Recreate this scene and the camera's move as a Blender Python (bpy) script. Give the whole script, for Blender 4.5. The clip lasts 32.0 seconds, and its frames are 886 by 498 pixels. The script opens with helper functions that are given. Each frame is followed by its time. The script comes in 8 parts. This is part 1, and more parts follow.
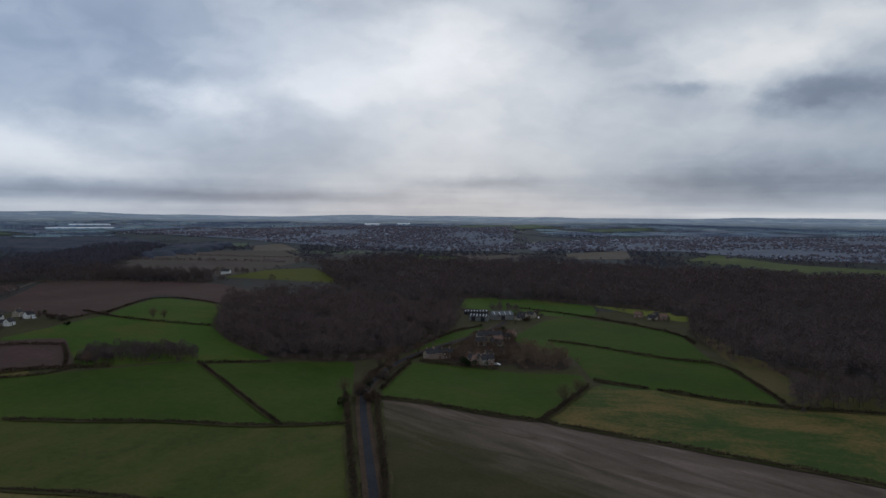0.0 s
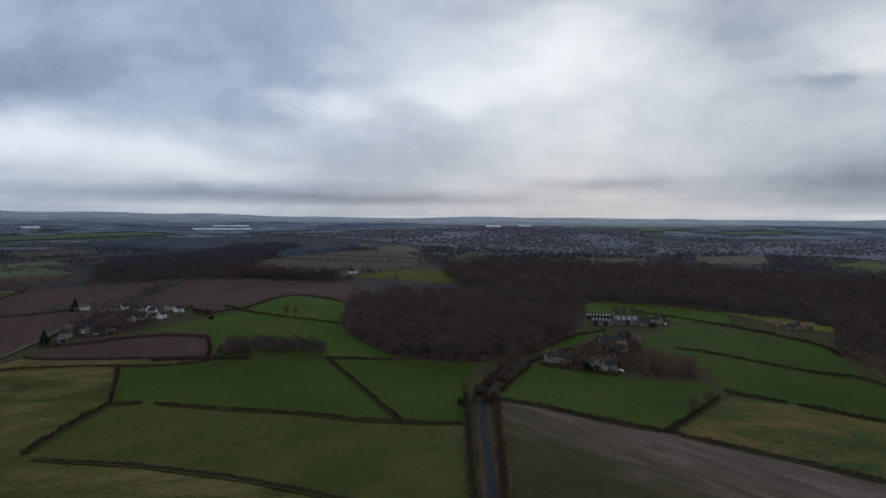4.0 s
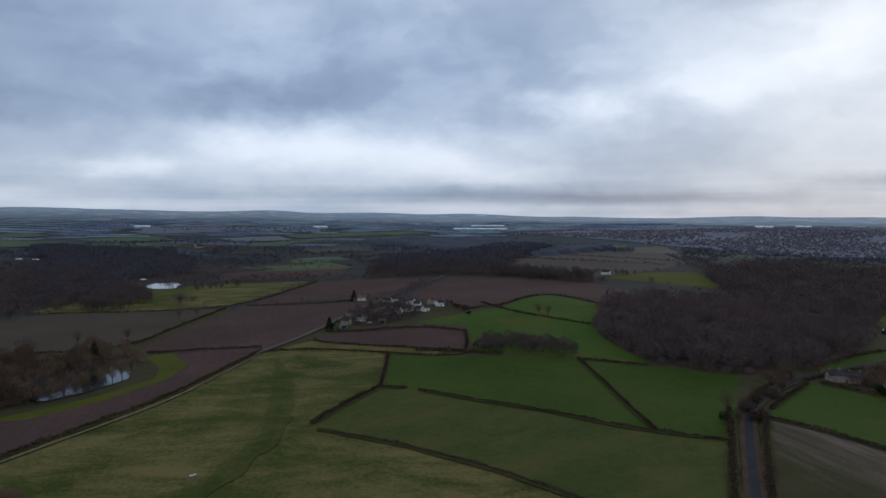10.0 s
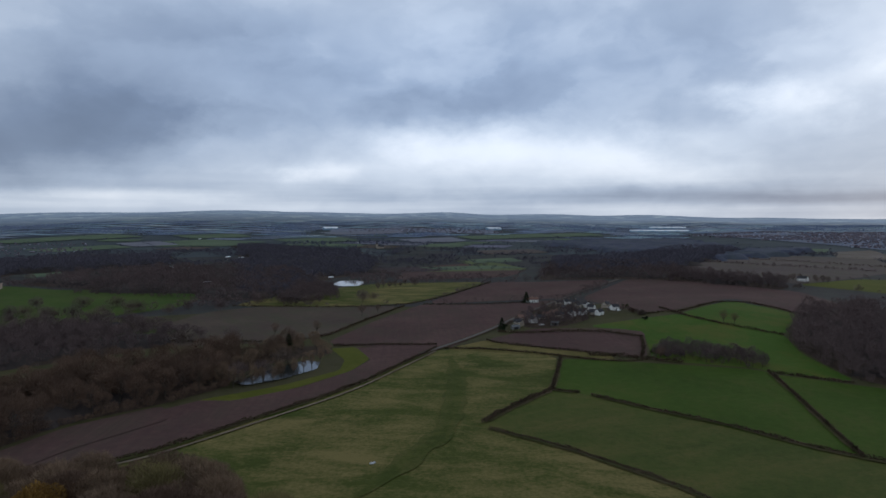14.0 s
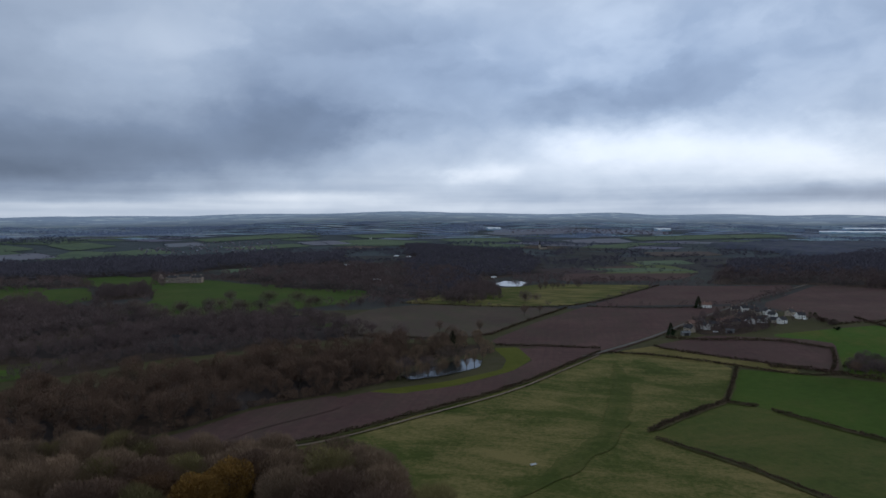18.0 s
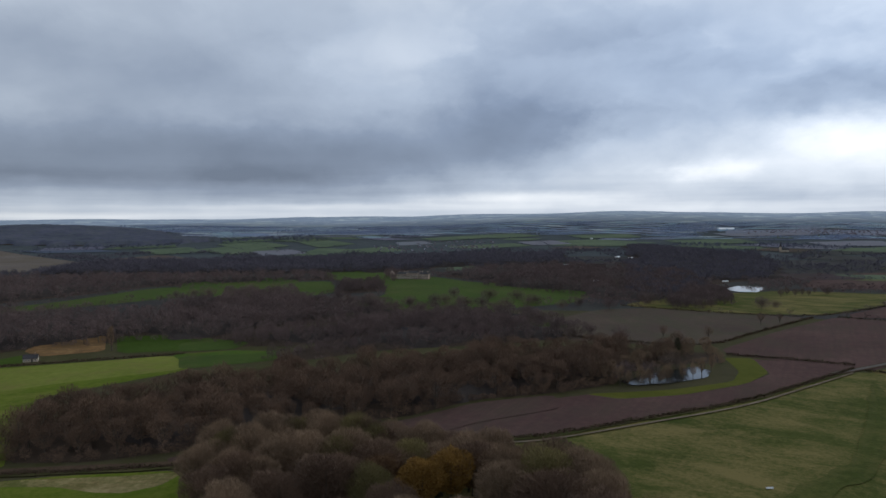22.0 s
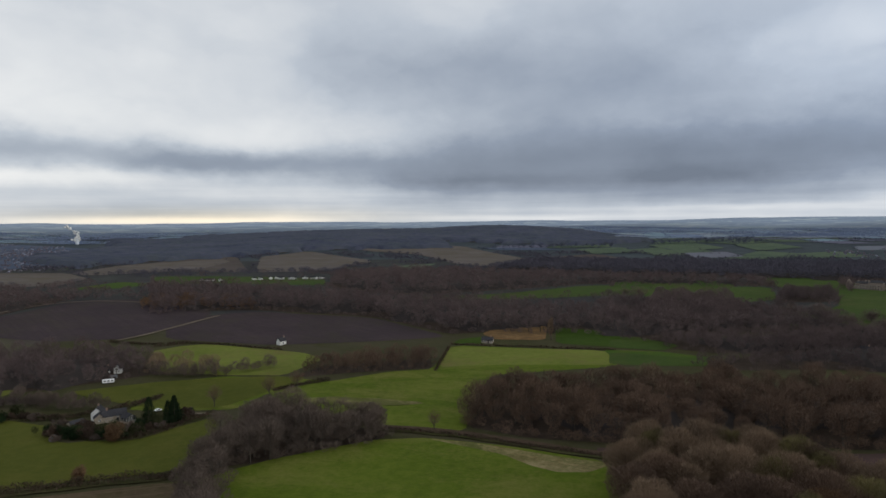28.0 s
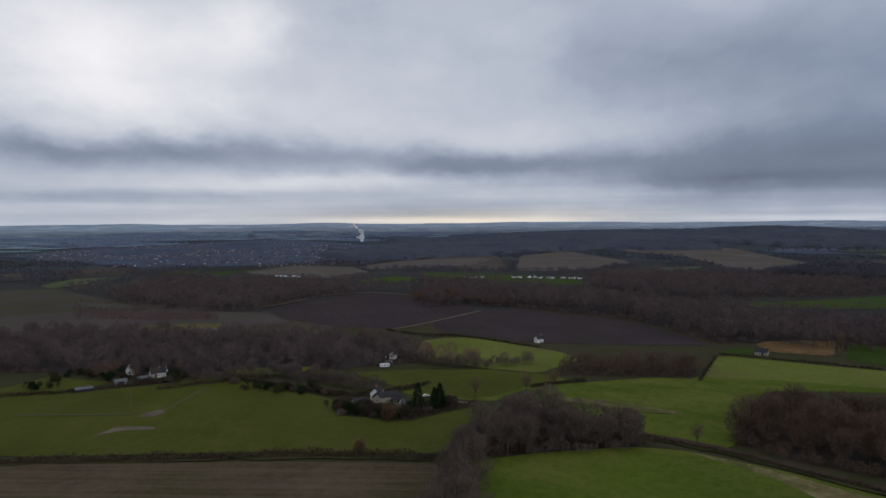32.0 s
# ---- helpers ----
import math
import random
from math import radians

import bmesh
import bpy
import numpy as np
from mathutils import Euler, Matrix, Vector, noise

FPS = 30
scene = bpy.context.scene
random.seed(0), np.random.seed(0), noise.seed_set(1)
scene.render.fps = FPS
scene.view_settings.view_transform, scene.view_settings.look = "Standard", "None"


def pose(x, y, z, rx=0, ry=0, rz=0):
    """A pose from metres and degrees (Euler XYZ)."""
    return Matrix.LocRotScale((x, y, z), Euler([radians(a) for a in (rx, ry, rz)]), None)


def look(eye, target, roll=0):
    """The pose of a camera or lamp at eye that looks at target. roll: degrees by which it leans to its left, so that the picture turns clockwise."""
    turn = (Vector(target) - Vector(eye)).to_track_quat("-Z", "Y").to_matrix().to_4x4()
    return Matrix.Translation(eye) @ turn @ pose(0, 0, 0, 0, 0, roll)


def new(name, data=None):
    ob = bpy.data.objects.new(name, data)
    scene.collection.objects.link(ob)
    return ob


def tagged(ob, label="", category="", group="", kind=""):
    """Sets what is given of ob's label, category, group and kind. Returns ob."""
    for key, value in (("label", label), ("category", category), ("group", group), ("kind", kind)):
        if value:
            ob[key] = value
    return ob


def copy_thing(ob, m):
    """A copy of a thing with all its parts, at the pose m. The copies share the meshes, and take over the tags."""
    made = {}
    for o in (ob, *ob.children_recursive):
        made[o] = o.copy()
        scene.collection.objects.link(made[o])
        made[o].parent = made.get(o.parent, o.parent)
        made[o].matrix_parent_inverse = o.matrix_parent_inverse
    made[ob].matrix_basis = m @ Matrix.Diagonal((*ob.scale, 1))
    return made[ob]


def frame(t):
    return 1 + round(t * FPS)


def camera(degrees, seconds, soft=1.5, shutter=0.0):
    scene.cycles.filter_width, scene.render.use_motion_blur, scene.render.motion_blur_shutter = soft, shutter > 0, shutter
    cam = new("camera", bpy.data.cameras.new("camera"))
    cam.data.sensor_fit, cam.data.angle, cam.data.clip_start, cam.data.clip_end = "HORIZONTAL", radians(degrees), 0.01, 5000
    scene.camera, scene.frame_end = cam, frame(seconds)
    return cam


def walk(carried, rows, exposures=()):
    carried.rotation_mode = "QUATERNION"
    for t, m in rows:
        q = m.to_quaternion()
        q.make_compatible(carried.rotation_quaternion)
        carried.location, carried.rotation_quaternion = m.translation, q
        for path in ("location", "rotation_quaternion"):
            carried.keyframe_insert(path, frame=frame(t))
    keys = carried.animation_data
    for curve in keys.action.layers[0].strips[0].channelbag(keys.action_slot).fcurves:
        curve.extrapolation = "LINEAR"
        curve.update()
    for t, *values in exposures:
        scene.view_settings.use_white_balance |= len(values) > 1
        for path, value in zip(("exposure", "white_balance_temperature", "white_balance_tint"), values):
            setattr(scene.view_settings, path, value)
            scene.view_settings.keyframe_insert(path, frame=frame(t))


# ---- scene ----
cam = camera(65.33, 32.0, soft=1.5)
EYE = 100.0
PATH = [
    (0.0, pose(0, 0, EYE, 87.20, -0.43, 0.01)),
    (0.5, pose(0, 0, EYE, 87.21, -0.40, 0.99)),
    (1.0, pose(0, 0, EYE, 87.21, -0.41, 2.78)),
    (1.5, pose(0, 0, EYE, 87.23, -0.40, 4.34)),
    (2.0, pose(0, 0, EYE, 87.23, -0.40, 5.35)),
    (2.5, pose(0, 0, EYE, 87.24, -0.40, 6.60)),
    (4.5, pose(0, 0, EYE, 87.27, -0.37, 11.58)),
    (5.0, pose(0, 0, EYE, 87.24, -0.35, 13.46)),
    (5.5, pose(0, 0, EYE, 87.23, -0.35, 15.05)),
    (6.0, pose(0, 0, EYE, 87.23, -0.32, 16.48)),
    (6.5, pose(0, 0, EYE, 87.23, -0.31, 17.48)),
    (7.0, pose(0, 0, EYE, 87.24, -0.29, 19.14)),
    (7.5, pose(0, 0, EYE, 87.23, -0.29, 21.33)),
    (8.0, pose(0, 0, EYE, 87.21, -0.26, 23.30)),
    (8.5, pose(0, 0, EYE, 87.20, -0.21, 24.67)),
    (9.0, pose(0, 0, EYE, 87.19, -0.24, 26.92)),
    (9.5, pose(0, 0, EYE, 87.18, -0.24, 28.66)),
    (10.0, pose(0, 0, EYE, 87.18, -0.22, 30.79)),
    (10.5, pose(0, 0, EYE, 87.18, -0.20, 33.00)),
    (11.0, pose(0, 0, EYE, 87.17, -0.16, 35.22)),
    (11.5, pose(0, 0, EYE, 87.18, -0.12, 36.82)),
    (12.0, pose(0, 0, EYE, 87.20, -0.13, 38.35)),
    (12.5, pose(0, 0, EYE, 87.22, -0.12, 39.86)),
    (13.0, pose(0, 0, EYE, 87.25, -0.06, 41.27)),
    (13.5, pose(0, 0, EYE, 87.26, -0.07, 43.45)),
    (14.0, pose(0, 0, EYE, 87.28, -0.04, 45.06)),
    (14.5, pose(0, 0, EYE, 87.29, -0.02, 46.87)),
    (16.5, pose(0, 0, EYE, 87.32, 0.06, 53.55)),
    (17.0, pose(0, 0, EYE, 87.33, 0.06, 55.36)),
    (17.5, pose(0, 0, EYE, 87.33, 0.07, 56.96)),
    (18.0, pose(0, 0, EYE, 87.33, 0.09, 58.50)),
    (18.5, pose(0, 0, EYE, 87.32, 0.11, 60.56)),
    (19.0, pose(0, 0, EYE, 87.32, 0.13, 62.81)),
    (19.5, pose(0, 0, EYE, 87.32, 0.19, 64.73)),
    (20.0, pose(0, 0, EYE, 87.33, 0.18, 66.51)),
    (20.5, pose(0, 0, EYE, 87.34, 0.15, 68.70)),
    (21.0, pose(0, 0, EYE, 87.34, 0.21, 71.27)),
    (21.5, pose(0, 0, EYE, 87.35, 0.19, 73.92)),
    (22.0, pose(0, 0, EYE, 87.37, 0.21, 76.57)),
    (22.5, pose(0, 0, EYE, 87.38, 0.23, 79.24)),
    (23.0, pose(0, 0, EYE, 87.37, 0.27, 82.04)),
    (23.5, pose(0, 0, EYE, 87.36, 0.29, 84.82)),
    (24.0, pose(0, 0, EYE, 87.35, 0.33, 87.59)),
    (24.5, pose(0, 0, EYE, 87.38, 0.34, 90.40)),
    (25.0, pose(0, 0, EYE, 87.41, 0.37, 93.25)),
    (25.5, pose(0, 0, EYE, 87.45, 0.41, 96.07)),
    (26.0, pose(0, 0, EYE, 87.50, 0.42, 99.40)),
    (26.5, pose(0, 0, EYE, 87.54, 0.41, 102.49)),
    (28.5, pose(0, 0, EYE, 87.66, 0.41, 113.95)),
    (29.0, pose(0, 0, EYE, 87.68, 0.40, 116.51)),
    (29.5, pose(0, 0, EYE, 87.69, 0.38, 119.27)),
    (30.0, pose(0, 0, EYE, 87.72, 0.41, 122.28)),
    (30.5, pose(0, 0, EYE, 87.74, 0.35, 125.27)),
    (31.0, pose(0, 0, EYE, 87.77, 0.45, 127.62)),
    (31.5, pose(0, 0, EYE, 87.74, 0.40, 129.25)),
    (32.0, pose(0, 0, EYE, 87.77, 0.36, 132.46)),
]

# ---- the lie of the land: azimuth (degrees left of north), distance, height, spread ----
HILLS = [
    (20, 710, 9, 120), (17, 1300, 16, 290), (128, 1070, 12, 210), (61, 4600, 53, 550), (45, 4650, 28, 500),
    (33, 4650, 18, 420), (75, 4650, 25, 420), (107, 3000, 42, 330), (122, 2500, 16, 260), (5, 2900, 22, 520),
    (145, 4600, 6, 500), (90, 4650, 12, 350), (-25, 2000, 9, 400), (137, 1900, 10, 250), (88, 2500, 18, 260),
]


def land(x, y):
    """Height of the ground at a place (numbers or arrays)."""
    r = np.hypot(x, y)
    z = 79 * (np.clip(r - 1067, 0, None) / 3633) ** 2
    for az, d, h, s in HILLS:
        hx, hy = -d * math.sin(radians(az)), d * math.cos(radians(az))
        z = z + h * np.exp(-((x - hx) ** 2 + (y - hy) ** 2) / (2 * s * s))
    z = z + 1.8 * np.sin(x / 180 + 1) * np.cos(y / 230) * np.clip(r / 400, 0, 1)
    far = np.clip((r - 1800) / 1500, 0, 1)
    return z + far * (6 * np.sin(x / 390 + 2) * np.sin(y / 330) + 3 * np.sin(x / 151 + y / 190))

walk(cam, PATH, exposures=[(0, -0.15, 6180, 10), (7, 0.0, 6250, 10), (10, 0.05, 6000, 10), (14, 0.14, 6050, 10), (19, 0.2, 6000, 10), (23, 0.48, 6600, 10), (26, 0.56, 6780, 10), (29, 0.29, 6750, 11), (32, 0.05, 6300, 14)])

# ---- sky: grey winter overcast, thin and bright in places ----
world = bpy.data.worlds.new("overcast_sky")
scene.world = world
world.use_nodes = True
WN, WL = world.node_tree.nodes, world.node_tree.links
WN.clear()


def wnode(kind):
    return WN.new(kind)


def wmath(op, a, b=None, c=None):
    n = wnode("ShaderNodeMath")
    n.operation = op
    for i, v in enumerate((a, b, c)):
        if v is None:
            continue
        if isinstance(v, (int, float)):
            n.inputs[i].default_value = v
        else:
            WL.new(v, n.inputs[i])
    return n.outputs[0]


def wvec(op, a, b):
    n = wnode("ShaderNodeVectorMath")
    n.operation = op
    for i, v in enumerate((a, b)):
        if isinstance(v, tuple):
            n.inputs[i].default_value = v
        else:
            WL.new(v, n.inputs[i])
    return n


coord = wnode("ShaderNodeTexCoord")
sep = wnode("ShaderNodeSeparateXYZ")
WL.new(coord.outputs["Generated"], sep.inputs[0])
sx, sy, sz = sep.outputs
up = wmath("MAXIMUM", sz, 0.0)
# the cloud deck as a flat layer overhead
deck = wnode("ShaderNodeCombineXYZ")
WL.new(wmath("DIVIDE", sx, wmath("ADD", up, 0.50)), deck.inputs[0])
WL.new(wmath("DIVIDE", sy, wmath("ADD", up, 0.50)), deck.inputs[1])


def wnoise(scale, detail, rough, warp=0.0):
    n = wnode("ShaderNodeTexNoise")
    n.inputs["Scale"].default_value, n.inputs["Detail"].default_value = scale, detail
    n.inputs["Roughness"].default_value, n.inputs["Distortion"].default_value = rough, warp
    WL.new(deck.outputs[0], n.inputs["Vector"])
    return n


billow = wnoise(2.7, 4, 0.5, 0.3)
wisp = wnoise(8.5, 4, 0.52, 0.6)
curl = wnoise(5.0, 7, 0.6)
# azimuth (left of north) and height in degrees, ruffled so that no edge is smooth
az = wmath("MULTIPLY", wmath("ARCTAN2", wmath("MULTIPLY", sx, -1.0), sy), 57.2958)
el = wmath("MULTIPLY", wmath("ARCSINE", sz), 57.2958)
where = wnode("ShaderNodeCombineXYZ")
WL.new(az, where.inputs[0])
WL.new(el, where.inputs[1])
ruffle = wvec("MULTIPLY", wvec("SUBTRACT", curl.outputs["Color"], (0.5, 0.5, 0.5)).outputs[0], (12.0, 4.0, 0.0))
# calmer towards the horizon, where the layers are seen edge on
calm = wnode("ShaderNodeCombineXYZ")
WL.new(wmath("MINIMUM", wmath("MAXIMUM", wmath("MULTIPLY_ADD", el, 0.12, 0.04), 0.04), 1.0), calm.inputs[1])
calm.inputs[0].default_value = 1.0
ruffle = wvec("MULTIPLY", ruffle.outputs[0], calm.outputs[0])
spot = wvec("ADD", where.outputs[0], ruffle.outputs[0]).outputs[0]
# banks of cloud: azimuth, height, half widths, how much lighter or darker than the deck
LIGHT_BANKS = [
    (1.2, 13.6, 7.0, 3.2, 0.31), (-3.0, 8.8, 12.2, 6.4, 0.24), (-23.7, 11.9, 6.1, 3.0, 0.40), (-31.2, 14.2, 2.8, 1.8, 0.24), (18.6, 8.2, 4.2, 1.6, 0.21),
    (26.6, 3.6, 7.5, 1.1, 0.14), (29.2, 0.6, 7.0, 0.4, 0.14), (-28.5, 0.1, 9.4, 0.3, 0.24), (6.7, 10.0, 4.2, 1.8, 0.14), (44.3, 5.5, 7.0, 1.7, 0.35),
    (54.2, 3.4, 4.7, 0.8, 0.12), (31.3, 5.1, 6.6, 1.8, 0.24), (18.8, 8.7, 2.8, 1.1, 0.14), (9.2, 10.6, 3.7, 2.7, 0.14), (54.7, 3.6, 2.8, 0.8, 0.19),
    (69.7, 1.5, 7.0, 0.5, 0.24), (86.4, 1.0, 14.0, 0.3, 0.09), (86.0, 0.9, 18.7, 0.3, 0.08), (76.6, 12.4, 11.7, 2.3, 0.09),
]
MORE_LIGHT_BANKS = [
    (103.3, 0.2, 23.4, 0.3, 0.12), (87.2, 12.7, 9.4, 2.3, 0.07), (159.5, 13.6, 8.4, 3.7, 0.35), (148.8, 15.0, 3.7, 2.3, 0.19), (157.8, 9.0, 7.5, 1.8, 0.17),
    (140.1, 3.3, 11.7, 0.7, 0.17), (131.7, 0.1, 11.7, 0.3, 0.35), (28.6, 10.2, 10.3, 4.1, 0.14), (59.2, 0.7, 11.7, 0.4, 0.09), (40.0, 4.8, 11.7, 2.7, 0.21),
    (53.7, 10.9, 10.3, 4.1, 0.17), (154.8, 10.1, 11.7, 4.6, 0.12), (40.1, 10.7, 14.0, 6.4, 0.12), (20.5, 12.1, 11.7, 4.6, 0.14), (122.2, 6.6, 23.4, 2.7, 0.09),
    (94.0, 7.2, 18.7, 3.7, 0.07), (41.9, 10.9, 10.3, 4.6, 0.09), (74.5, 5.8, 16.4, 4.1, 0.07), (148.8, 12.5, 14.0, 5.0, 0.07),
]
DARK_BANKS = [
    (-28.3, 8.8, 5.1, 1.5, 0.36), (-18.9, 10.0, 2.1, 0.6, 0.23), (-15.0, 14.1, 4.2, 2.7, 0.16), (25.4, 11.0, 8.0, 4.6, 0.26), (-3.0, 2.6, 5.1, 0.6, 0.26),
    (-24.7, 2.7, 10.8, 1.5, 0.34), (25.5, 2.0, 9.4, 0.6, 0.18), (13.1, 1.3, 10.3, 0.5, 0.23), (48.4, 8.8, 10.8, 3.2, 0.26), (56.6, 11.4, 5.6, 3.2, 0.16),
    (35.5, 1.5, 12.2, 0.5, 0.16), (69.6, 7.8, 7.5, 2.7, 0.26), (60.6, 13.8, 7.5, 2.7, 0.10), (88.2, 5.5, 13.6, 2.5, 0.39), (91.9, 3.3, 7.5, 0.8, 0.16),
    (81.3, 4.6, 14.0, 1.6, 0.13), (109.3, 3.2, 9.4, 0.8, 0.26),
]
MORE_DARK_BANKS = [
    (89.4, 3.5, 9.4, 0.9, 0.08), (118.8, 4.3, 14.0, 1.1, 0.13), (74.7, 6.5, 7.0, 2.3, 0.08), (155.9, 5.4, 14.0, 1.1, 0.34), (129.4, 4.8, 13.1, 1.1, 0.29),
    (105.8, 5.4, 11.7, 2.5, 0.26), (111.7, 12.8, 11.7, 2.7, 0.13), (157.9, 2.0, 10.3, 0.5, 0.16), (105.8, 8.6, 12.2, 6.0, 0.16), (84.5, 2.2, 11.7, 1.4, 0.16),
    (42.5, 11.0, 9.6, 4.6, 0.12), (68.0, 12.6, 7.5, 3.2, 0.16), (91.0, 10.3, 12.2, 5.5, 0.13), (33.6, 11.1, 9.4, 4.6, 0.17), (102.8, 2.1, 14.0, 1.4, 0.13),
    (74.0, 9.3, 10.3, 5.5, 0.10), (45.5, 9.9, 9.4, 5.0, 0.05), (93.6, 13.2, 10.3, 3.7, 0.10),
]
tone = wmath("MULTIPLY_ADD", billow.outputs["Fac"], 0.28, 0.425)
# gather the noise and the banks
calmer = wmath("MINIMUM", wmath("MAXIMUM", wmath("MULTIPLY_ADD", az, -0.016, 1.75), 0.35), 1.0)
tone = wmath("MULTIPLY_ADD", wmath("MULTIPLY", wmath("SUBTRACT", wisp.outputs["Fac"], 0.5), calmer), 0.15, tone)
for banks, sign in ((LIGHT_BANKS, 1), (MORE_LIGHT_BANKS, 1), (DARK_BANKS, -1), (MORE_DARK_BANKS, -1)):
    for a, e, wa, we, amount in banks:
        off = wvec("MULTIPLY", wvec("SUBTRACT", spot, (a, e, 0.0)).outputs[0], (1 / wa, 1 / we, 0.0)).outputs[0]
        dist = wvec("DOT_PRODUCT", off, off).outputs["Value"]
        tone = wmath("MULTIPLY_ADD", wmath("EXPONENT", wmath("MULTIPLY", dist, -1.0)), sign * amount, tone)
# heaps of cloud with soft rims overhead, thin level streaks low down
grid = wnode("ShaderNodeMapping")
grid.inputs["Scale"].default_value = (1 / 9.5, 1 / 4.2, 1)
WL.new(spot, grid.inputs["Vector"])
heap = wnode("ShaderNodeTexNoise")
heap.inputs["Scale"].default_value, heap.inputs["Detail"].default_value, heap.inputs["Roughness"].default_value, heap.inputs["Distortion"].default_value = 1.0, 3.5, 0.5, 0.2
WL.new(grid.outputs[0], heap.inputs["Vector"])
rim = wnode("ShaderNodeMapRange")
rim.interpolation_type = "SMOOTHSTEP"
rim.inputs["From Min"].default_value, rim.inputs["From Max"].default_value = 0.36, 0.64
WL.new(heap.outputs["Fac"], rim.inputs["Value"])
high = wmath("MINIMUM", wmath("MAXIMUM", wmath("MULTIPLY_ADD", el, 0.16, -0.35), 0.0), 1.0)
tone = wmath("MULTIPLY_ADD", wmath("MULTIPLY", wmath("SUBTRACT", rim.outputs[0], 0.45), wmath("MULTIPLY", high, calmer)), 0.11, tone)
level = wnode("ShaderNodeMapping")
level.inputs["Scale"].default_value = (1 / 18, 1 / 0.9, 1)
WL.new(where.outputs[0], level.inputs["Vector"])
streak = wnode("ShaderNodeTexNoise")
streak.inputs["Scale"].default_value, streak.inputs["Detail"].default_value, streak.inputs["Roughness"].default_value = 1.0, 4, 0.5
WL.new(level.outputs[0], streak.inputs["Vector"])
lowdown = wmath("SUBTRACT", 1.0, wmath("MINIMUM", wmath("MAXIMUM", wmath("MULTIPLY", el, 0.2), 0.0), 1.0))
tone = wmath("MULTIPLY_ADD", wmath("MULTIPLY", wmath("SUBTRACT", streak.outputs["Fac"], 0.47), lowdown), 0.42, tone)
ramp = wnode("ShaderNodeValToRGB")
WL.new(wmath("MULTIPLY", tone, 0.90), ramp.inputs[0])
stops = [(0.0, (0.135, 0.165, 0.22)), (0.25, (0.226, 0.270, 0.346)), (0.45, (0.400, 0.451, 0.523)), (0.66, (0.650, 0.680, 0.712)), (0.86, (0.89, 0.885, 0.87)), (1.0, (1.01, 0.99, 0.965))]
for i, (p, c) in enumerate(stops):
    e = ramp.color_ramp.elements[i] if i < 2 else ramp.color_ramp.elements.new(p)
    e.position, e.color = p, (*c, 1)
ramp.color_ramp.elements[1].position = 0.25
blue = wnode("ShaderNodeTexSky")
blue.sky_type, blue.sun_disc = "NISHITA", False
blue.sun_elevation, blue.sun_rotation = radians(16), radians(0)
veil = wnode("ShaderNodeBackground")
WL.new(blue.outputs[0], veil.inputs[0])
veil.inputs[1].default_value = 0.05
cloud = wnode("ShaderNodeBackground")
# thinner cloud with blue showing through
thin = wvec("MULTIPLY", wvec("SUBTRACT", spot, (42.0, 12.0, 0.0)).outputs[0], (1 / 46, 1 / 11, 0.0)).outputs[0]
thin = wmath("MULTIPLY", wmath("EXPONENT", wmath("MULTIPLY", wvec("DOT_PRODUCT", thin, thin).outputs["Value"], -1.0)), 0.52)
tinted = wnode("ShaderNodeMix")
tinted.data_type, tinted.blend_type = "RGBA", "MULTIPLY"
WL.new(thin, tinted.inputs[0])
WL.new(ramp.outputs[0], tinted.inputs[6])
tinted.inputs[7].default_value = (0.78, 0.95, 1.22, 1)
# a gap of warm light low over the land
gap = wvec("MULTIPLY", wvec("SUBTRACT", where.outputs[0], (131.0, 0.3, 0.0)).outputs[0], (1 / 15, 1 / 0.8, 0.0)).outputs[0]
gap = wmath("EXPONENT", wmath("MULTIPLY", wvec("DOT_PRODUCT", gap, gap).outputs["Value"], -1.0))
warm = wnode("ShaderNodeMix")
warm.data_type, warm.blend_type = "RGBA", "MULTIPLY"
WL.new(gap, warm.inputs[0])
WL.new(tinted.outputs[2], warm.inputs[6])
warm.inputs[7].default_value = (1.06, 0.95, 0.78, 1)
WL.new(warm.outputs[2], cloud.inputs[0])
cloud.inputs[1].default_value = 0.95
both = wnode("ShaderNodeMixShader")
both.inputs[0].default_value = 0.94
WL.new(veil.outputs[0], both.inputs[1])
WL.new(cloud.outputs[0], both.inputs[2])
WL.new(both.outputs[0], wnode("ShaderNodeOutputWorld").inputs[0])

sun = new("sun", bpy.data.lights.new("sun", "SUN"))
sun.data.energy, sun.data.angle, sun.data.color = 0.5, radians(25), (1.0, 0.96, 0.9)
sun.matrix_world = look((0, 600, 170), (0, 0, 0))

# ---- materials ----
MATS = {}


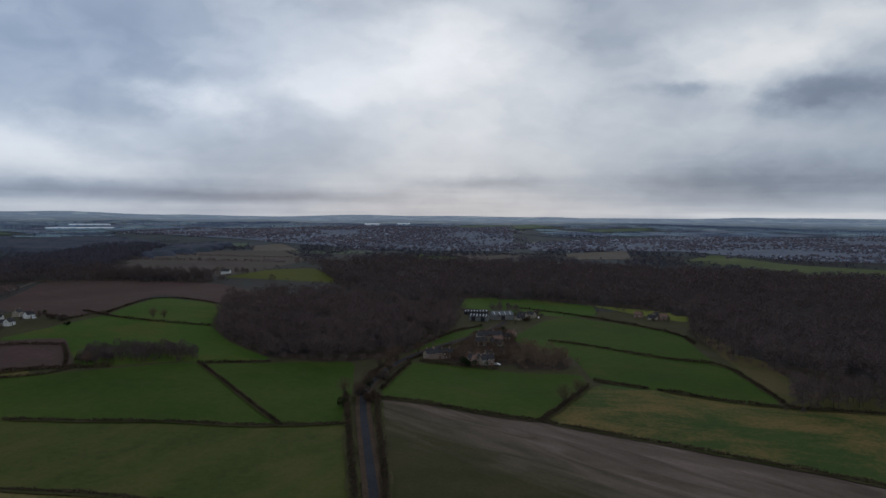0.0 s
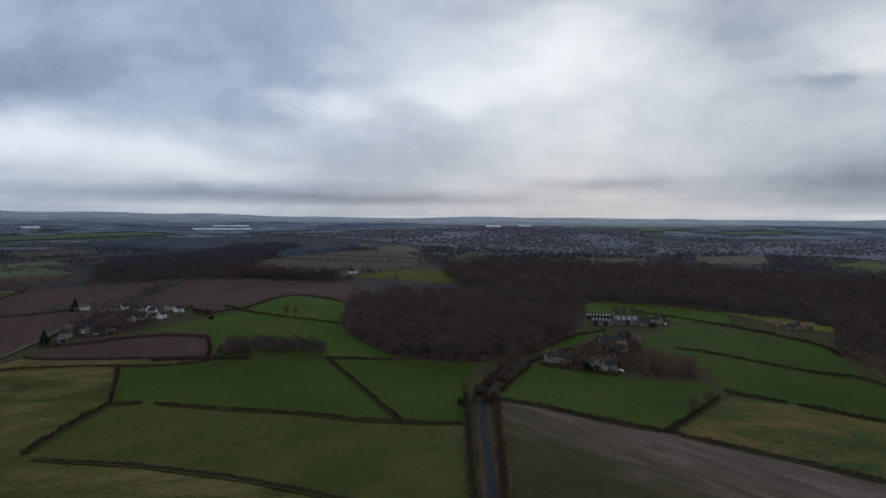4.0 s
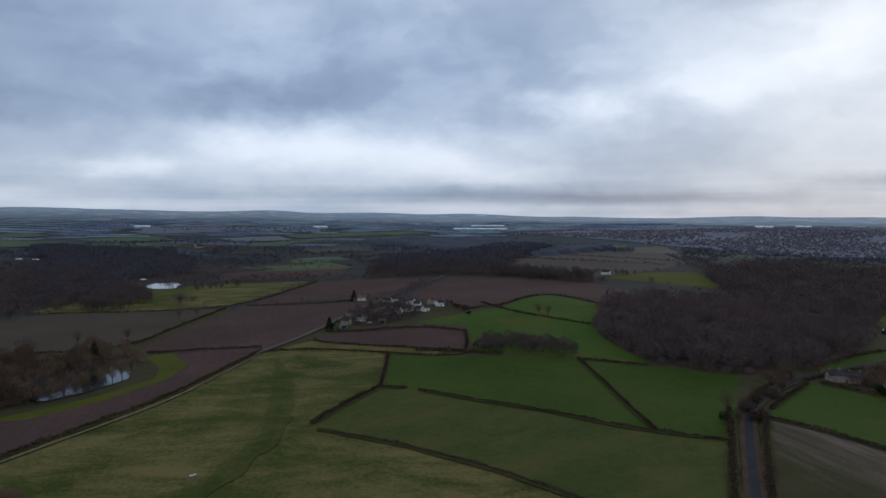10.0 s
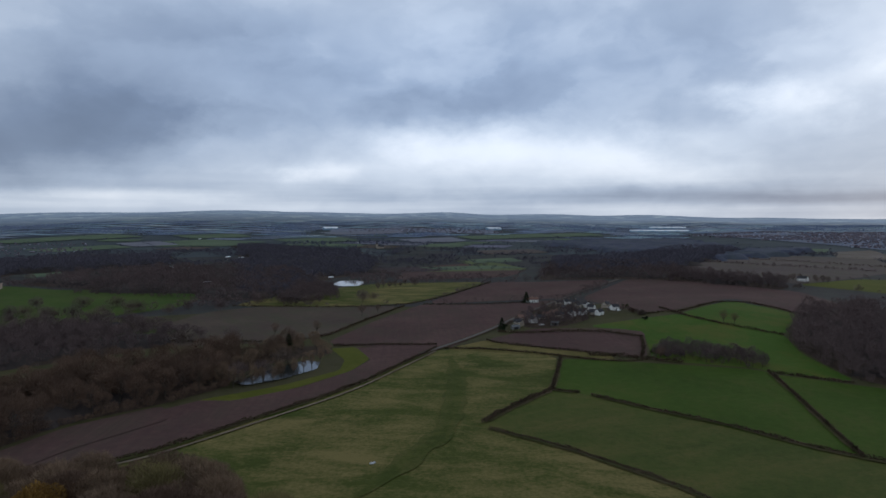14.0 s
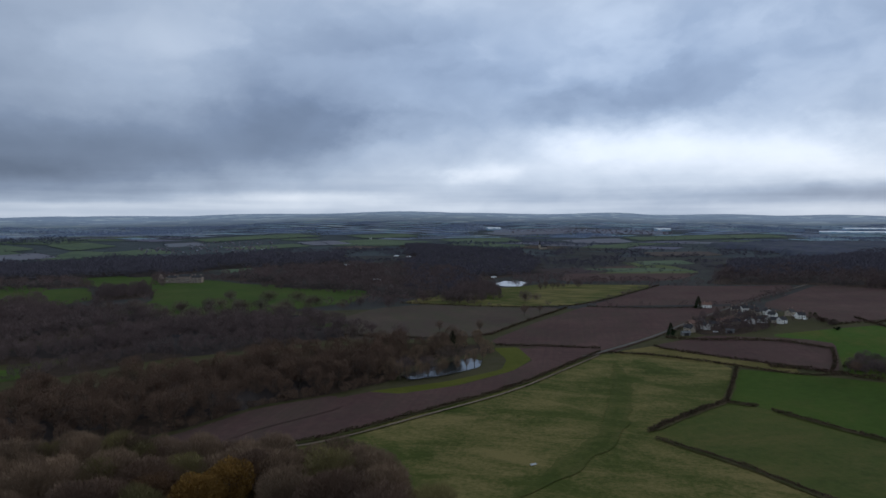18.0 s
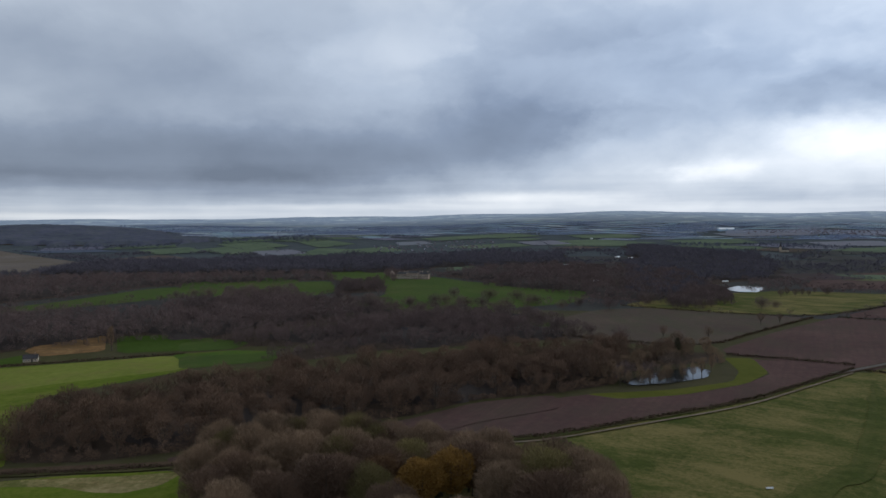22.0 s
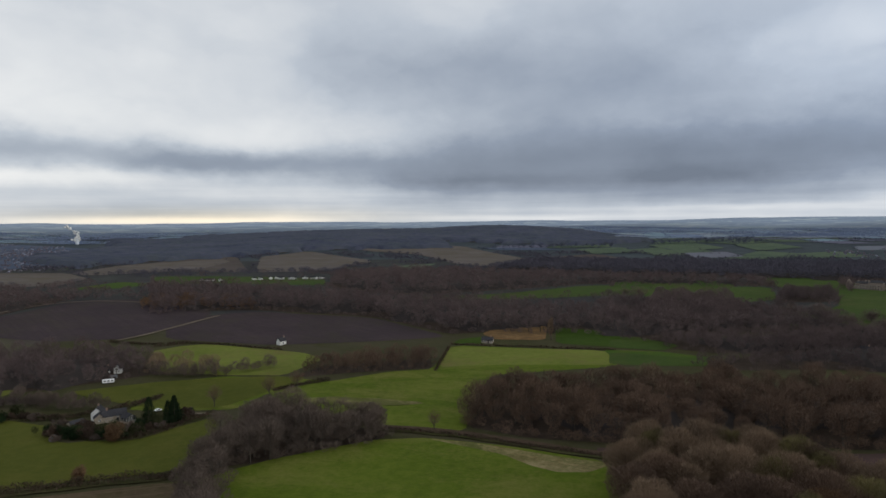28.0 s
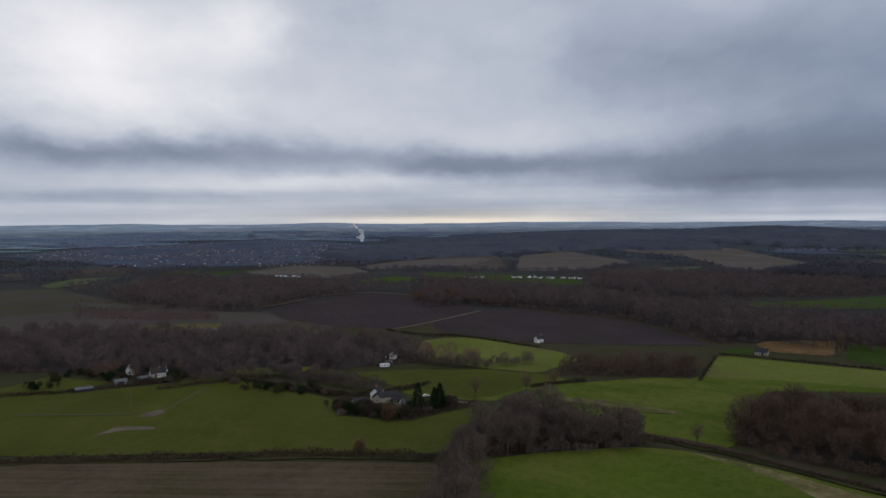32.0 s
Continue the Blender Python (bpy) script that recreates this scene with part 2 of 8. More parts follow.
class Net:
    """A material's nodes, with short ways to link them."""

    def __init__(self, name):
        self.mat = bpy.data.materials.new(name)
        self.mat.use_nodes = True
        self.n, self.l = self.mat.node_tree.nodes, self.mat.node_tree.links
        self.bsdf = self.n["Principled BSDF"]
        MATS[name] = self.mat

    def put(self, value, socket):
        if isinstance(value, (int, float, tuple)):
            socket.default_value = (*value, 1) if isinstance(value, tuple) and len(value) == 3 and socket.type == "RGBA" else value
        else:
            self.l.new(value, socket)

    def at(self, turn=0.0, stretch=(1, 1, 1)):
        g, m = self.n.new("ShaderNodeNewGeometry"), self.n.new("ShaderNodeMapping")
        m.vector_type = "TEXTURE"
        m.inputs["Rotation"].default_value, m.inputs["Scale"].default_value = (0, 0, radians(turn)), stretch
        self.l.new(g.outputs["Position"], m.inputs["Vector"])
        return m.outputs[0]

    def noise(self, where, size, detail=4, rough=0.55, warp=0.0):
        t = self.n.new("ShaderNodeTexNoise")
        t.inputs["Scale"].default_value, t.inputs["Detail"].default_value = 1 / size, detail
        t.inputs["Roughness"].default_value, t.inputs["Distortion"].default_value = rough, warp
        self.l.new(where, t.inputs["Vector"])
        return t.outputs["Fac"]

    def ramp(self, fac, *stops):
        r = self.n.new("ShaderNodeValToRGB")
        for i, (p, c) in enumerate(stops):
            e = r.color_ramp.elements[i] if i < 2 else r.color_ramp.elements.new(p)
            e.position, e.color = p, (*c, 1)
        self.l.new(fac, r.inputs[0])
        return r.outputs[0]

    def mix(self, fac, a, b, kind="MIX"):
        m = self.n.new("ShaderNodeMix")
        m.data_type, m.blend_type = "RGBA", kind
        self.put(fac, m.inputs[0])
        self.put(a, m.inputs[6])
        self.put(b, m.inputs[7])
        return m.outputs[2]

    def math(self, op, a, b=0.0):
        m = self.n.new("ShaderNodeMath")
        m.operation = op
        self.put(a, m.inputs[0])
        self.put(b, m.inputs[1])
        return m.outputs[0]

    def done(self, colour, rough=0.9, bump=None, depth=0.1, spec=0.2):
        self.put(colour, self.bsdf.inputs["Base Color"])
        self.put(rough, self.bsdf.inputs["Roughness"])
        self.bsdf.inputs["Specular IOR Level"].default_value = spec
        if bump is not None:
            b = self.n.new("ShaderNodeBump")
            b.inputs["Distance"].default_value = depth
            self.l.new(bump, b.inputs["Height"])
            self.l.new(b.outputs[0], self.bsdf.inputs["Normal"])
        return self.mat


def soil_or_grass(name, low, mid, high, patch=None, patch_at=0.6, turn=0.0, rows=0.0, row_mix=0.0, row_colour=(0.1, 0.08, 0.06), big=70, small=5):
    """Ground cover in three tones, with worn patches and, where rows is set, wheel or plough lines that far apart."""
    k = Net(name)
    p = k.at(turn)
    broad, fine, grain = k.noise(p, big, 5), k.noise(p, small, 6, 0.65), k.noise(p, 0.9, 3, 0.7)
    tone = k.math("ADD", k.math("MULTIPLY", broad, 0.50), k.math("ADD", k.math("MULTIPLY", fine, 0.42), k.math("MULTIPLY", grain, 0.16)))
    colour = k.ramp(tone, (0.41, low), (0.54, mid), (0.67, high))
    if patch:
        streak = k.at(turn, (1, 2.0, 1))
        worn = k.math("MULTIPLY", k.noise(streak, 22, 8, 0.72, 0.4), k.math("ADD", k.noise(p, 2.0, 4, 0.75), 0.55))
        worn = k.math("MULTIPLY", worn, k.math("ADD", k.noise(p, 90, 2), 0.55))
        mask = k.ramp(worn, (patch_at - 0.12, (0, 0, 0)), (patch_at + 0.16, (1, 1, 1)))
        colour = k.mix(k.math("MULTIPLY", mask, 0.8), colour, patch)
    if rows:
        lines = k.at(turn, (1, 40, 1))
        line = k.ramp(k.noise(lines, rows, 3, 0.6), (0.42, (0, 0, 0)), (0.62, (1, 1, 1)))
        colour = k.mix(k.math("MULTIPLY", line, row_mix), colour, row_colour)
    return k.done(colour, 0.95, k.math("ADD", fine, k.math("MULTIPLY", grain, 0.5)), 0.25, 0.03)


ROWS_STUBBLE = 58
ROWS_STUBBLE_SLOPE, STUBBLE_EDGE = -49.4, 207.8
STRAW = (0.14, 0.112, 0.045)
soil_or_grass("green", (0.028, 0.051, 0.008), (0.037, 0.065, 0.010), (0.052, 0.077, 0.014), (0.063, 0.067, 0.018), 0.67, 40, 9, 0.12, (0.033, 0.054, 0.009))
soil_or_grass("bright", (0.033, 0.067, 0.009), (0.042, 0.082, 0.012), (0.056, 0.090, 0.018), (0.088, 0.083, 0.020), 0.64, 60, 9, 0.10, (0.035, 0.063, 0.012))
soil_or_grass("olive", (0.035, 0.050, 0.013), (0.048, 0.063, 0.016), (0.062, 0.073, 0.019), (0.085, 0.078, 0.026), 0.58, -20)
soil_or_grass("lawn", (0.054, 0.079, 0.009), (0.076, 0.106, 0.012), (0.104, 0.129, 0.018), (0.138, 0.134, 0.034), 0.61, 10)
soil_or_grass("pasture", (0.053, 0.062, 0.011), (0.068, 0.076, 0.014), (0.084, 0.089, 0.018), (0.094, 0.091, 0.020), 0.65, -35, 14, 0.2, (0.060, 0.064, 0.009))
soil_or_grass("park", (0.033, 0.057, 0.014), (0.042, 0.068, 0.015), (0.057, 0.081, 0.020), (0.061, 0.068, 0.023), 0.62)
soil_or_grass("meadow", (0.092, 0.113, 0.021), (0.121, 0.143, 0.027), (0.153, 0.166, 0.039), STRAW, 0.64, 40)
soil_or_grass("rough_pasture", (0.036, 0.048, 0.011), (0.047, 0.059, 0.014), (0.062, 0.070, 0.019), (0.165, 0.132, 0.054), 0.575, 130)
soil_or_grass("rough_green", (0.029, 0.052, 0.014), (0.040, 0.065, 0.018), (0.054, 0.076, 0.023), (0.170, 0.112, 0.045), 0.56, 80)
soil_or_grass("scrub_green", (0.044, 0.047, 0.013), (0.062, 0.062, 0.020), (0.080, 0.074, 0.027), (0.100, 0.073, 0.038), 0.53)
soil_or_grass("scrub", (0.055, 0.055, 0.014), (0.085, 0.075, 0.025), (0.125, 0.098, 0.04), STRAW, 0.50)
soil_or_grass("scrub_orange", (0.12, 0.072, 0.034), (0.18, 0.105, 0.045), (0.24, 0.145, 0.066), (0.09, 0.062, 0.034), 0.52, big=20)
soil_or_grass("straw", (0.14, 0.105, 0.046), (0.21, 0.165, 0.08), (0.29, 0.235, 0.12), (0.060, 0.075, 0.016), 0.50, big=12, small=2.5)
soil_or_grass("plough", (0.059, 0.035, 0.033), (0.076, 0.046, 0.042), (0.095, 0.059, 0.053), (0.062, 0.047, 0.037), 0.60, 48, 2.2, 0.22, (0.047, 0.030, 0.032))
soil_or_grass("plough_green", (0.058, 0.043, 0.036), (0.072, 0.054, 0.044), (0.088, 0.068, 0.050), (0.057, 0.058, 0.034), 0.60, 80, 2.5, 0.2, (0.048, 0.040, 0.038))
soil_or_grass("dull_plough", (0.066, 0.049, 0.048), (0.082, 0.064, 0.061), (0.102, 0.080, 0.075), (0.077, 0.070, 0.048), 0.56, 65, 6, 0.25, (0.051, 0.040, 0.043))
soil_or_grass("dark_plough", (0.038, 0.028, 0.031), (0.050, 0.037, 0.040), (0.065, 0.047, 0.049), (0.049, 0.041, 0.031), 0.62, -30, 3, 0.3, (0.031, 0.024, 0.028))
soil_or_grass("tan", (0.094, 0.080, 0.075), (0.117, 0.100, 0.093), (0.142, 0.122, 0.112), (0.095, 0.080, 0.052), 0.55, 30, 8, 0.2, (0.088, 0.064, 0.052), big=120)

# the arable field by the lane: bare pale soil above, a thin crop showing below a wandering edge
k = Net("stubble_slope")
p = k.at(ROWS_STUBBLE_SLOPE, (1, 1, 1))
split = k.n.new("ShaderNodeSeparateXYZ")
k.l.new(p, split.inputs[0])
along = k.at(ROWS_STUBBLE_SLOPE + 4, (6, 1, 1))
streaks = k.noise(along, 9.0, 4, 0.5, 1.2)
fine = k.noise(p, 1.6, 4, 0.7)
sway = k.math("ADD", k.math("MULTIPLY", k.noise(p, 45, 4), 46.0), k.math("MULTIPLY", streaks, 44.0))
across = k.math("ADD", k.math("SUBTRACT", split.outputs[1], STUBBLE_EDGE + 45.0), sway)
soil = k.ramp(k.math("ADD", k.math("MULTIPLY", streaks, 0.75), k.math("MULTIPLY", fine, 0.25)), (0.34, (0.078, 0.060, 0.048)), (0.52, (0.118, 0.092, 0.074)), (0.68, (0.165, 0.128, 0.106)))
crop = k.ramp(k.math("ADD", k.math("MULTIPLY", k.noise(p, 26, 5), 0.6), k.math("MULTIPLY", fine, 0.4)), (0.36, (0.034, 0.035, 0.014)), (0.52, (0.046, 0.043, 0.019)), (0.68, (0.062, 0.053, 0.028)))
shift = k.ramp(k.math("ADD", k.math("DIVIDE", across, 80.0), 0.5), (0.2, (0, 0, 0)), (0.8, (1, 1, 1)))
k.done(k.mix(shift, crop, soil), 0.95, fine, 0.2, 0.03)
soil_or_grass("stubble_green", (0.064, 0.046, 0.027), (0.091, 0.066, 0.041), (0.123, 0.088, 0.059), (0.051, 0.048, 0.017), 0.57, 40, 3.0, 0.35, (0.132, 0.096, 0.068), big=45)
soil_or_grass("moor", (0.052, 0.042, 0.039), (0.068, 0.055, 0.050), (0.084, 0.068, 0.058), (0.062, 0.063, 0.024), 0.54, big=110)
soil_or_grass("litter", (0.030, 0.023, 0.018), (0.045, 0.033, 0.025), (0.062, 0.045, 0.033), big=14, small=2)
soil_or_grass("lane", (0.033, 0.045, 0.011), (0.042, 0.055, 0.013), (0.054, 0.065, 0.017), (0.100, 0.092, 0.030), 0.60, 130)
soil_or_grass("lane_edge", (0.035, 0.047, 0.011), (0.045, 0.057, 0.014), (0.059, 0.068, 0.018), (0.100, 0.088, 0.032), 0.58, 130)
soil_or_grass("hedge_foot", (0.046, 0.041, 0.020), (0.070, 0.056, 0.032), (0.104, 0.080, 0.047), (0.042, 0.052, 0.014), 0.52, big=14, small=2)
soil_or_grass("headland", (0.036, 0.037, 0.016), (0.048, 0.047, 0.020), (0.064, 0.058, 0.027), (0.057, 0.050, 0.031), 0.56, big=30)
# some blue haze is mixed into this grass and fallow colour
soil_or_grass("rough_land", (0.033, 0.036, 0.033), (0.047, 0.050, 0.044), (0.057, 0.066, 0.052), (0.037, 0.033, 0.036), 0.50, 60, big=150, small=14)
soil_or_grass("mud_path", (0.105, 0.082, 0.060), (0.148, 0.117, 0.088), (0.19, 0.152, 0.118), (0.085, 0.072, 0.044), 0.60, big=10, small=1.5)
# far covers: blue of distance haze mixed into their base colours
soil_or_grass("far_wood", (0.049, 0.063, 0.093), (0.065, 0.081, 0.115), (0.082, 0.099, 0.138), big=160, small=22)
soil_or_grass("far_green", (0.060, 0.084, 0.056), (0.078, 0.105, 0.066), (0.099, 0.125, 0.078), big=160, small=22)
# covers for the farthest fields, with strong blue haze painted into the colour
soil_or_grass("hazed_green", (0.127, 0.185, 0.226), (0.159, 0.224, 0.266), (0.200, 0.274, 0.307), big=160, small=22)
soil_or_grass("hazed_brown", (0.130, 0.150, 0.201), (0.156, 0.180, 0.231), (0.189, 0.212, 0.260), big=160, small=22)
soil_or_grass("hazed_wood", (0.110, 0.145, 0.218), (0.140, 0.183, 0.262), (0.175, 0.217, 0.298), big=160, small=22)
soil_or_grass("hazed_pale", (0.194, 0.229, 0.252), (0.239, 0.282, 0.297), (0.293, 0.328, 0.341), big=160, small=22)
# town ground, with the haze over the town put into its colour
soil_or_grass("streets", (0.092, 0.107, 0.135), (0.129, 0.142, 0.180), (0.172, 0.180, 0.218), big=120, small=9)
# far wooded slopes, their slate blue being haze put into the colour
soil_or_grass("hazed_far_wood", (0.038, 0.045, 0.068), (0.059, 0.065, 0.095), (0.084, 0.087, 0.116), (0.068, 0.078, 0.084), 0.56, big=170, small=28)
soil_or_grass("far_meadow", (0.062, 0.076, 0.034), (0.082, 0.098, 0.044), (0.104, 0.116, 0.056), big=120, small=14)
# these two take the same blue haze
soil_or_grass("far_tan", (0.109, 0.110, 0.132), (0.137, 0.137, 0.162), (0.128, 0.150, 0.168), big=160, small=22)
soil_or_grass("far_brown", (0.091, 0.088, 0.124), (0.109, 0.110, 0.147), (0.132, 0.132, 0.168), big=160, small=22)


# open country out to the horizon, its blue cast being painted haze
soil_or_grass("countryside", (0.040, 0.049, 0.055), (0.056, 0.069, 0.071), (0.075, 0.089, 0.087), (0.042, 0.050, 0.058), 0.5, big=260, small=30)


def twigs(name, low, high):
    """Bare twigs, or the last leaves: broad drifts of tone, each crown a little different, and a fine grain of twigs."""
    k = Net(name)
    g = k.n.new("ShaderNodeNewGeometry")
    o = k.n.new("ShaderNodeObjectInfo")
    p = k.at()
    grain = k.noise(p, 1.3, 4, 0.7)
    patch = k.math("ADD", k.math("MULTIPLY", k.noise(p, 34, 3, 0.6), 0.42), k.math("MULTIPLY", k.noise(p, 7, 3, 0.6), 0.36))
    own = k.math("ADD", k.math("MULTIPLY", g.outputs["Random Per Island"], 0.06), k.math("MULTIPLY", o.outputs["Random"], 0.12))
    tone = k.math("ADD", k.math("ADD", patch, own), k.math("MULTIPLY", grain, 0.20))
    return k.done(k.ramp(tone, (0.40, low), (0.70, high)), 0.95, grain, 0.3, 0.05)


twigs("twig_brown", (0.073, 0.057, 0.057), (0.146, 0.108, 0.103))
twigs("twig_rust", (0.071, 0.049, 0.039), (0.160, 0.105, 0.074))
twigs("twig_grey", (0.107, 0.078, 0.055), (0.232, 0.161, 0.108))
twigs("twig_dark", (0.074, 0.059, 0.050), (0.150, 0.114, 0.094))
twigs("twig_orange", (0.100, 0.061, 0.036), (0.172, 0.103, 0.059))
twigs("leaf_gold", (0.114, 0.065, 0.020), (0.242, 0.138, 0.038))
twigs("leaf_green", (0.010, 0.020, 0.010), (0.026, 0.042, 0.018))
twigs("hedge_twig", (0.044, 0.031, 0.024), (0.090, 0.062, 0.045))
twigs("hedge_leaf", (0.026, 0.030, 0.014), (0.060, 0.064, 0.028))
# haze of distance mixed into the twig colours, most in twig_haze
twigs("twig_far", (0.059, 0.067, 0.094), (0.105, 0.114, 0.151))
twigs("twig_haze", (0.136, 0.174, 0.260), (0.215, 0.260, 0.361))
# near-black brown that stands for the shade inside a wood
twigs("wood_shade", (0.026, 0.022, 0.021), (0.046, 0.039, 0.036))
# a smaller share of the same haze in the colour
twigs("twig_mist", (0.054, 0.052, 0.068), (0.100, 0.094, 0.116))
twigs("leaf_ivy", (0.085, 0.075, 0.036), (0.19, 0.16, 0.07))


def plain(name, low, high, size=0.6, rough=0.85, spec=0.15, metal=0.0):
    k = Net(name)
    tone = k.math("ADD", k.math("MULTIPLY", k.noise(k.at(), size, 5, 0.65), 0.6), k.math("MULTIPLY", k.noise(k.at(), size * 9, 3), 0.4))
    k.bsdf.inputs["Metallic"].default_value = metal
    return k.done(k.ramp(tone, (0.35, low), (0.65, high)), rough, tone, 0.02, spec)


plain("bark", (0.040, 0.034, 0.028), (0.085, 0.072, 0.058), 0.3)
plain("asphalt", (0.024, 0.026, 0.031), (0.038, 0.040, 0.047), 1.5, 0.9, 0.02)
plain("verge", (0.042, 0.030, 0.022), (0.085, 0.058, 0.040), 1.2, 0.95, 0.02)
plain("gravel_track", (0.075, 0.070, 0.064), (0.125, 0.116, 0.104), 2.0, 0.95, 0.02)
plain("brick", (0.198, 0.138, 0.108), (0.312, 0.216, 0.168), 0.7)
plain("stone_wall", (0.25, 0.21, 0.165), (0.40, 0.35, 0.28), 0.9)
plain("old_stone", (0.200, 0.158, 0.135), (0.328, 0.264, 0.222), 0.9)
plain("render_white", (0.66, 0.66, 0.63), (0.80, 0.80, 0.77), 2.0)
plain("roof_slate", (0.030, 0.030, 0.034), (0.062, 0.060, 0.064), 0.8, 0.8, 0.05)
plain("roof_tile", (0.124, 0.075, 0.060), (0.202, 0.124, 0.098), 0.8)
plain("roof_sheet", (0.09, 0.095, 0.10), (0.145, 0.15, 0.16), 3.0, 0.5)
plain("shed_wall", (0.13, 0.13, 0.125), (0.20, 0.20, 0.19), 2.0, 0.7)
plain("sheet_white", (0.62, 0.66, 0.70), (0.78, 0.82, 0.86), 12.0, 0.5)
plain("sheet_blue", (0.22, 0.34, 0.46), (0.30, 0.44, 0.58), 12.0, 0.5)
plain("paint_dark", (0.02, 0.02, 0.022), (0.035, 0.035, 0.04), 0.5, 0.5)
plain("wood_fence", (0.09, 0.07, 0.05), (0.16, 0.125, 0.09), 0.3)
plain("van_white", (0.74, 0.75, 0.76), (0.82, 0.82, 0.82), 1.0, 0.3, 0.5)
plain("rubber", (0.015, 0.015, 0.015), (0.03, 0.03, 0.03), 0.2)
plain("hay_wrap", (0.55, 0.58, 0.60), (0.7, 0.72, 0.74), 0.5, 0.4)


def glassy(name, colour, rough):
    k = Net(name)
    k.bsdf.inputs["IOR"].default_value = 1.45
    return k.done(colour, rough, spec=0.6)


glassy("window_glass", (0.02, 0.024, 0.028), 0.08)
k = Net("pond_water")
ripple = k.noise(k.at(0, (1, 1, 1)), 0.8, 3)
k.done((0.012, 0.016, 0.016), 0.06, ripple, 0.01, 0.5)
k.bsdf.inputs["IOR"].default_value = 1.33


def houses_mat(name, *stops):
    k = Net(name)
    g = k.n.new("ShaderNodeNewGeometry")
    return k.done(k.ramp(g.outputs["Random Per Island"], *stops), 0.8, spec=0.2)


# wall and roof colours with blue distance haze mixed in
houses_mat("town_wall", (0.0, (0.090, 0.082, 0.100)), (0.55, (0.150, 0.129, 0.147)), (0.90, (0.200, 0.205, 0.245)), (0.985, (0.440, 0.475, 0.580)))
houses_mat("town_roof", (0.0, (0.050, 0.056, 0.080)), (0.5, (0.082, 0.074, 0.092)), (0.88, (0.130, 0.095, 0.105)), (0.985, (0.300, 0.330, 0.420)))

# far land: haze painted into the colour pales it with distance into the hills
k = Net("distant_hazed_land")
p = k.at(0)
cell = k.n.new("ShaderNodeTexVoronoi")
cell.inputs["Scale"].default_value = 1 / 130
k.l.new(p, cell.inputs["Vector"])
patchy = k.n.new("ShaderNodeSeparateColor")
k.l.new(cell.outputs["Color"], patchy.inputs[0])
fields = k.ramp(patchy.outputs[0], (0.0, (0.080, 0.098, 0.122)), (0.45, (0.100, 0.122, 0.142)), (0.62, (0.105, 0.140, 0.135)), (0.86, (0.170, 0.185, 0.175)))
groves = k.ramp(k.noise(p, 170, 7, 0.66), (0.44, (0, 0, 0)), (0.56, (1, 1, 1)))
near_tone = k.mix(groves, fields, (0.074, 0.092, 0.116))
shape = k.n.new("ShaderNodeTexVoronoi")
shape.inputs["Scale"].default_value = 1 / 75
k.l.new(k.at(25, (1, 1.5, 1)), shape.inputs["Vector"])
tint = k.n.new("ShaderNodeSeparateColor")
k.l.new(shape.outputs["Color"], tint.inputs[0])
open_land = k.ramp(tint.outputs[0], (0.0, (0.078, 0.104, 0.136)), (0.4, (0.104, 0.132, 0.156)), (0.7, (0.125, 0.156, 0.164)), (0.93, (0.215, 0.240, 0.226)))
hazed_tone = k.mix(k.ramp(k.noise(p, 120, 7, 0.66), (0.46, (0, 0, 0)), (0.55, (1, 1, 1))), open_land, (0.066, 0.090, 0.122))
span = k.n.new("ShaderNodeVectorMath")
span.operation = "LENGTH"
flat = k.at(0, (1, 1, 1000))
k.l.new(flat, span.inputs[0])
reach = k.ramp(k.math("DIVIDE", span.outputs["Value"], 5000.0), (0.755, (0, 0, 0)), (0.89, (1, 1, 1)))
k.done(k.mix(reach, near_tone, hazed_tone), 0.95, spec=0.1)
# the farthest land also glows faintly blue, in place of bright haze
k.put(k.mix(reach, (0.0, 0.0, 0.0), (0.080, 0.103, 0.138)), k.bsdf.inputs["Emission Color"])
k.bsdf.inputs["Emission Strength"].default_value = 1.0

# ---- builders ----
def mesh_object(name, verts, faces, mats, parent=None, label="", slots=None):
    """One mesh object from plain vertices and faces."""
    me = bpy.data.meshes.new(name)
    me.from_pydata([tuple(v) for v in verts], [], [tuple(f) for f in faces])
    for m in mats:
        me.materials.append(MATS[m])
    if slots is not None:
        me.polygons.foreach_set("material_index", np.asarray(slots, dtype=np.int32))
    ob = new(name, me)
    ob.parent = parent
    if label:
        tagged(ob, label)
    return ob


def soup(name, tris, mats, slots=None, parent=None):
    """One mesh object from an array of loose triangles, n x 3 x 3."""
    n = len(tris)
    me = bpy.data.meshes.new(name)
    me.vertices.add(n * 3)
    me.vertices.foreach_set("co", np.ascontiguousarray(tris, dtype=np.float32).ravel())
    me.loops.add(n * 3)
    me.loops.foreach_set("vertex_index", np.arange(n * 3, dtype=np.int32))
    me.polygons.add(n)
    me.polygons.foreach_set("loop_start", np.arange(0, n * 3, 3, dtype=np.int32))
    for m in mats:
        me.materials.append(MATS[m])
    if slots is not None:
        me.polygons.foreach_set("material_index", np.asarray(slots, dtype=np.int32))
    me.update(calc_edges=True)
    ob = new(name, me)
    ob.parent = parent
    return ob


def part(name, bm, material, parent, label=""):
    """Links a bmesh as one mesh object under a thing or a part."""
    me = bpy.data.meshes.new(name)
    bm.to_mesh(me)
    bm.free()
    me.materials.append(MATS[material])
    ob = new(name, me)
    ob.parent = parent
    if label:
        tagged(ob, label)
    return ob


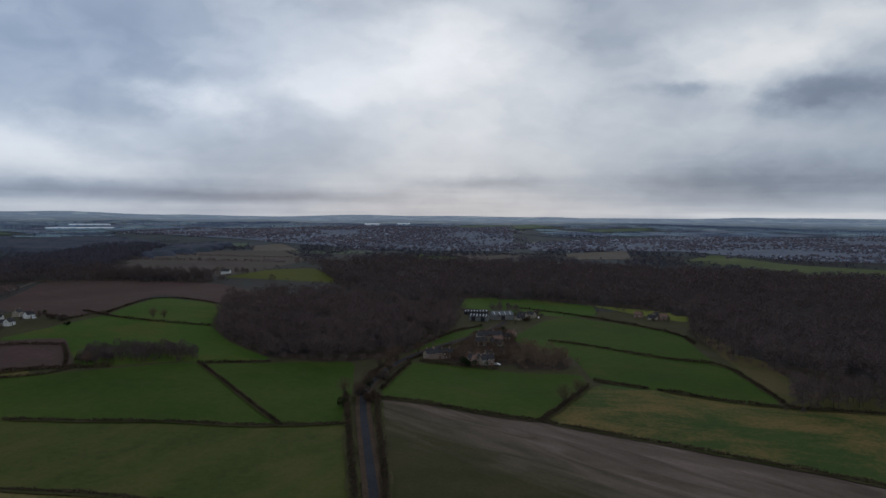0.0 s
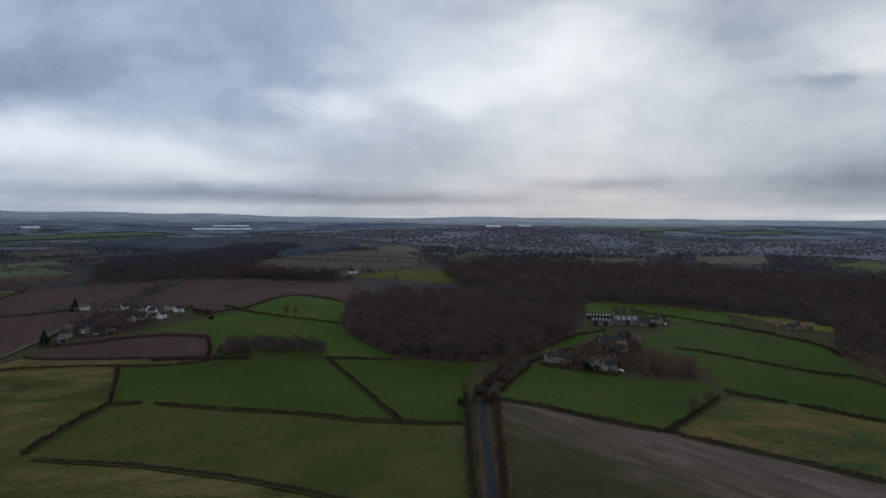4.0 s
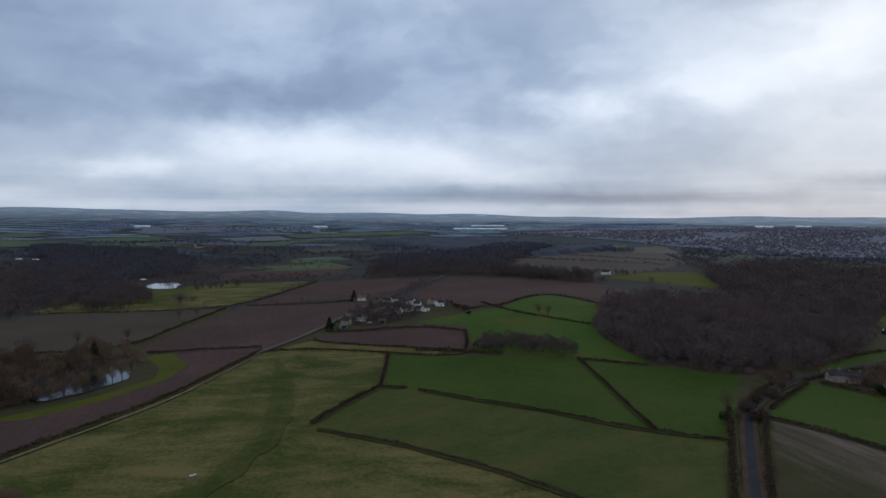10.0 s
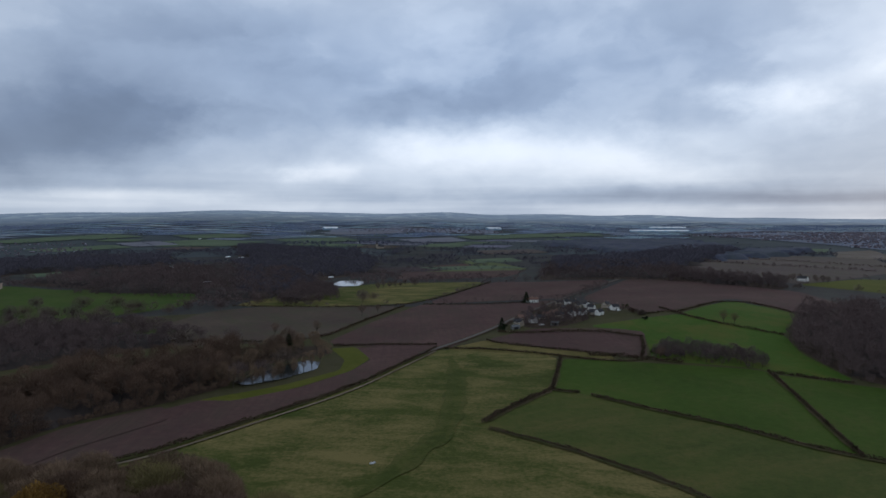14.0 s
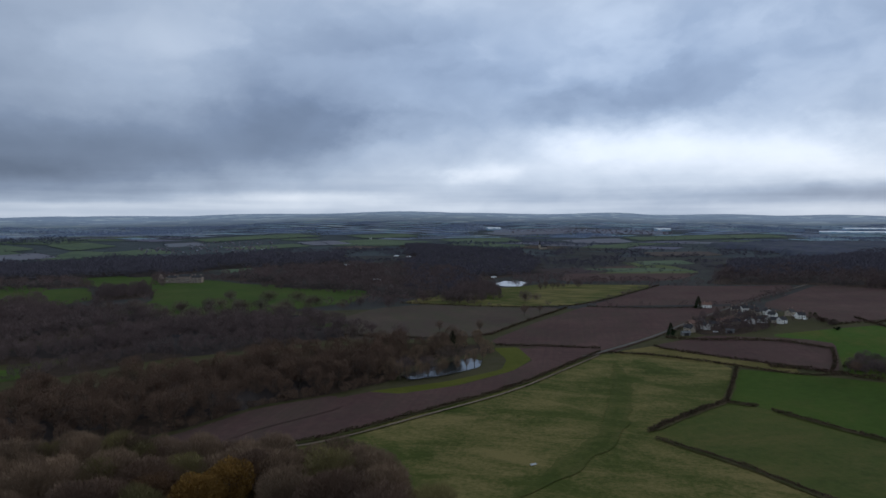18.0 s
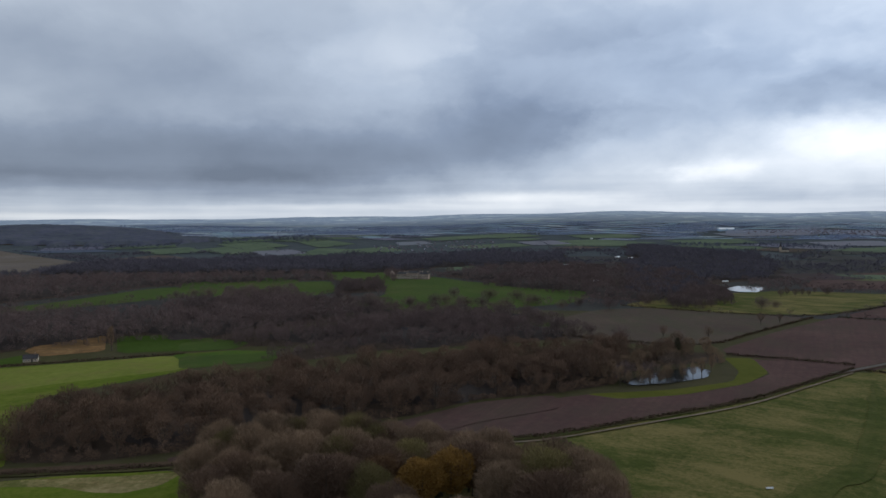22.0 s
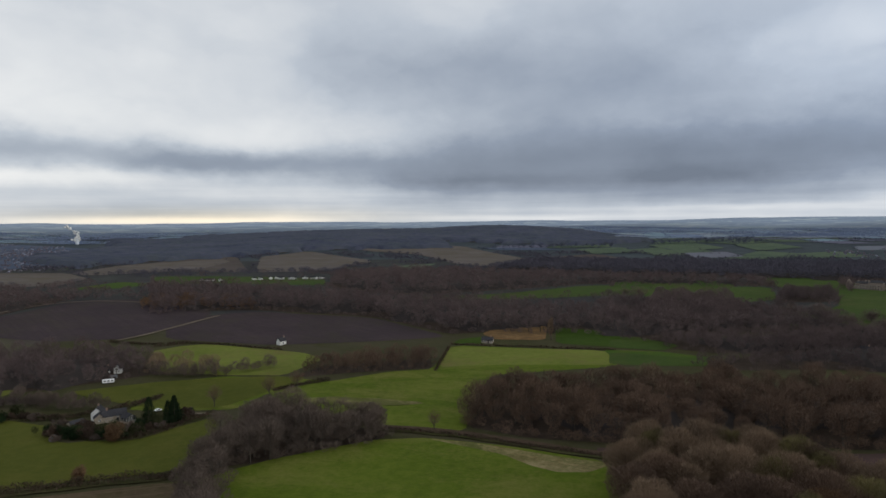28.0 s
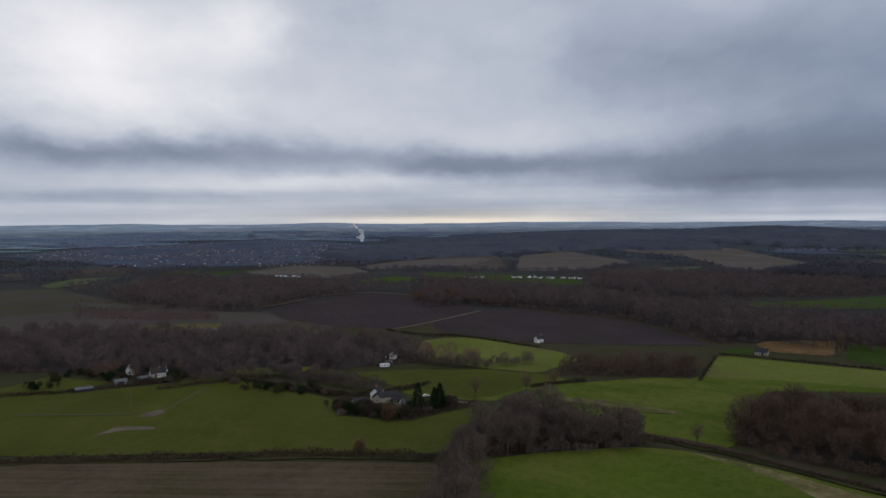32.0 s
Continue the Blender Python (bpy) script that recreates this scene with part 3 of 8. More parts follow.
def inside(poly, x, y):
    """Which of the places lie inside the outline."""
    hit = np.zeros(len(x), dtype=bool)
    for (ax, ay), (bx, by) in zip(poly, poly[1:] + poly[:1]):
        cross = (ay > y) != (by > y)
        with np.errstate(divide="ignore", invalid="ignore"):
            hit ^= cross & (x < (bx - ax) * (y - ay) / (by - ay + 1e-12) + ax)
    return hit


def rounded(poly):
    """The outline with its corners cut once, so that no field has needle-sharp edges."""
    out = []
    for (ax, ay), (bx, by) in zip(poly, poly[1:] + poly[:1]):
        out += [(ax * 0.9 + bx * 0.1, ay * 0.9 + by * 0.1), (ax * 0.1 + bx * 0.9, ay * 0.1 + by * 0.9)]
    return out


def drape(name, poly, material, lift, cells=22):
    """A sheet with the given outline that follows the ground a little above it."""
    bm = bmesh.new()
    bm.faces.new([bm.verts.new((x, y, 0)) for x, y in poly])
    for axis in (0, 1):
        lo, hi = min(p[axis] for p in poly), max(p[axis] for p in poly)
        step = max((hi - lo) / cells, 10)
        for k in range(1, int((hi - lo) / step) + 1):
            co, no = [0, 0, 0], [0, 0, 0]
            co[axis], no[axis] = lo + k * step, 1
            bmesh.ops.bisect_plane(bm, geom=bm.verts[:] + bm.edges[:] + bm.faces[:], plane_co=co, plane_no=no)
    bmesh.ops.triangulate(bm, faces=[f for f in bm.faces if len(f.verts) > 4])
    for v in bm.verts:
        r = math.hypot(v.co.x, v.co.y)
        v.co.z = float(land(v.co.x, v.co.y)) + lift + 0.0007 * max(r - 300, 0)
    bmesh.ops.recalc_face_normals(bm, faces=bm.faces)
    if sum(f.normal.z for f in bm.faces) < 0:
        bmesh.ops.reverse_faces(bm, faces=bm.faces)
    ob = part(name, bm, material, None)
    for f in ob.data.polygons:
        f.use_smooth = True
    return ob


def ribbon(name, line, width, material, lift, z=None):
    """A lane of constant width along a line on the ground."""
    pts = smooth_line(line, 6)
    verts, faces = [], []
    for i, (x, y) in enumerate(pts):
        (ax, ay), (bx, by) = pts[max(i - 1, 0)], pts[min(i + 1, len(pts) - 1)]
        d = math.hypot(bx - ax, by - ay) or 1
        nx, ny = -(by - ay) / d * width / 2, (bx - ax) / d * width / 2
        for s in (-1, -0.33, 0.33, 1):
            px, py = x + s * nx, y + s * ny
            camber = 0.05 * (1 - s * s)
            verts.append((px, py, float(land(px, py)) + lift + camber + 0.0007 * max(math.hypot(px, py) - 300, 0)))
        if i:
            b = 4 * i
            faces += [(b - 4 + j, b - 3 + j, b + 1 + j, b + j) for j in range(3)]
    ob = mesh_object(name, verts, faces, [material])
    if ob.data.polygons[0].normal.z < 0:
        ob.data.flip_normals()
    return ob


def smooth_line(line, step):
    """Points every few metres along a line whose corners are eased."""
    pts = [Vector((x, y, 0)) for x, y in line]
    for _ in range(2):
        eased = [pts[0]]
        for a, b in zip(pts, pts[1:]):
            eased += [a.lerp(b, 0.25), a.lerp(b, 0.75)]
        pts = eased + [pts[-1]]
    out = [pts[0]]
    for p in pts[1:]:
        while (p - out[-1]).length > step:
            out.append(out[-1] + (p - out[-1]).normalized() * step)
    return [(p.x, p.y) for p in out]


def tube(path, radii, sides):
    """Loose triangles of a tapered limb along a path."""
    path = np.asarray(path, float)
    rings = []
    for i, p in enumerate(path):
        d = path[min(i + 1, len(path) - 1)] - path[max(i - 1, 0)]
        d /= np.linalg.norm(d) + 1e-9
        u = np.cross(d, (0.3, 0.9, 0.1))
        u /= np.linalg.norm(u) + 1e-9
        v = np.cross(d, u)
        a = np.arange(sides) * 2 * math.pi / sides
        rings.append(p + radii[i] * (np.cos(a)[:, None] * u + np.sin(a)[:, None] * v))
    tris = []
    for r0, r1 in zip(rings, rings[1:]):
        for j in range(sides):
            k = (j + 1) % sides
            tris += [(r0[j], r0[k], r1[k]), (r0[j], r1[k], r1[j])]
    return np.array(tris)


def lumpy(rng, rings, sides, lobes=7, uneven=0.10):
    """Triangles of one closed, uneven mass of twigs about one unit in radius: broad lobes and small knots."""
    u = np.linspace(-0.86, 0.94, rings)
    a = np.arange(sides) * 2 * math.pi / sides
    pts = []
    for i, h in enumerate(u):
        q = math.sqrt(1 - h * h)
        turn = a + (i % 2) * math.pi / sides
        pts.append(np.stack([np.cos(turn) * q, np.sin(turn) * q, np.full(sides, h)], 1))
    pts = np.concatenate([[(0, 0, -1)]] + pts + [[(0, 0, 1)]])
    out = rng.normal(0, 1, (lobes, 3))
    out[:, 2] = np.abs(out[:, 2]) * 0.8
    out /= np.linalg.norm(out, axis=1)[:, None]
    swell = np.exp(9 * (pts @ out.T - 1)).max(1)
    pts = pts * (0.72 + 0.34 * swell + rng.uniform(-uneven, uneven, len(pts)))[:, None]
    tris, n = [], len(pts) - 1
    for j in range(sides):
        k = (j + 1) % sides
        tris.append((0, 1 + k, 1 + j))
        tris.append((n, n - sides + j, n - sides + k))
        for i in range(rings - 1):
            b, c = 1 + i * sides, 1 + (i + 1) * sides
            tris += [(b + j, b + k, c + j), (b + k, c + k, c + j)] if i % 2 == 0 else [(b + j, b + k, c + k), (b + j, c + k, c + j)]
    return pts[np.array(tris)]


def wood_tree(seed, height, spread, strands, length, thick, limbs=0, lobes=8, depth=0.45, low=0.12):
    """A bare tree with a full, uneven crown: a stem, rising limbs, and a dense brush of twigs."""
    rng = np.random.default_rng(seed)
    lean = rng.normal(0, 0.03, 2) * height
    trunk = [tube([(0, 0, -0.4), (lean[0] * 0.5, lean[1] * 0.5, height * 0.4), (lean[0], lean[1], height * 0.72)], [height * 0.024, height * 0.014, 0.03], 5 if limbs else 3)]
    for i in range(limbs):
        a = i * 2.4 + rng.uniform(-0.4, 0.4)
        z0, out, top = height * rng.uniform(0.2, 0.42), spread * rng.uniform(0.45, 0.85), height * rng.uniform(0.55, 0.86)
        tip = np.array([math.cos(a) * out, math.sin(a) * out, top])
        trunk.append(tube([(lean[0] * 0.4, lean[1] * 0.4, z0), tuple(tip * (0.5, 0.5, 0.62)), tuple(tip)], [height * 0.010, height * 0.006, 0.02], 4))
    skin = lumpy(rng, 9, 14, lobes, 0.05)
    skin = skin[skin[:, :, 2].mean(1) > -0.9]
    middle = np.array([lean[0], lean[1], height * (1 + low) / 2])
    size = np.array([spread, spread * rng.uniform(0.85, 1.12), height * (1 - low) / 2])
    area = np.linalg.norm(np.cross(skin[:, 1] - skin[:, 0], skin[:, 2] - skin[:, 0]), axis=1)
    pick = skin[rng.choice(len(skin), strands, p=area / area.sum())]
    way = (pick * rng.dirichlet((1, 1, 1), strands)[:, :, None]).sum(1)
    start = way * (1 - depth * rng.uniform(0, 1, strands) ** 1.6)[:, None] * size + middle
    d = way * 0.9 + rng.normal(0, 0.42, (strands, 3)) + (0, 0, 0.45)
    d /= np.linalg.norm(d, axis=1)[:, None] + 1e-9
    side = np.cross(d, rng.normal(0, 1, (strands, 3)))
    side /= np.linalg.norm(side, axis=1)[:, None] + 1e-9
    wd, ln = thick * rng.uniform(0.6, 1.4, strands)[:, None], length * rng.uniform(0.5, 1.4, strands)[:, None]
    hair = np.stack([start - side * wd / 2, start + side * wd / 2, start + d * ln], 1)
    return np.concatenate(trunk), hair


def moved(tris, x, y, z, scale, turn, squash=1.0):
    c, s = math.cos(turn), math.sin(turn)
    m = np.array([[c, -s, 0], [s, c, 0], [0, 0, 1]]) * scale
    m[2, 2] *= squash
    return tris @ m.T + (x, y, z)


def fir_tree(seed, height, spread, strands, length, thick):
    """A dark evergreen: trunk and a tapered, ragged cone of sprays."""
    rng = np.random.default_rng(seed)
    trunk = tube([(0, 0, -0.3), (0, 0, height * 0.5), (0, 0, height * 0.97)], [height * 0.02, height * 0.012, 0.02], 6)
    h = rng.uniform(0.06, 1.0, strands) ** 1.3
    a = rng.uniform(0, 6.283, strands)
    tier = 0.9 + 0.16 * np.sin(h * 63 + 2 * a) + 0.1 * np.sin(3 * a + h * 9)
    r = spread * (1 - h) ** 0.8 * tier * rng.uniform(0.3, 1.0, strands)
    start = np.stack([np.cos(a) * r, np.sin(a) * r, h * height], 1)
    d = np.stack([np.cos(a), np.sin(a), rng.uniform(-0.5, 0.3, strands)], 1) + rng.normal(0, 0.3, (strands, 3))
    d /= np.linalg.norm(d, axis=1)[:, None]
    side = np.cross(d, rng.normal(0, 1, (strands, 3)))
    side /= np.linalg.norm(side, axis=1)[:, None] + 1e-9
    w = thick * rng.uniform(0.6, 1.3, strands)[:, None]
    return trunk, np.stack([start - side * w, start + side * w, start + d * length], 1)


def tree_thing(name, trunk, crown, leaf, label, category="tree"):
    """A tree as a thing: trunk and crown under an empty at its foot."""
    root = new(name)
    soup("trunk", trunk, ["bark"], parent=root)
    soup("crown", crown, [leaf], parent=root)
    return tagged(root, label, category)


def plant(ob, x, y, scale=1.0, turn=0.0, first=False):
    """The tree, or a copy of it, at a place on the ground."""
    m = Matrix.LocRotScale((x, y, float(land(x, y)) + 0.05), Euler((0, 0, turn)), None)
    if first:
        ob.matrix_basis = m @ Matrix.Diagonal((scale, scale, scale, 1))
        return ob
    done = copy_thing(ob, m)
    done.scale = (scale, scale, scale)
    return done

# ---- the plan: outlines on the ground, in metres ----
FIELDS = []
HEDGES = []
WOODS = []
SPOTS = {}
FIELDS.append(("heath", "moor", [(-99.7, -797.7), (-318, -1206), (-384, -1166), (-359.3, -844.5), (-368.8, -697.2), (-427.1, -645.8), (-424.6, -526.4), (-358.4, -474.9), (-331.4, -574.7), (-181.7, -693.7)]))
FIELDS.append(("field", "rough_pasture", [(-364.4, 362.1), (-285.5, 400.2), (-235, 325.5), (-225.6, 253), (-208, 243.7), (-172.5, 239.8), (-140.4, 243.5), (-95.5, 176.3), (-93.2, 71.5), (-111.3, 36.6), (-201.9, 33.1), (-284.8, 85), (-293.5, 125.6), (-306, 178.6), (-321, 244.4), (-346.2, 304.5)]))
FIELDS.append(("field", "olive", [(-233.6, 321.8), (-217.7, 327), (-164.6, 325.2), (-127.3, 325.5), (-96, 320.2), (-75.3, 319.1), (-44.4, 324.1), (-32.2, 252.3), (-26.8, 218), (-67.7, 227), (-90.5, 231.9), (-121.2, 239.7), (-144.5, 242.2), (-174.9, 245), (-210.3, 241.9), (-222, 248.3)]))
FIELDS.append(("field", "rough_pasture", [(-210.3, 241.9), (-174.9, 245), (-144.5, 242.2), (-121.2, 239.7), (-90.5, 231.9), (-67.4, 226.1), (-26.3, 214.2), (-14.9, 136.2), (-48.9, 82.1), (-104.3, 90.4), (-186.9, 163.5)]))
FIELDS.append(("field", "green", [(-278.5, 393.7), (-250.2, 411.4), (-165.3, 454.1), (-144.2, 428.4), (-87.1, 338.7), (-75.9, 321.7), (-96, 320.2), (-164.6, 325.2), (-217.7, 327), (-234.5, 324.2)]))
FIELDS.append(("field", "green", [(-156.6, 447.3), (-113.5, 454.2), (-64.5, 464), (-58.1, 455.4), (-52.4, 400.5), (-44.7, 325.8), (-75.9, 321.7), (-116.4, 387)]))
FIELDS.append(("field", "bright", [(-296.3, 603.9), (-297.2, 721.6), (-209.4, 663.8), (-192.1, 569.6), (-242.9, 576.8)]))
FIELDS.append(("field", "bright", [(-334.1, 511.1), (-313.6, 566.8), (-296.3, 603.9), (-242.9, 576.8), (-192.1, 569.6), (-163.1, 518), (-113.9, 463.3), (-156.1, 451.4), (-170, 455.5), (-229.4, 431.4), (-279.3, 509.7)]))
FIELDS.append(("field", "plough", [(-363.7, 412.7), (-364.4, 477.8), (-307.3, 514.8), (-282.7, 515.9), (-234.9, 434.7), (-280.5, 421.5), (-333.8, 410)]))
FIELDS.append(("field", "scrub", [(-362.4, 361.2), (-362.1, 411), (-333.8, 410), (-259.7, 427), (-246.6, 413.1), (-284.5, 398.8)]))
FIELDS.append(("field", "plough", [(-444.3, 662), (-523.7, 910.6), (-400.9, 909), (-278.1, 880.7), (-203.1, 781.5), (-211.7, 671), (-307.7, 747.2), (-307.4, 626.5), (-329.5, 595.5)]))
FIELDS.append(("field", "plough", [(-661, 763), (-606.2, 795.4), (-535.9, 881.3), (-461.3, 658.1), (-491.1, 623.5), (-558, 525.2)]))
FIELDS.append(("field", "plough", [(-558, 525.2), (-496.7, 573), (-471.9, 619.1), (-451.7, 644.5), (-394.6, 465.8), (-360.6, 362.1), (-435, 316.8), (-452.5, 322.9), (-506.1, 415.5)]))
FIELDS.append(("field", "plough_green", [(-596.7, 222), (-679.6, 332.1), (-674.8, 408.9), (-600.8, 464.3), (-564.3, 495.6), (-469.3, 328), (-481.7, 286.6), (-523.3, 224.4)]))
FIELDS.append(("field", "plough", [(-303.7, 6.7), (-332.6, 60.8), (-341.1, 84.5), (-352.3, 124.2), (-359.5, 175.5), (-342.7, 219.4), (-356, 270.9), (-375.9, 305.3), (-426.3, 311), (-391.1, 349.3), (-373.8, 365.9), (-341.7, 296), (-321, 244.4), (-306, 178.6), (-294.3, 125.9), (-296.6, 88.6), (-275.7, 45.8)]))
FIELDS.append(("field", "rough_pasture", [(-702, 372.1), (-774.2, 477.8), (-774.1, 550.1), (-784.2, 656.6), (-666.1, 764.3), (-568.4, 530.9), (-604, 459.2)]))
FIELDS.append(("field", "pasture", [(-360.3, 168.6), (-355.5, 219.5), (-363.5, 267.6), (-385.6, 288.5), (-426.7, 306.1), (-417, 322.5), (-376.9, 303.7), (-356, 270.9), (-343.8, 220.2), (-345, 182.8)]))
FIELDS.append(("field", "plough", [(-810.9, 700.6), (-988, 894), (-968, 1048), (-740, 937), (-697.2, 834.6)]))
FIELDS.append(("field", "far_meadow", [(-1074, 1096), (-916, 1081), (-753, 973), (-917, 817), (-869, 968)]))
FIELDS.append(("field", "stubble_slope", [(-32.9, 372.4), (-6.5, 361.8), (25, 341.7), (58.6, 323.6), (102.9, 296.1), (138.8, 269.7), (165, 251.7), (178.7, 233.1), (106.4, 136.4), (-6.6, 135.6), (-17.4, 230.1), (-27.3, 300.9)]))
FIELDS.append(("field", "green", [(-35, 378.3), (-23.9, 464.3), (6.7, 456), (42.6, 437.8), (88.4, 431.8), (85.8, 402.2), (49.2, 332.6), (25, 341.7), (-6.5, 361.8)]))
FIELDS.append(("field", "rough_green", [(48.8, 329.8), (94.1, 409.5), (120.7, 396.6), (152.6, 370.1), (182.4, 356.4), (226.1, 347.1), (271.7, 338.6), (188.6, 233.3), (165, 251.7), (138.8, 269.7), (102.9, 296.1)]))
FIELDS.append(("field", "green", [(56.6, 561.9), (95.6, 655.7), (122.6, 686.9), (175.9, 633.8), (203.4, 591.9), (188.7, 478.8), (196.9, 451.9), (187.6, 385.6), (179.1, 361.7), (152.6, 370.1), (120.7, 396.6), (92.2, 416.7), (93.2, 475.3), (90.7, 505.4), (64.8, 533)]))
FIELDS.append(("field", "bright", [(24.6, 813.3), (80.5, 838.7), (168.7, 769), (157.1, 689.2), (122.6, 686.9), (68.1, 708.2), (19.4, 741.2)]))
FIELDS.append(("field", "meadow", [(158.7, 782.3), (217.2, 740.2), (257.3, 707.9), (233.1, 655.5), (208.7, 691.3)]))
FIELDS.append(("field", "green", [(-21.8, 502.8), (8.3, 582.7), (39.5, 622.7), (7.4, 516.5), (-17.3, 493.2)]))
FIELDS.append(("field", "scrub_green", [(223.3, 635.2), (224.7, 479.8), (210.6, 399.2), (243.9, 375), (277, 364.5), (257.3, 338.1), (226.1, 347.1), (184.1, 359.7), (196.8, 460.6)]))
FIELDS.append(("field", "far_meadow", [(493, 1446), (643, 1649), (700, 1386), (814, 1265), (918, 1222), (859, 1143), (621, 1154), (558, 1319)]))
FIELDS.append(("field", "far_meadow", [(1118, 1962), (1339, 2087), (1411, 1990), (1129, 1592), (1008, 1570)]))
FIELDS.append(("field", "far_meadow", [(262, 2188), (415, 2245), (340, 1921), (231, 1932)]))
FIELDS.append(("field", "far_meadow", [(35, 2658), (370, 3101), (238, 2509), (32, 2492)]))
FIELDS.append(("field", "tan", [(299, 1686), (477, 1788), (413, 1514), (271, 1493)]))
FIELDS.append(("field", "dull_plough", [(-521, 1028), (-668, 1687), (-396, 1704), (-248, 1267), (-272, 1093), (-309.6, 959.1)]))
FIELDS.append(("field", "pasture", [(-309.6, 959.1), (-268, 1076), (-204, 1113), (-136.6, 932.8), (-219.3, 942.9)]))
FIELDS.append(("field", "tan", [(-534, 1897), (-468, 2012), (-336, 1682), (-456, 1669)]))
FIELDS.append(("field", "far_green", [(-658, 2016), (-566, 2010), (-529, 1826), (-588, 1824)]))
FIELDS.append(("field", "lawn", [(-215.2, -184.4), (-242, -172), (-280.4, -144), (-291.6, -122.4), (-293.4, -83.4), (-288.4, -39.7), (-243.8, -21.3), (-139.4, 1.5), (-114.2, -160), (-184.3, -211.1)]))
FIELDS.append(("strip", "straw", [(-290.8, -122.1), (-292.3, -96.1), (-287, -59.1), (-286.7, -37), (-273.1, -44.5), (-268.7, -56.5), (-272.3, -67.9), (-281.3, -82.5), (-286, -101.8)]))
FIELDS.append(("field", "lawn", [(-352.5, -252.6), (-374.3, -223.7), (-413.8, -199.8), (-430.8, -176), (-517.6, -197), (-536.8, -73.3), (-485.3, -58.2), (-429.4, -132.9), (-378.9, -127.6), (-304.6, -108.3), (-301.2, -154.5), (-332.3, -160.8), (-308.1, -187.6), (-321.9, -227.8)]))
FIELDS.append(("field", "meadow", [(-513.2, -195.3), (-539.2, -73.6), (-488.9, -60.7), (-462.4, -134.8), (-437.6, -176.8)]))
FIELDS.append(("strip", "straw", [(-336, -207.7), (-348.6, -178.5), (-348.9, -146.1), (-340.7, -155.3), (-329.8, -191)]))
FIELDS.append(("field", "meadow", [(-409.4, -399.5), (-432.4, -393.9), (-448.8, -380.4), (-447.8, -289), (-433.7, -263), (-378.1, -259.4), (-365.2, -295), (-356.2, -348.2)]))
FIELDS.append(("field", "lawn", [(-278.4, -291.4), (-341.5, -311.9), (-362.7, -293.1), (-371.8, -255.1), (-376.2, -228.5), (-336.3, -241.2), (-300.4, -237.2), (-287.2, -263)]))
FIELDS.append(("field", "dark_plough", [(-452.5, -426.5), (-523, -492.2), (-579.7, -472.1), (-608.9, -446.1), (-623.1, -317.2), (-553.1, -210.4), (-514.9, -252.9), (-464.9, -327.5)]))
FIELDS.append(("field", "scrub_orange", [(-579, -189), (-632.5, -183.9), (-638.9, -144.1), (-566.4, -129.3), (-554.4, -171.2)]))
FIELDS.append(("field", "green", [(-630.6, -134.1), (-629.6, -96.4), (-578.9, -40.6), (-556, -57.4), (-555, -118.1)]))
FIELDS.append(("field", "green", [(-544.8, -197.4), (-563.1, -183.8), (-528.9, -172.8), (-524.8, -197.3)]))
FIELDS.append(("field", "bright", [(-540.9, -78.4), (-548.7, -38.5), (-535.2, 1.5), (-503.7, -10.8), (-493.1, -59.1)]))
FIELDS.append(("field", "park", [(-775.2, -357.9), (-876.1, -254.3), (-1022.6, -173.4), (-1059.6, -74.1), (-1074.5, 79.2), (-917.1, 74.7), (-850.3, 9.1), (-918.6, -102.1), (-841.8, -200.4), (-801.3, -260.9)]))
FIELDS.append(("field", "park", [(-780.4, 57.6), (-863.7, 130.2), (-982, 149.4), (-1075.5, 87.6), (-1246, 72), (-1352, 110), (-1434, 205), (-1173, 194), (-1099, 256), (-1017.5, 281.8), (-898.3, 382.6), (-820.7, 400.2), (-739.3, 335.6), (-710, 232.9), (-720.7, 157.5), (-710.9, 63.5)]))
FIELDS.append(("field", "park", [(-599.4, 140.1), (-617.5, 216), (-605.5, 258.6), (-581.3, 264.3), (-573.4, 180.1)]))
FIELDS.append(("field", "far_green", [(-1306, 314), (-1362, 387), (-1285, 374), (-1232, 305)]))
FIELDS.append(("field", "park", [(-1145, -145), (-1139, -70), (-1162, 32), (-1047, 28.6), (-996, -61.9), (-1000.4, -132.7)]))
FIELDS.append(("field", "park", [(-583.6, -78.6), (-607.8, -60.7), (-577.5, -22.7), (-551.9, -35.5), (-551.9, -74.5)]))
FIELDS.append(("field", "park", [(-532.5, -72), (-529.9, -4.2), (-505.2, -0.8), (-495.3, -32.2), (-489.1, -66.4)]))
FIELDS.append(("field", "park", [(-932, -904), (-945, -570), (-842.9, -504.3), (-794.3, -686.5), (-770.1, -747.3)]))
FIELDS.append(("field", "tan", [(-1076, -797), (-1499, -1094), (-1751, -1104), (-1471, -746), (-1161, -699)]))
FIELDS.append(("field", "tan", [(-1900, -1143), (-2192, -789), (-1618, -398), (-1356, -369), (-1417, -511), (-1743, -754)]))
FIELDS.append(("field", "dull_plough", [(-1040, -1110), (-1324, -1198), (-1478, -1153), (-1076, -808)]))
FIELDS.append(("field", "dull_plough", [(-1724, -409), (-1899, -289), (-1547, -95), (-1448, -294)]))
FIELDS.append(("field", "far_green", [(-1117, -641), (-1340, -629), (-1442, -572), (-1287, -557)]))
FIELDS.append(("field", "far_green", [(-2083, -231), (-2221, -65), (-1951, 21), (-1854, -129)]))
FIELDS.append(("field", "far_green", [(-1760, 19), (-2047, 119), (-1955, 234), (-1817, 162)]))
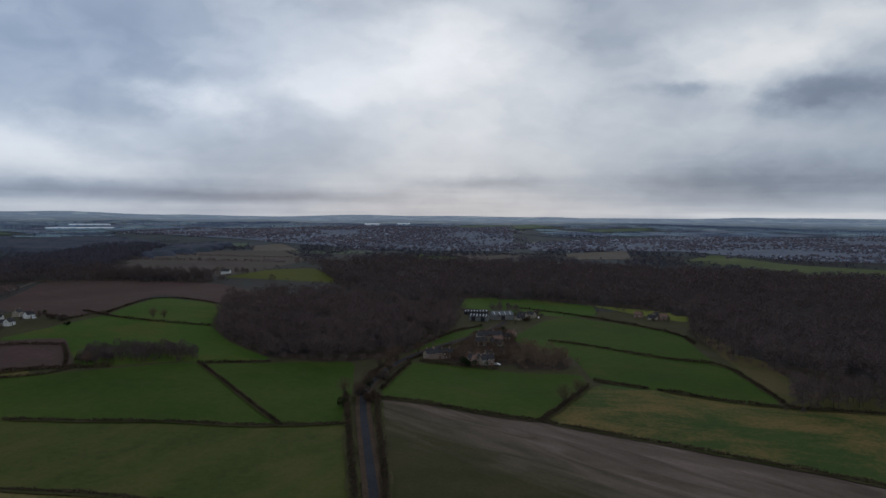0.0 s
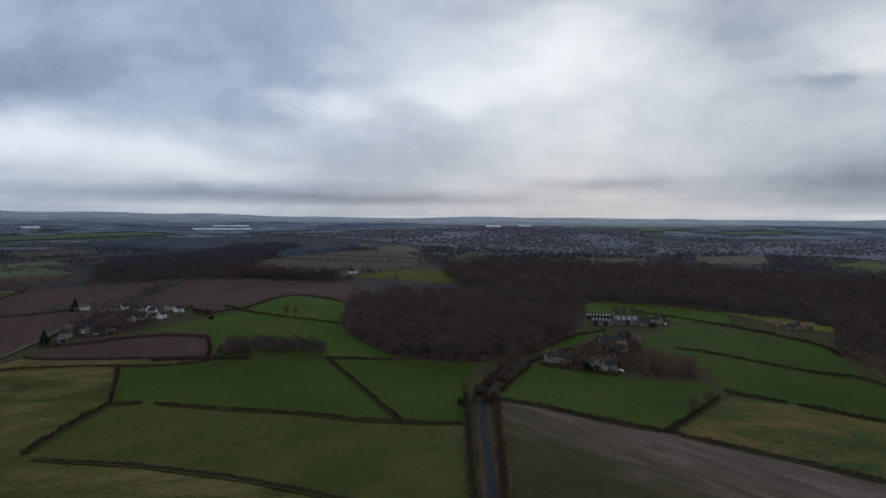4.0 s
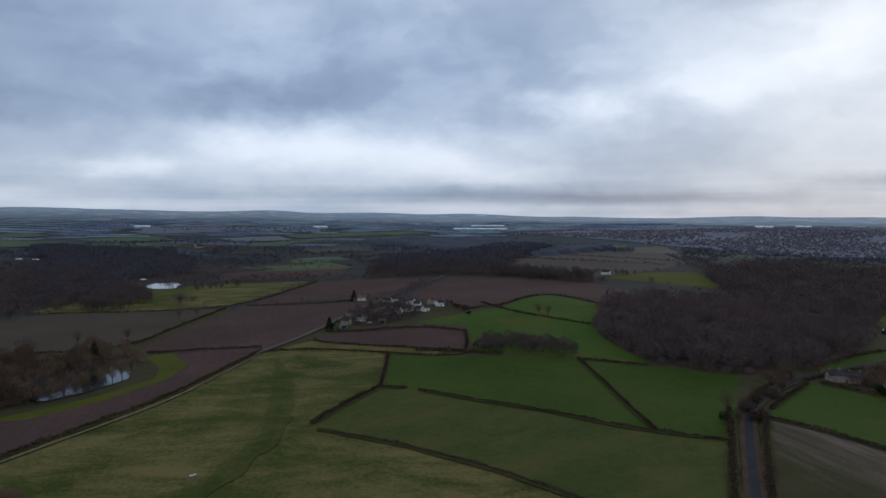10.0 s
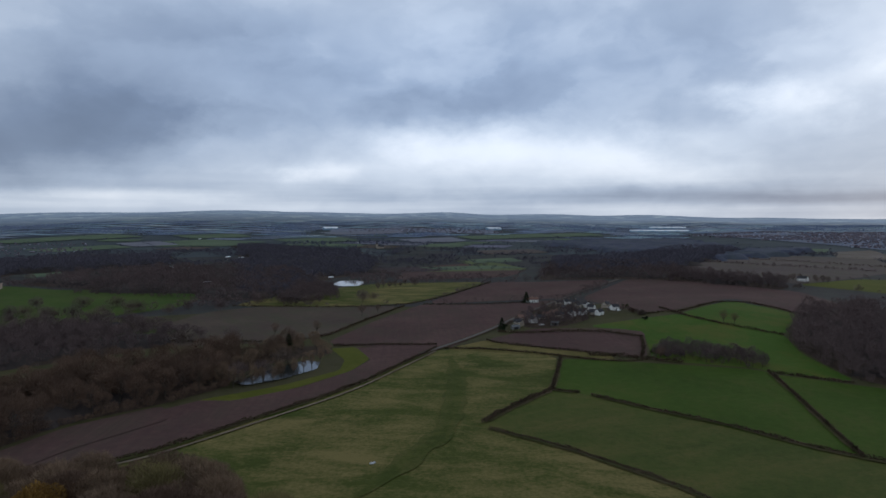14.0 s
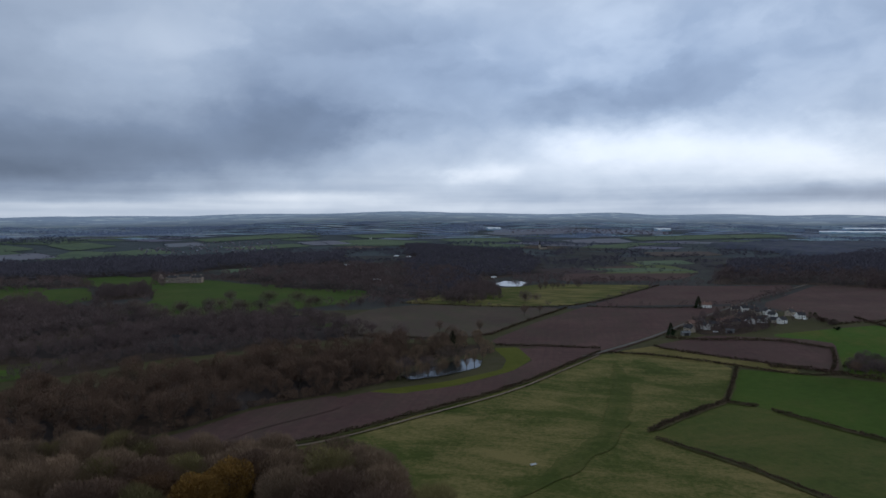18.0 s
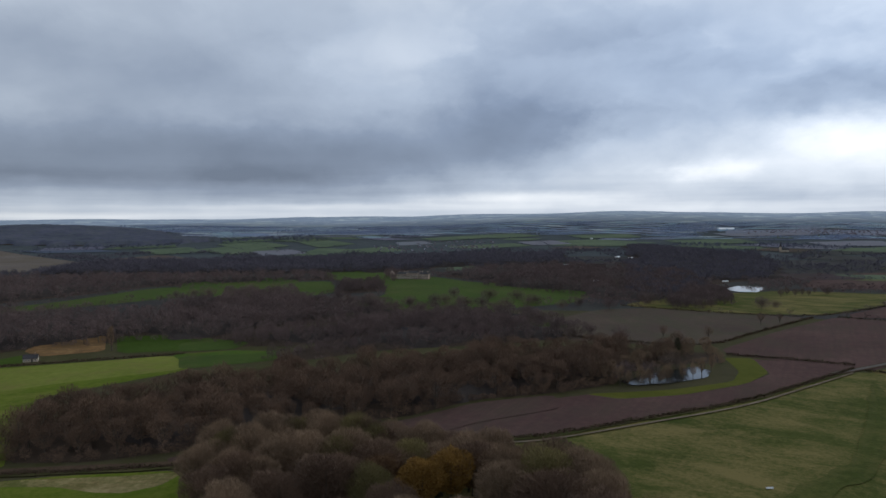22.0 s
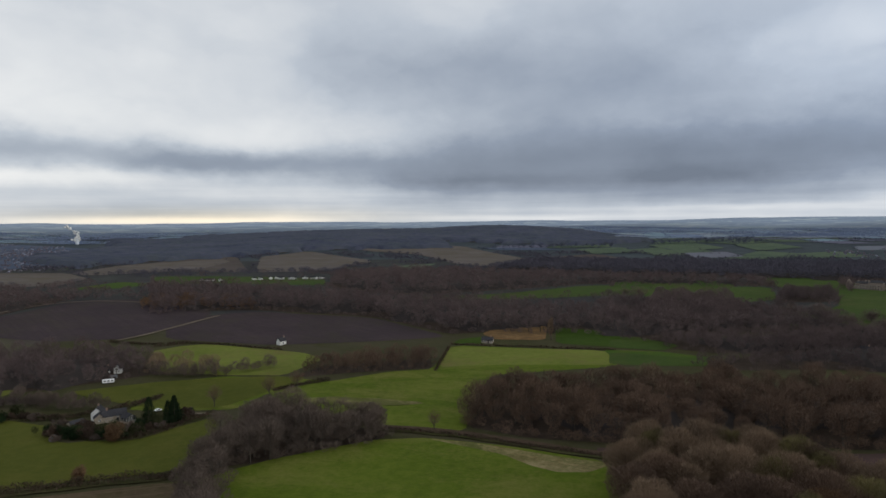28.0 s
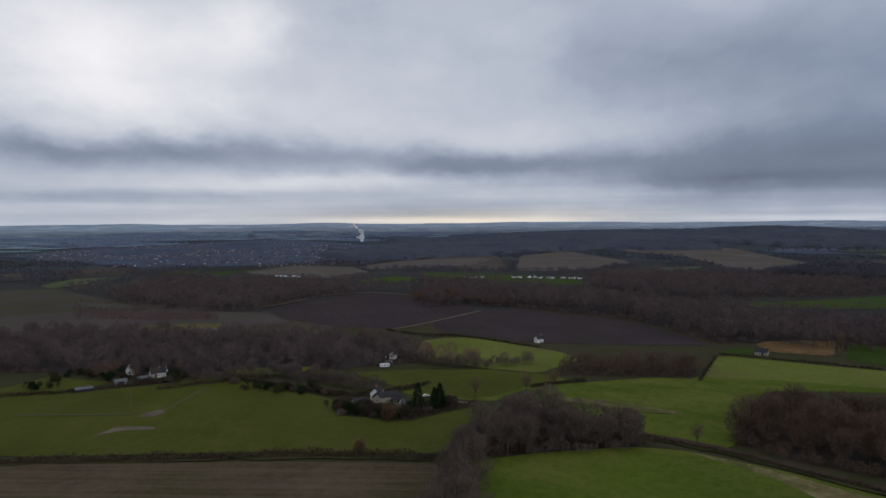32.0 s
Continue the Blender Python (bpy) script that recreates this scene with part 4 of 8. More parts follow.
FIELDS.append(("field", "pasture", [(-53.7, -441), (-65.4, -531.2), (-120.8, -464.6), (-156.3, -432.9), (-199.7, -414.8), (-228.7, -404.7), (-242.4, -344), (-242.3, -301.3), (-224.4, -274.5), (-249.5, -246.5), (-284, -237.5), (-255.8, -210.5), (-215.8, -199.7), (-172.4, -253.7), (-86.9, -337.2)]))
FIELDS.append(("field", "stubble_green", [(-36.3, -374.8), (-84.4, -327.6), (-164.8, -242.7), (-207.1, -191.6), (-199.8, -164.5), (-150.5, -128.3), (-103.2, -92.7), (-0.9, -205.9)]))
FIELDS.append(("field", "pasture", [(-294.7, -354.2), (-336.1, -320.9), (-372.8, -267.7), (-379.3, -241.1), (-298.9, -245.9), (-285.7, -291.5)]))
FIELDS.append(("field", "dark_plough", [(-428.4, -658.7), (-600.3, -696.3), (-632.1, -643.3), (-590.1, -484.7), (-444.8, -453.1), (-407.9, -505.8), (-404.2, -591.2)]))
FIELDS.append(("field", "far_meadow", [(-385, -1246), (-473, -1350), (-576, -1313), (-481, -1242), (-378, -1173)]))
FIELDS.append(("field", "meadow", [(-346.4, -799.3), (-388.1, -801.8), (-371, -739.5), (-335, -758.9)]))
FIELDS.append(("field", "pasture", [(-75.2, -509.1), (-125.1, -480.7), (-161.8, -496.1), (-162.4, -477.7), (-178.3, -446.8), (-159, -440.3), (-120, -461.6)]))
FIELDS.append(("field", "tan", [(-282.3, -652.4), (-347, -601.6), (-323.1, -580.2), (-274.3, -622.3)]))
FIELDS.append(("field", "meadow", [(-240.6, -429.2), (-290.5, -385.4), (-264.8, -375.6), (-238, -413.8)]))
FIELDS.append(("field", "bright", [(-693.3, -830.6), (-812, -854), (-781, -744.2), (-719.9, -756.9)]))
FIELDS.append(("strip", "mud_path", [(-124, -338.1), (-137.2, -344.6), (-141.9, -343.9), (-151.9, -331.7), (-150.2, -328.1), (-136.9, -337.9)]))
FIELDS.append(("field", "tan", [(-736, -1217), (-902, -1276), (-953, -1126), (-878, -992), (-750, -915), (-724, -995)]))
FIELDS.append(("field", "tan", [(-953, -1126), (-1119, -1171), (-1376, -1115), (-1314, -1039), (-1085, -955), (-930, -1051)]))
FIELDS.append(("field", "dark_plough", [(-1051, 749), (-995, 930), (-878, 890), (-919, 732)]))
FIELDS.append(("field", "far_green", [(-984, 905), (-894, 1016), (-792, 1011), (-878, 890)]))
FIELDS.append(("field", "far_green", [(-1047, 1114), (-1007, 1222), (-907, 1149), (-957, 1052)]))
FIELDS.append(("field", "far_green", [(-2286, 894), (-2361, 1157), (-2087, 1247), (-1953, 1040), (-2065, 851)]))
FIELDS.append(("field", "dull_plough", [(-1278, 1383), (-1184, 1538), (-1050, 1435), (-1122, 1275)]))
FIELDS.append(("field", "plough", [(-303.8, -47.7), (-309.3, -34), (-333.2, 22.7), (-334.1, 59.3), (-358.1, 103.9), (-362.2, 150.3), (-335.6, 143.9), (-321.7, 93.3), (-300.2, 53.3), (-284.5, 19.3), (-278.7, -4), (-281.6, -31.1)]))
FIELDS.append(("field", "far_green", [(-2257, -194), (-2303, -49), (-2127, 40), (-2019, -92)]))
FIELDS.append(("field", "far_green", [(-2244, 59), (-2313, 170), (-2179, 244), (-2047, 119)]))
FIELDS.append(("field", "far_green", [(-1952, 174), (-2065, 310), (-1900, 357), (-1816, 204)]))
FIELDS.append(("field", "far_green", [(-2103, -391), (-2181, -260), (-1986, -187), (-1899, -305)]))
FIELDS.append(("field", "far_green", [(-2511, 509), (-2878, 898), (-2572, 840), (-2358, 531)]))
FIELDS.append(("field", "far_green", [(-2097, 503), (-2215, 771), (-2068, 792), (-1958, 541)]))
FIELDS.append(("field", "far_green", [(-2782, 783), (-2980, 1050), (-2633, 1050), (-2487, 785)]))
FIELDS.append(("field", "far_green", [(-2701, 1166), (-2762, 1491), (-2509, 1429), (-2408, 1122)]))
FIELDS.append(("field", "far_green", [(-2231, 1339), (-2175, 1602), (-1902, 1498), (-1958, 1260)]))
FIELDS.append(("field", "far_green", [(-1936, 2152), (-1828, 2438), (-1581, 2217), (-1667, 1948)]))
FIELDS.append(("field", "far_green", [(-1954, 2018), (-1918, 2246), (-1647, 2035), (-1718, 1863)]))
FIELDS.append(("field", "far_green", [(-1786, 2367), (-1711, 2636), (-1525, 2466), (-1561, 2193)]))
FIELDS.append(("field", "far_green", [(65, 3596), (507, 3908), (563, 3393), (165, 2946)]))
FIELDS.append(("field", "far_green", [(646, 3207), (1000, 3446), (993, 3268), (662, 2975)]))
FIELDS.append(("field", "far_tan", [(-1955, -73), (-2009, 37), (-1855, 78), (-1778, -38)]))
FIELDS.append(("field", "far_tan", [(-2257, 373), (-2349, 494), (-2192, 493), (-2118, 366)]))
FIELDS.append(("field", "far_tan", [(-2665, 1836), (-2421, 2105), (-2241, 2014), (-2379, 1753)]))
FIELDS.append(("field", "far_tan", [(-2274, 801), (-2323, 964), (-2126, 953), (-2091, 800)]))
FIELDS.append(("field", "far_tan", [(-1885, 1640), (-1900, 1946), (-1645, 1770), (-1692, 1571)]))
FIELDS.append(("field", "far_tan", [(-1334, 2229), (-1192, 2484), (-1023, 2221), (-1157, 2072)]))
FIELDS.append(("strip", "straw", [(-327.4, -221.5), (-343.3, -201.2), (-346, -169.8), (-349.7, -148.9), (-337.6, -158.8), (-330.8, -183.2), (-326.2, -205.7)]))
FIELDS.append(("strip", "mud_path", [(-153.5, -354.7), (-160.5, -359.6), (-167.8, -359.5), (-167.7, -352.9), (-159.4, -349.5)]))
FIELDS.append(("field", "dull_plough", [(-223.8, -852), (-297.8, -818.4), (-365.5, -755.3), (-413.6, -636.1), (-392.4, -555.3), (-298, -616.7), (-188.2, -718.2)]))
FIELDS.append(("field", "tan", [(-282.8, -641.4), (-317.7, -622.8), (-355.5, -585.5), (-318.3, -571.7)]))
HEDGES.append(("hedge", (2.8, 3.2, 1.0), [(-233.6, 321.8), (-230.2, 296.6), (-225.1, 267.4), (-219.5, 246.7)]))
HEDGES.append(("hedge", (2.0, 2.5, 1.0), [(-280.9, 396.5), (-254, 354.8), (-233.6, 321.8)]))
HEDGES.append(("hedge", (1.9, 2.5, 1.0), [(-210.8, 241.7), (-174.9, 245), (-144.5, 242.2), (-121.2, 239.7), (-90.5, 231.9), (-67.4, 226.1), (-27.3, 215.7)]))
HEDGES.append(("hedge", (1.9, 2.2, 1.0), [(-233.6, 321.8), (-217.7, 327)]))
HEDGES.append(("hedge", (2.0, 2.5, 1.0), [(-209.9, 326.8), (-164.6, 325.2), (-127.3, 325.5), (-96, 320.2), (-75.7, 320.8), (-45.7, 324.3)]))
HEDGES.append(("hedge", (1.9, 2.2, 1.0), [(-161.3, 452.4), (-136.1, 415.6), (-115.2, 383.2), (-94.5, 349.8), (-75.9, 321.7)]))
HEDGES.append(("hedge", (1.6, 2.2, 1.0), [(-363.4, 364.9), (-335.7, 386.9), (-285.6, 400.3)]))
HEDGES.append(("hedge", (1.6, 2.2, 1.0), [(-285.6, 400.3), (-244.8, 410.1), (-233, 429.6)]))
HEDGES.append(("hedge", (2.2, 2.8, 1.0), [(-299.1, 84.1), (-292.5, 103), (-294.3, 125.9), (-306.9, 179.2), (-321, 244.4), (-346.2, 304.5), (-369.4, 361.6)]))
HEDGES.append(("hedge", (1.9, 2.5, 0.8), [(-432.9, 313.1), (-411.9, 339.9), (-378.4, 370.4)]))
HEDGES.append(("hedge", (2.1, 2.5, 0.7), [(-543.1, 232.9), (-481.7, 286.6), (-468.1, 330), (-498.3, 378.9), (-561.1, 500.5)]))
HEDGES.append(("hedge", (2.1, 2.5, 0.6), [(-702, 372.1), (-596.7, 453.6), (-558, 521.3), (-660.8, 758.1)]))
HEDGES.append(("hedge", (2.5, 3.0, 1.0), [(-33.9, 372.3), (-6.5, 360.7), (24.9, 339.7), (48.8, 329.8)]))
HEDGES.append(("hedge", (2.2, 2.8, 1.0), [(48.8, 329.8), (102.4, 294.6), (138.8, 269.7), (165, 251.7), (182.3, 237.8)]))
HEDGES.append(("hedge", (3.0, 3.2, 1.0), [(49.2, 332.6), (65.1, 360.7), (85.5, 400.8)]))
HEDGES.append(("hedge", (2.2, 2.5, 1.0), [(92.2, 416.7), (120.7, 396.6)]))
HEDGES.append(("hedge", (2.2, 2.5, 1.0), [(124.8, 394), (152.6, 370.1), (182.4, 356.4), (226.1, 347.1), (259.5, 341.1)]))
HEDGES.append(("hedge", (2.1, 2.5, 0.8), [(85.1, 551.5), (105.7, 540.4), (127.1, 518.2)]))
HEDGES.append(("hedge", (2.1, 2.5, 0.8), [(128.7, 516), (164.8, 478.1), (192.9, 469.5), (187.2, 398.6), (184.4, 366.4)]))
HEDGES.append(("hedge", (2.5, 2.8, 0.7), [(75.3, 751), (150.5, 685), (203.4, 591.9), (200.7, 544.2)]))
HEDGES.append(("hedge", (2.0, 2.5, 0.7), [(-328.5, 629.7), (-278.9, 592.9), (-243.9, 579.3), (-191.4, 567.4)]))
HEDGES.append(("hedge", (2.0, 2.5, 0.7), [(-300.9, 613.2), (-302.3, 734), (-210.5, 667.3)]))
HEDGES.append(("hedge", (2.0, 2.5, 0.8), [(-157.8, 450.5), (-114.3, 457.4)]))
HEDGES.append(("hedge", (4.0, 4.0, 1.0), [(-60.2, -351.2), (-84.8, -329.1), (-111, -303.4), (-134.2, -280.3), (-154.5, -260.7)]))
HEDGES.append(("hedge", (4.5, 4.2, 1.0), [(-154.5, -260.7), (-178.7, -237.8), (-190.7, -222.3), (-210.6, -194.9)]))
HEDGES.append(("hedge", (3.8, 4.2, 0.9), [(-231.7, -413.5), (-236.3, -377.2), (-240.8, -341.7), (-252.4, -308.7)]))
HEDGES.append(("hedge", (3.2, 3.8, 0.9), [(-252.4, -308.7), (-278.4, -293.5), (-307.1, -293.2)]))
HEDGES.append(("hedge", (2.8, 3.2, 0.9), [(-376.8, -225.2), (-359, -235.8), (-341, -241.1)]))
HEDGES.append(("hedge", (2.2, 3.8, 1.0), [(-295.9, -149), (-300.1, -109.5), (-295.2, -71), (-293.2, -32.9)]))
HEDGES.append(("hedge", (3.0, 3.8, 0.8), [(-188.4, -406), (-226.2, -393.4), (-252.2, -382.5)]))
HEDGES.append(("hedge", (1.9, 2.5, 0.7), [(-520.2, -195.6), (-533.7, -127.5), (-542.1, -69.5)]))
HEDGES.append(("hedge", (2.2, 2.5, 0.7), [(-428, -172.9), (-506.7, -192.9)]))
HEDGES.append(("hedge", (2.0, 2.5, 0.7), [(-360.6, 409.3), (-341.6, 406.3), (-256, 428.8)]))
HEDGES.append(("hedge", (2.2, 2.5, 0.6), [(-554.7, 522.1), (-493.6, 569.5), (-471.9, 619.1)]))
HEDGES.append(("hedge", (2.2, 2.5, 0.6), [(-324.5, 586.4), (-304, 619.7)]))
HEDGES.append(("hedge", (2.2, 2.5, 0.6), [(-22, 506.9), (8.3, 588.3), (37, 622.3)]))
HEDGES.append(("hedge", (2.8, 3.8, 0.9), [(-269.9, 416.3), (-247.4, 430), (-210, 436.2)]))
HEDGES.append(("tree_row", (6.2, 6.2, 0.7), [(-465.8, 947.4), (-401.4, 937.1), (-343, 922.5), (-285.2, 913.2)]))
HEDGES.append(("tree_row", (6.2, 6.2, 0.6), [(-553, 1093), (-450, 1049), (-345, 1029.8)]))
HEDGES.append(("tree_row", (6.2, 6.2, 0.6), [(-608, 1301), (-451, 1212), (-275, 1202)]))
HEDGES.append(("tree_row", (5.0, 5.0, 0.6), [(-656, 1530), (-435, 1373), (-253, 1298)]))
HEDGES.append(("hedge", (2.5, 3.0, 0.7), [(-377.9, 443.9), (-358.4, 450.2), (-320.8, 496.3), (-274, 495.8)]))
HEDGES.append(("hedge", (2.5, 3.0, 0.7), [(-274, 495.8), (-251.9, 460.3), (-239.9, 434.3)]))
HEDGES.append(("hedge", (3.6, 3.8, 1.0), [(-43, 316.9), (-36.1, 272.7), (-30.3, 238.3), (-25.1, 205.6)]))
HEDGES.append(("hedge", (3.4, 3.6, 1.0), [(-53.1, 377.6), (-47.6, 344.6), (-43, 316.9)]))
HEDGES.append(("hedge", (3.8, 4.0, 1.0), [(-17.5, 205.7), (-19.3, 239.5), (-25, 286.3), (-31.6, 335.3), (-35.1, 372.3)]))
HEDGES.append(("hedge", (2.8, 3.8, 1.0), [(-47.6, 383.9), (-46, 414.8), (-35.6, 466.9)]))
HEDGES.append(("hedge", (2.5, 3.0, 0.9), [(-34.6, 390.8), (-28.9, 426.1), (-21.7, 459.2)]))
HEDGES.append(("hedge", (2.5, 3.0, 0.8), [(-14.5, 468.7), (6.7, 456), (36, 445.7)]))
HEDGES.append(("hedge", (2.0, 2.5, 0.8), [(-24.1, 467.9), (-9.2, 498), (7.6, 527.7)]))
HEDGES.append(("hedge", (3.2, 3.8, 0.8), [(-254.1, -310.7), (-233.6, -272), (-238.3, -251.4), (-248.1, -245.1), (-273.2, -244.3)]))
HEDGES.append(("hedge", (3.0, 3.8, 0.8), [(-273.2, -244.3), (-290.2, -242.8)]))
HEDGES.append(("tree_row", (8.5, 7, 1.1), [(-346.6, -336.3), (-353, -315.4), (-368.7, -298.1), (-397.3, -280.4)]))
HEDGES.append(("tree_row", (8.5, 7, 1.1), [(-264.9, -351.6), (-265, -318.6), (-278.6, -303.5)]))
HEDGES.append(("tree_row", (8.5, 7, 1.1), [(-257.8, -391), (-258.1, -366.2), (-263.9, -350.3)]))
HEDGES.append(("tree_row", (8.5, 7, 1.1), [(-216.7, -404.3), (-227.8, -396.2), (-239, -388), (-250.4, -379.8)]))
HEDGES.append(("hedge", (2.2, 3.1, 0.6), [(-425.3, -461.4), (-427.4, -420), (-448.4, -397.4), (-451.4, -310)]))
HEDGES.append(("hedge", (2.2, 3.1, 0.6), [(-423.7, -410.5), (-446.4, -395.7)]))
HEDGES.append(("tree_row", (6, 4, 0.35), [(-813.7, -708.2), (-842.8, -647.7)]))
HEDGES.append(("tree_row", (6, 4, 0.35), [(-843.2, -622.3), (-903.8, -547)]))
HEDGES.append(("tree_row", (6, 7, 0.5), [(-693, -1056), (-719, -926)]))
HEDGES.append(("hedge", (2.6, 3.2, 1.0), [(-104.7, -467.9), (-119.2, -458.5), (-134, -449), (-148.6, -437.8), (-163.6, -435), (-183.8, -426.6), (-201.9, -419.2)]))
WOODS.append(("wood", (16.9, 10.4, "half", "brown"), [(-188.3, 574.9), (-165.8, 525.6), (-117.1, 469.4), (-69.3, 460.4), (-36.4, 477.8), (-17.9, 511.6), (8.5, 602.6), (17.7, 672.9), (-24.8, 700.1), (-113.6, 754.8), (-195.2, 712.9), (-204.1, 647.9)]))
WOODS.append(("wood", (18.2, 15.5, "far", "brown"), [(-137.4, 912.6), (-192, 1098), (-87, 1262), (221, 1245), (399, 1167), (644, 1000), (739, 982), (304.8, 401.6), (260.3, 400.5), (225.9, 409.2), (204.7, 479.3), (208.1, 564.6), (248.8, 692.2), (171.8, 783.2), (24.9, 823.7), (9.8, 705.5), (-97.8, 831.3)]))
WOODS.append(("wood", (18.5, 10.6, "mid", "rust"), [(-315.2, -111.5), (-308.3, -76.9), (-315, -34.6), (-340, 23.2), (-341, 60.5), (-365, 105.8), (-366.9, 152.3), (-375.5, 192), (-412.1, 218.3), (-423.2, 266.1), (-439.5, 276.3), (-456.6, 189.3), (-443, 67.5), (-403.7, -53.4), (-368.9, -115.1)]))
WOODS.append(("thicket", (15.5, 7.0, "mid", "dark"), [(-226.5, -186.2), (-240.9, -171.2), (-277.6, -142.6), (-291.2, -141.2), (-295.5, -151.6), (-292.7, -187), (-293.1, -207.6), (-256.8, -203.2)]))
WOODS.append(("thicket", (15, 7.5, "mid", "dark"), [(-142.8, -136.9), (-179.7, -170.6), (-204.7, -186.3), (-232.7, -198), (-255.8, -210.5), (-231.8, -187.6), (-204.3, -168.2), (-162.6, -136.2)]))
WOODS.append(("wood", (16.9, 14.3, "far", "brown"), [(-548.6, -533.6), (-575.1, -522.4), (-615.1, -463), (-629.4, -320.3), (-565.9, -215.2), (-584.4, -190.7), (-610, -103.8), (-584.2, -41), (-636.4, 6.8), (-708.5, 41.2), (-729.9, -81.2), (-739.8, -241), (-744.9, -449.6), (-703.2, -682.7)]))
WOODS.append(("wood", (15.6, 16.9, "far", "brown"), [(-830.8, -497.1), (-1054, -605), (-1219, -506), (-1178, -280), (-1159, 85), (-1094.3, 80.6), (-1079.3, -75.5), (-1050.8, -178.2), (-924, -268.1), (-800, -369.3)]))
WOODS.append(("wood", (14.3, 11.7, "far", "brown"), [(-790, -68.3), (-889.9, -62.3), (-897.3, 9.6), (-749, 49.4), (-712.4, 7.6)]))
WOODS.append(("copse", (13.0, 10.4, "far", "brown"), [(-891.9, 72.7), (-1005.4, 89.7), (-1013.1, 148.7), (-911.7, 136)]))
WOODS.append(("wood", (11.7, 11.7, "far", "brown"), [(-600.7, -42.2), (-621.2, 6.7), (-642.1, 57.4), (-665.3, 160.3), (-663.7, 208.3), (-632.6, 198.6), (-589.9, 98.1), (-554.4, 5.9), (-564.6, -30.4)]))
WOODS.append(("wood", (15.6, 19.5, "far", "brown"), [(-1129, 263), (-1252, 392), (-1264, 545), (-1238, 602), (-940.5, 458.4), (-966.9, 417.1), (-1007.6, 315.5)]))
WOODS.append(("wood", (15.6, 26.0, "dot", "mist"), [(-1304, -424), (-1582, -376), (-1629, 145), (-1590, 685), (-1319, 568), (-1333, 320), (-1221, 202), (-1248, 92)]))
WOODS.append(("wood", (15.6, 16.9, "far", "brown"), [(-955.5, 287.8), (-1165, 413), (-1221, 597), (-1043, 668), (-780.5, 554.6), (-712.1, 431.5), (-776, 379.2), (-818.8, 367.4)]))
WOODS.append(("wood", (13, 21.0, "dot", "mist"), [(-778, 419.7), (-727.5, 460.7), (-912, 653), (-931, 745), (-1125, 926), (-1452, 1115), (-1868, 1096), (-1942, 1052)]))
WOODS.append(("wood", (15.6, 16.9, "far", "brown"), [(-621.7, 815.7), (-731, 992), (-675, 1131), (-530, 1058), (-454, 906.1), (-531.9, 890.9)]))
WOODS.append(("wood", (15.6, 11.7, "half", "brown"), [(-99.7, -571.6), (-132.9, -756), (-181.7, -693.7), (-215.8, -659.1), (-258.7, -587.3), (-308.2, -534.8), (-366, -454), (-381.7, -402), (-365.1, -360.1), (-350.7, -340.3), (-303.8, -365), (-238, -413.8), (-196.4, -447.2), (-164.9, -505.5)]))
WOODS.append(("wood", (15.6, 16.9, "far", "brown"), [(-392.4, -1004.6), (-581, -1197), (-627.8, -728.1), (-433.5, -666.6), (-375.5, -709.9), (-355.9, -821.1)]))
WOODS.append(("copse", (10.0, 10.4, "far", "orange"), [(-575.1, -571.6), (-588.6, -534.6), (-622.3, -462.2), (-660.3, -490.2), (-656.6, -554.5), (-632, -627.7)]))
WOODS.append(("wood", (11.7, 10.4, "far", "grey"), [(-348.2, -340.4), (-357.2, -326.1), (-365.2, -295), (-377.1, -308.4), (-376.9, -343.9), (-373.3, -364.7)]))
WOODS.append(("wood", (11, 9.1, "far", "rust"), [(-372.4, -251.8), (-389.2, -236.3), (-412, -210.5), (-434.1, -177.3), (-464.7, -191.8), (-440.3, -224.8), (-414.8, -251.7)]))
WOODS.append(("wood", (10.4, 9.1, "far", "grey"), [(50.8, 446.5), (79.9, 444.5), (90.5, 471.4), (81.2, 498.6), (57.8, 509.9), (45.9, 472.9)]))
WOODS.append(("wood", (9.5, 6.6, "far", "brown"), [(-232, 436.2), (-205.6, 447.1), (-164.7, 458.3), (-176.5, 484.6), (-211.2, 479.7), (-242.4, 464.9)]))
WOODS.append(("wood", (13, 10, "far", "brown"), [(-684.9, 422.7), (-673.4, 495.1), (-776.4, 561.1), (-804.6, 514.9)]))
WOODS.append(("wood", (12, 13, "mid", "grey"), [(-380.4, 178), (-377.1, 195.8), (-399.2, 211.5), (-412.9, 241), (-416.6, 281.3), (-409.5, 293.7), (-439.9, 310.2), (-456.5, 281.8), (-426.5, 217.1)]))
WOODS.append(("wood", (14.3, 31.2, "dot", "far"), [(-2252, -2398), (-2306, -1844), (-2025, -1218), (-2278, -902), (-2060, -779), (-1797, -1081), (-1731, -1844)]))
WOODS.append(("wood", (14.3, 31.2, "dot", "far"), [(-2354, -1017), (-2561, -921), (-2882, -439), (-2435, -170), (-2307, -547)]))
WOODS.append(("wood", (14.3, 31.2, "dot", "far"), [(-1355, 1779), (-1150, 2341), (-712, 1809), (-911, 1526)]))
WOODS.append(("wood", (14.3, 31.2, "dot", "far"), [(-580, 1345), (-712, 1809), (-587, 1935), (-568, 1679)]))
WOODS.append(("wood", (15.6, 13.0, "far", "brown"), [(-458, 904.7), (-501, 1001), (-426.7, 967.5), (-315.4, 933), (-301.3, 891.3)]))
WOODS.append(("wood", (15.6, 17, "dot", "mist"), [(-902, 1795), (-867, 1948), (-700, 1767), (-526, 1062), (-591.7, 920.3), (-665, 917), (-877, 1211), (-746, 1257)]))
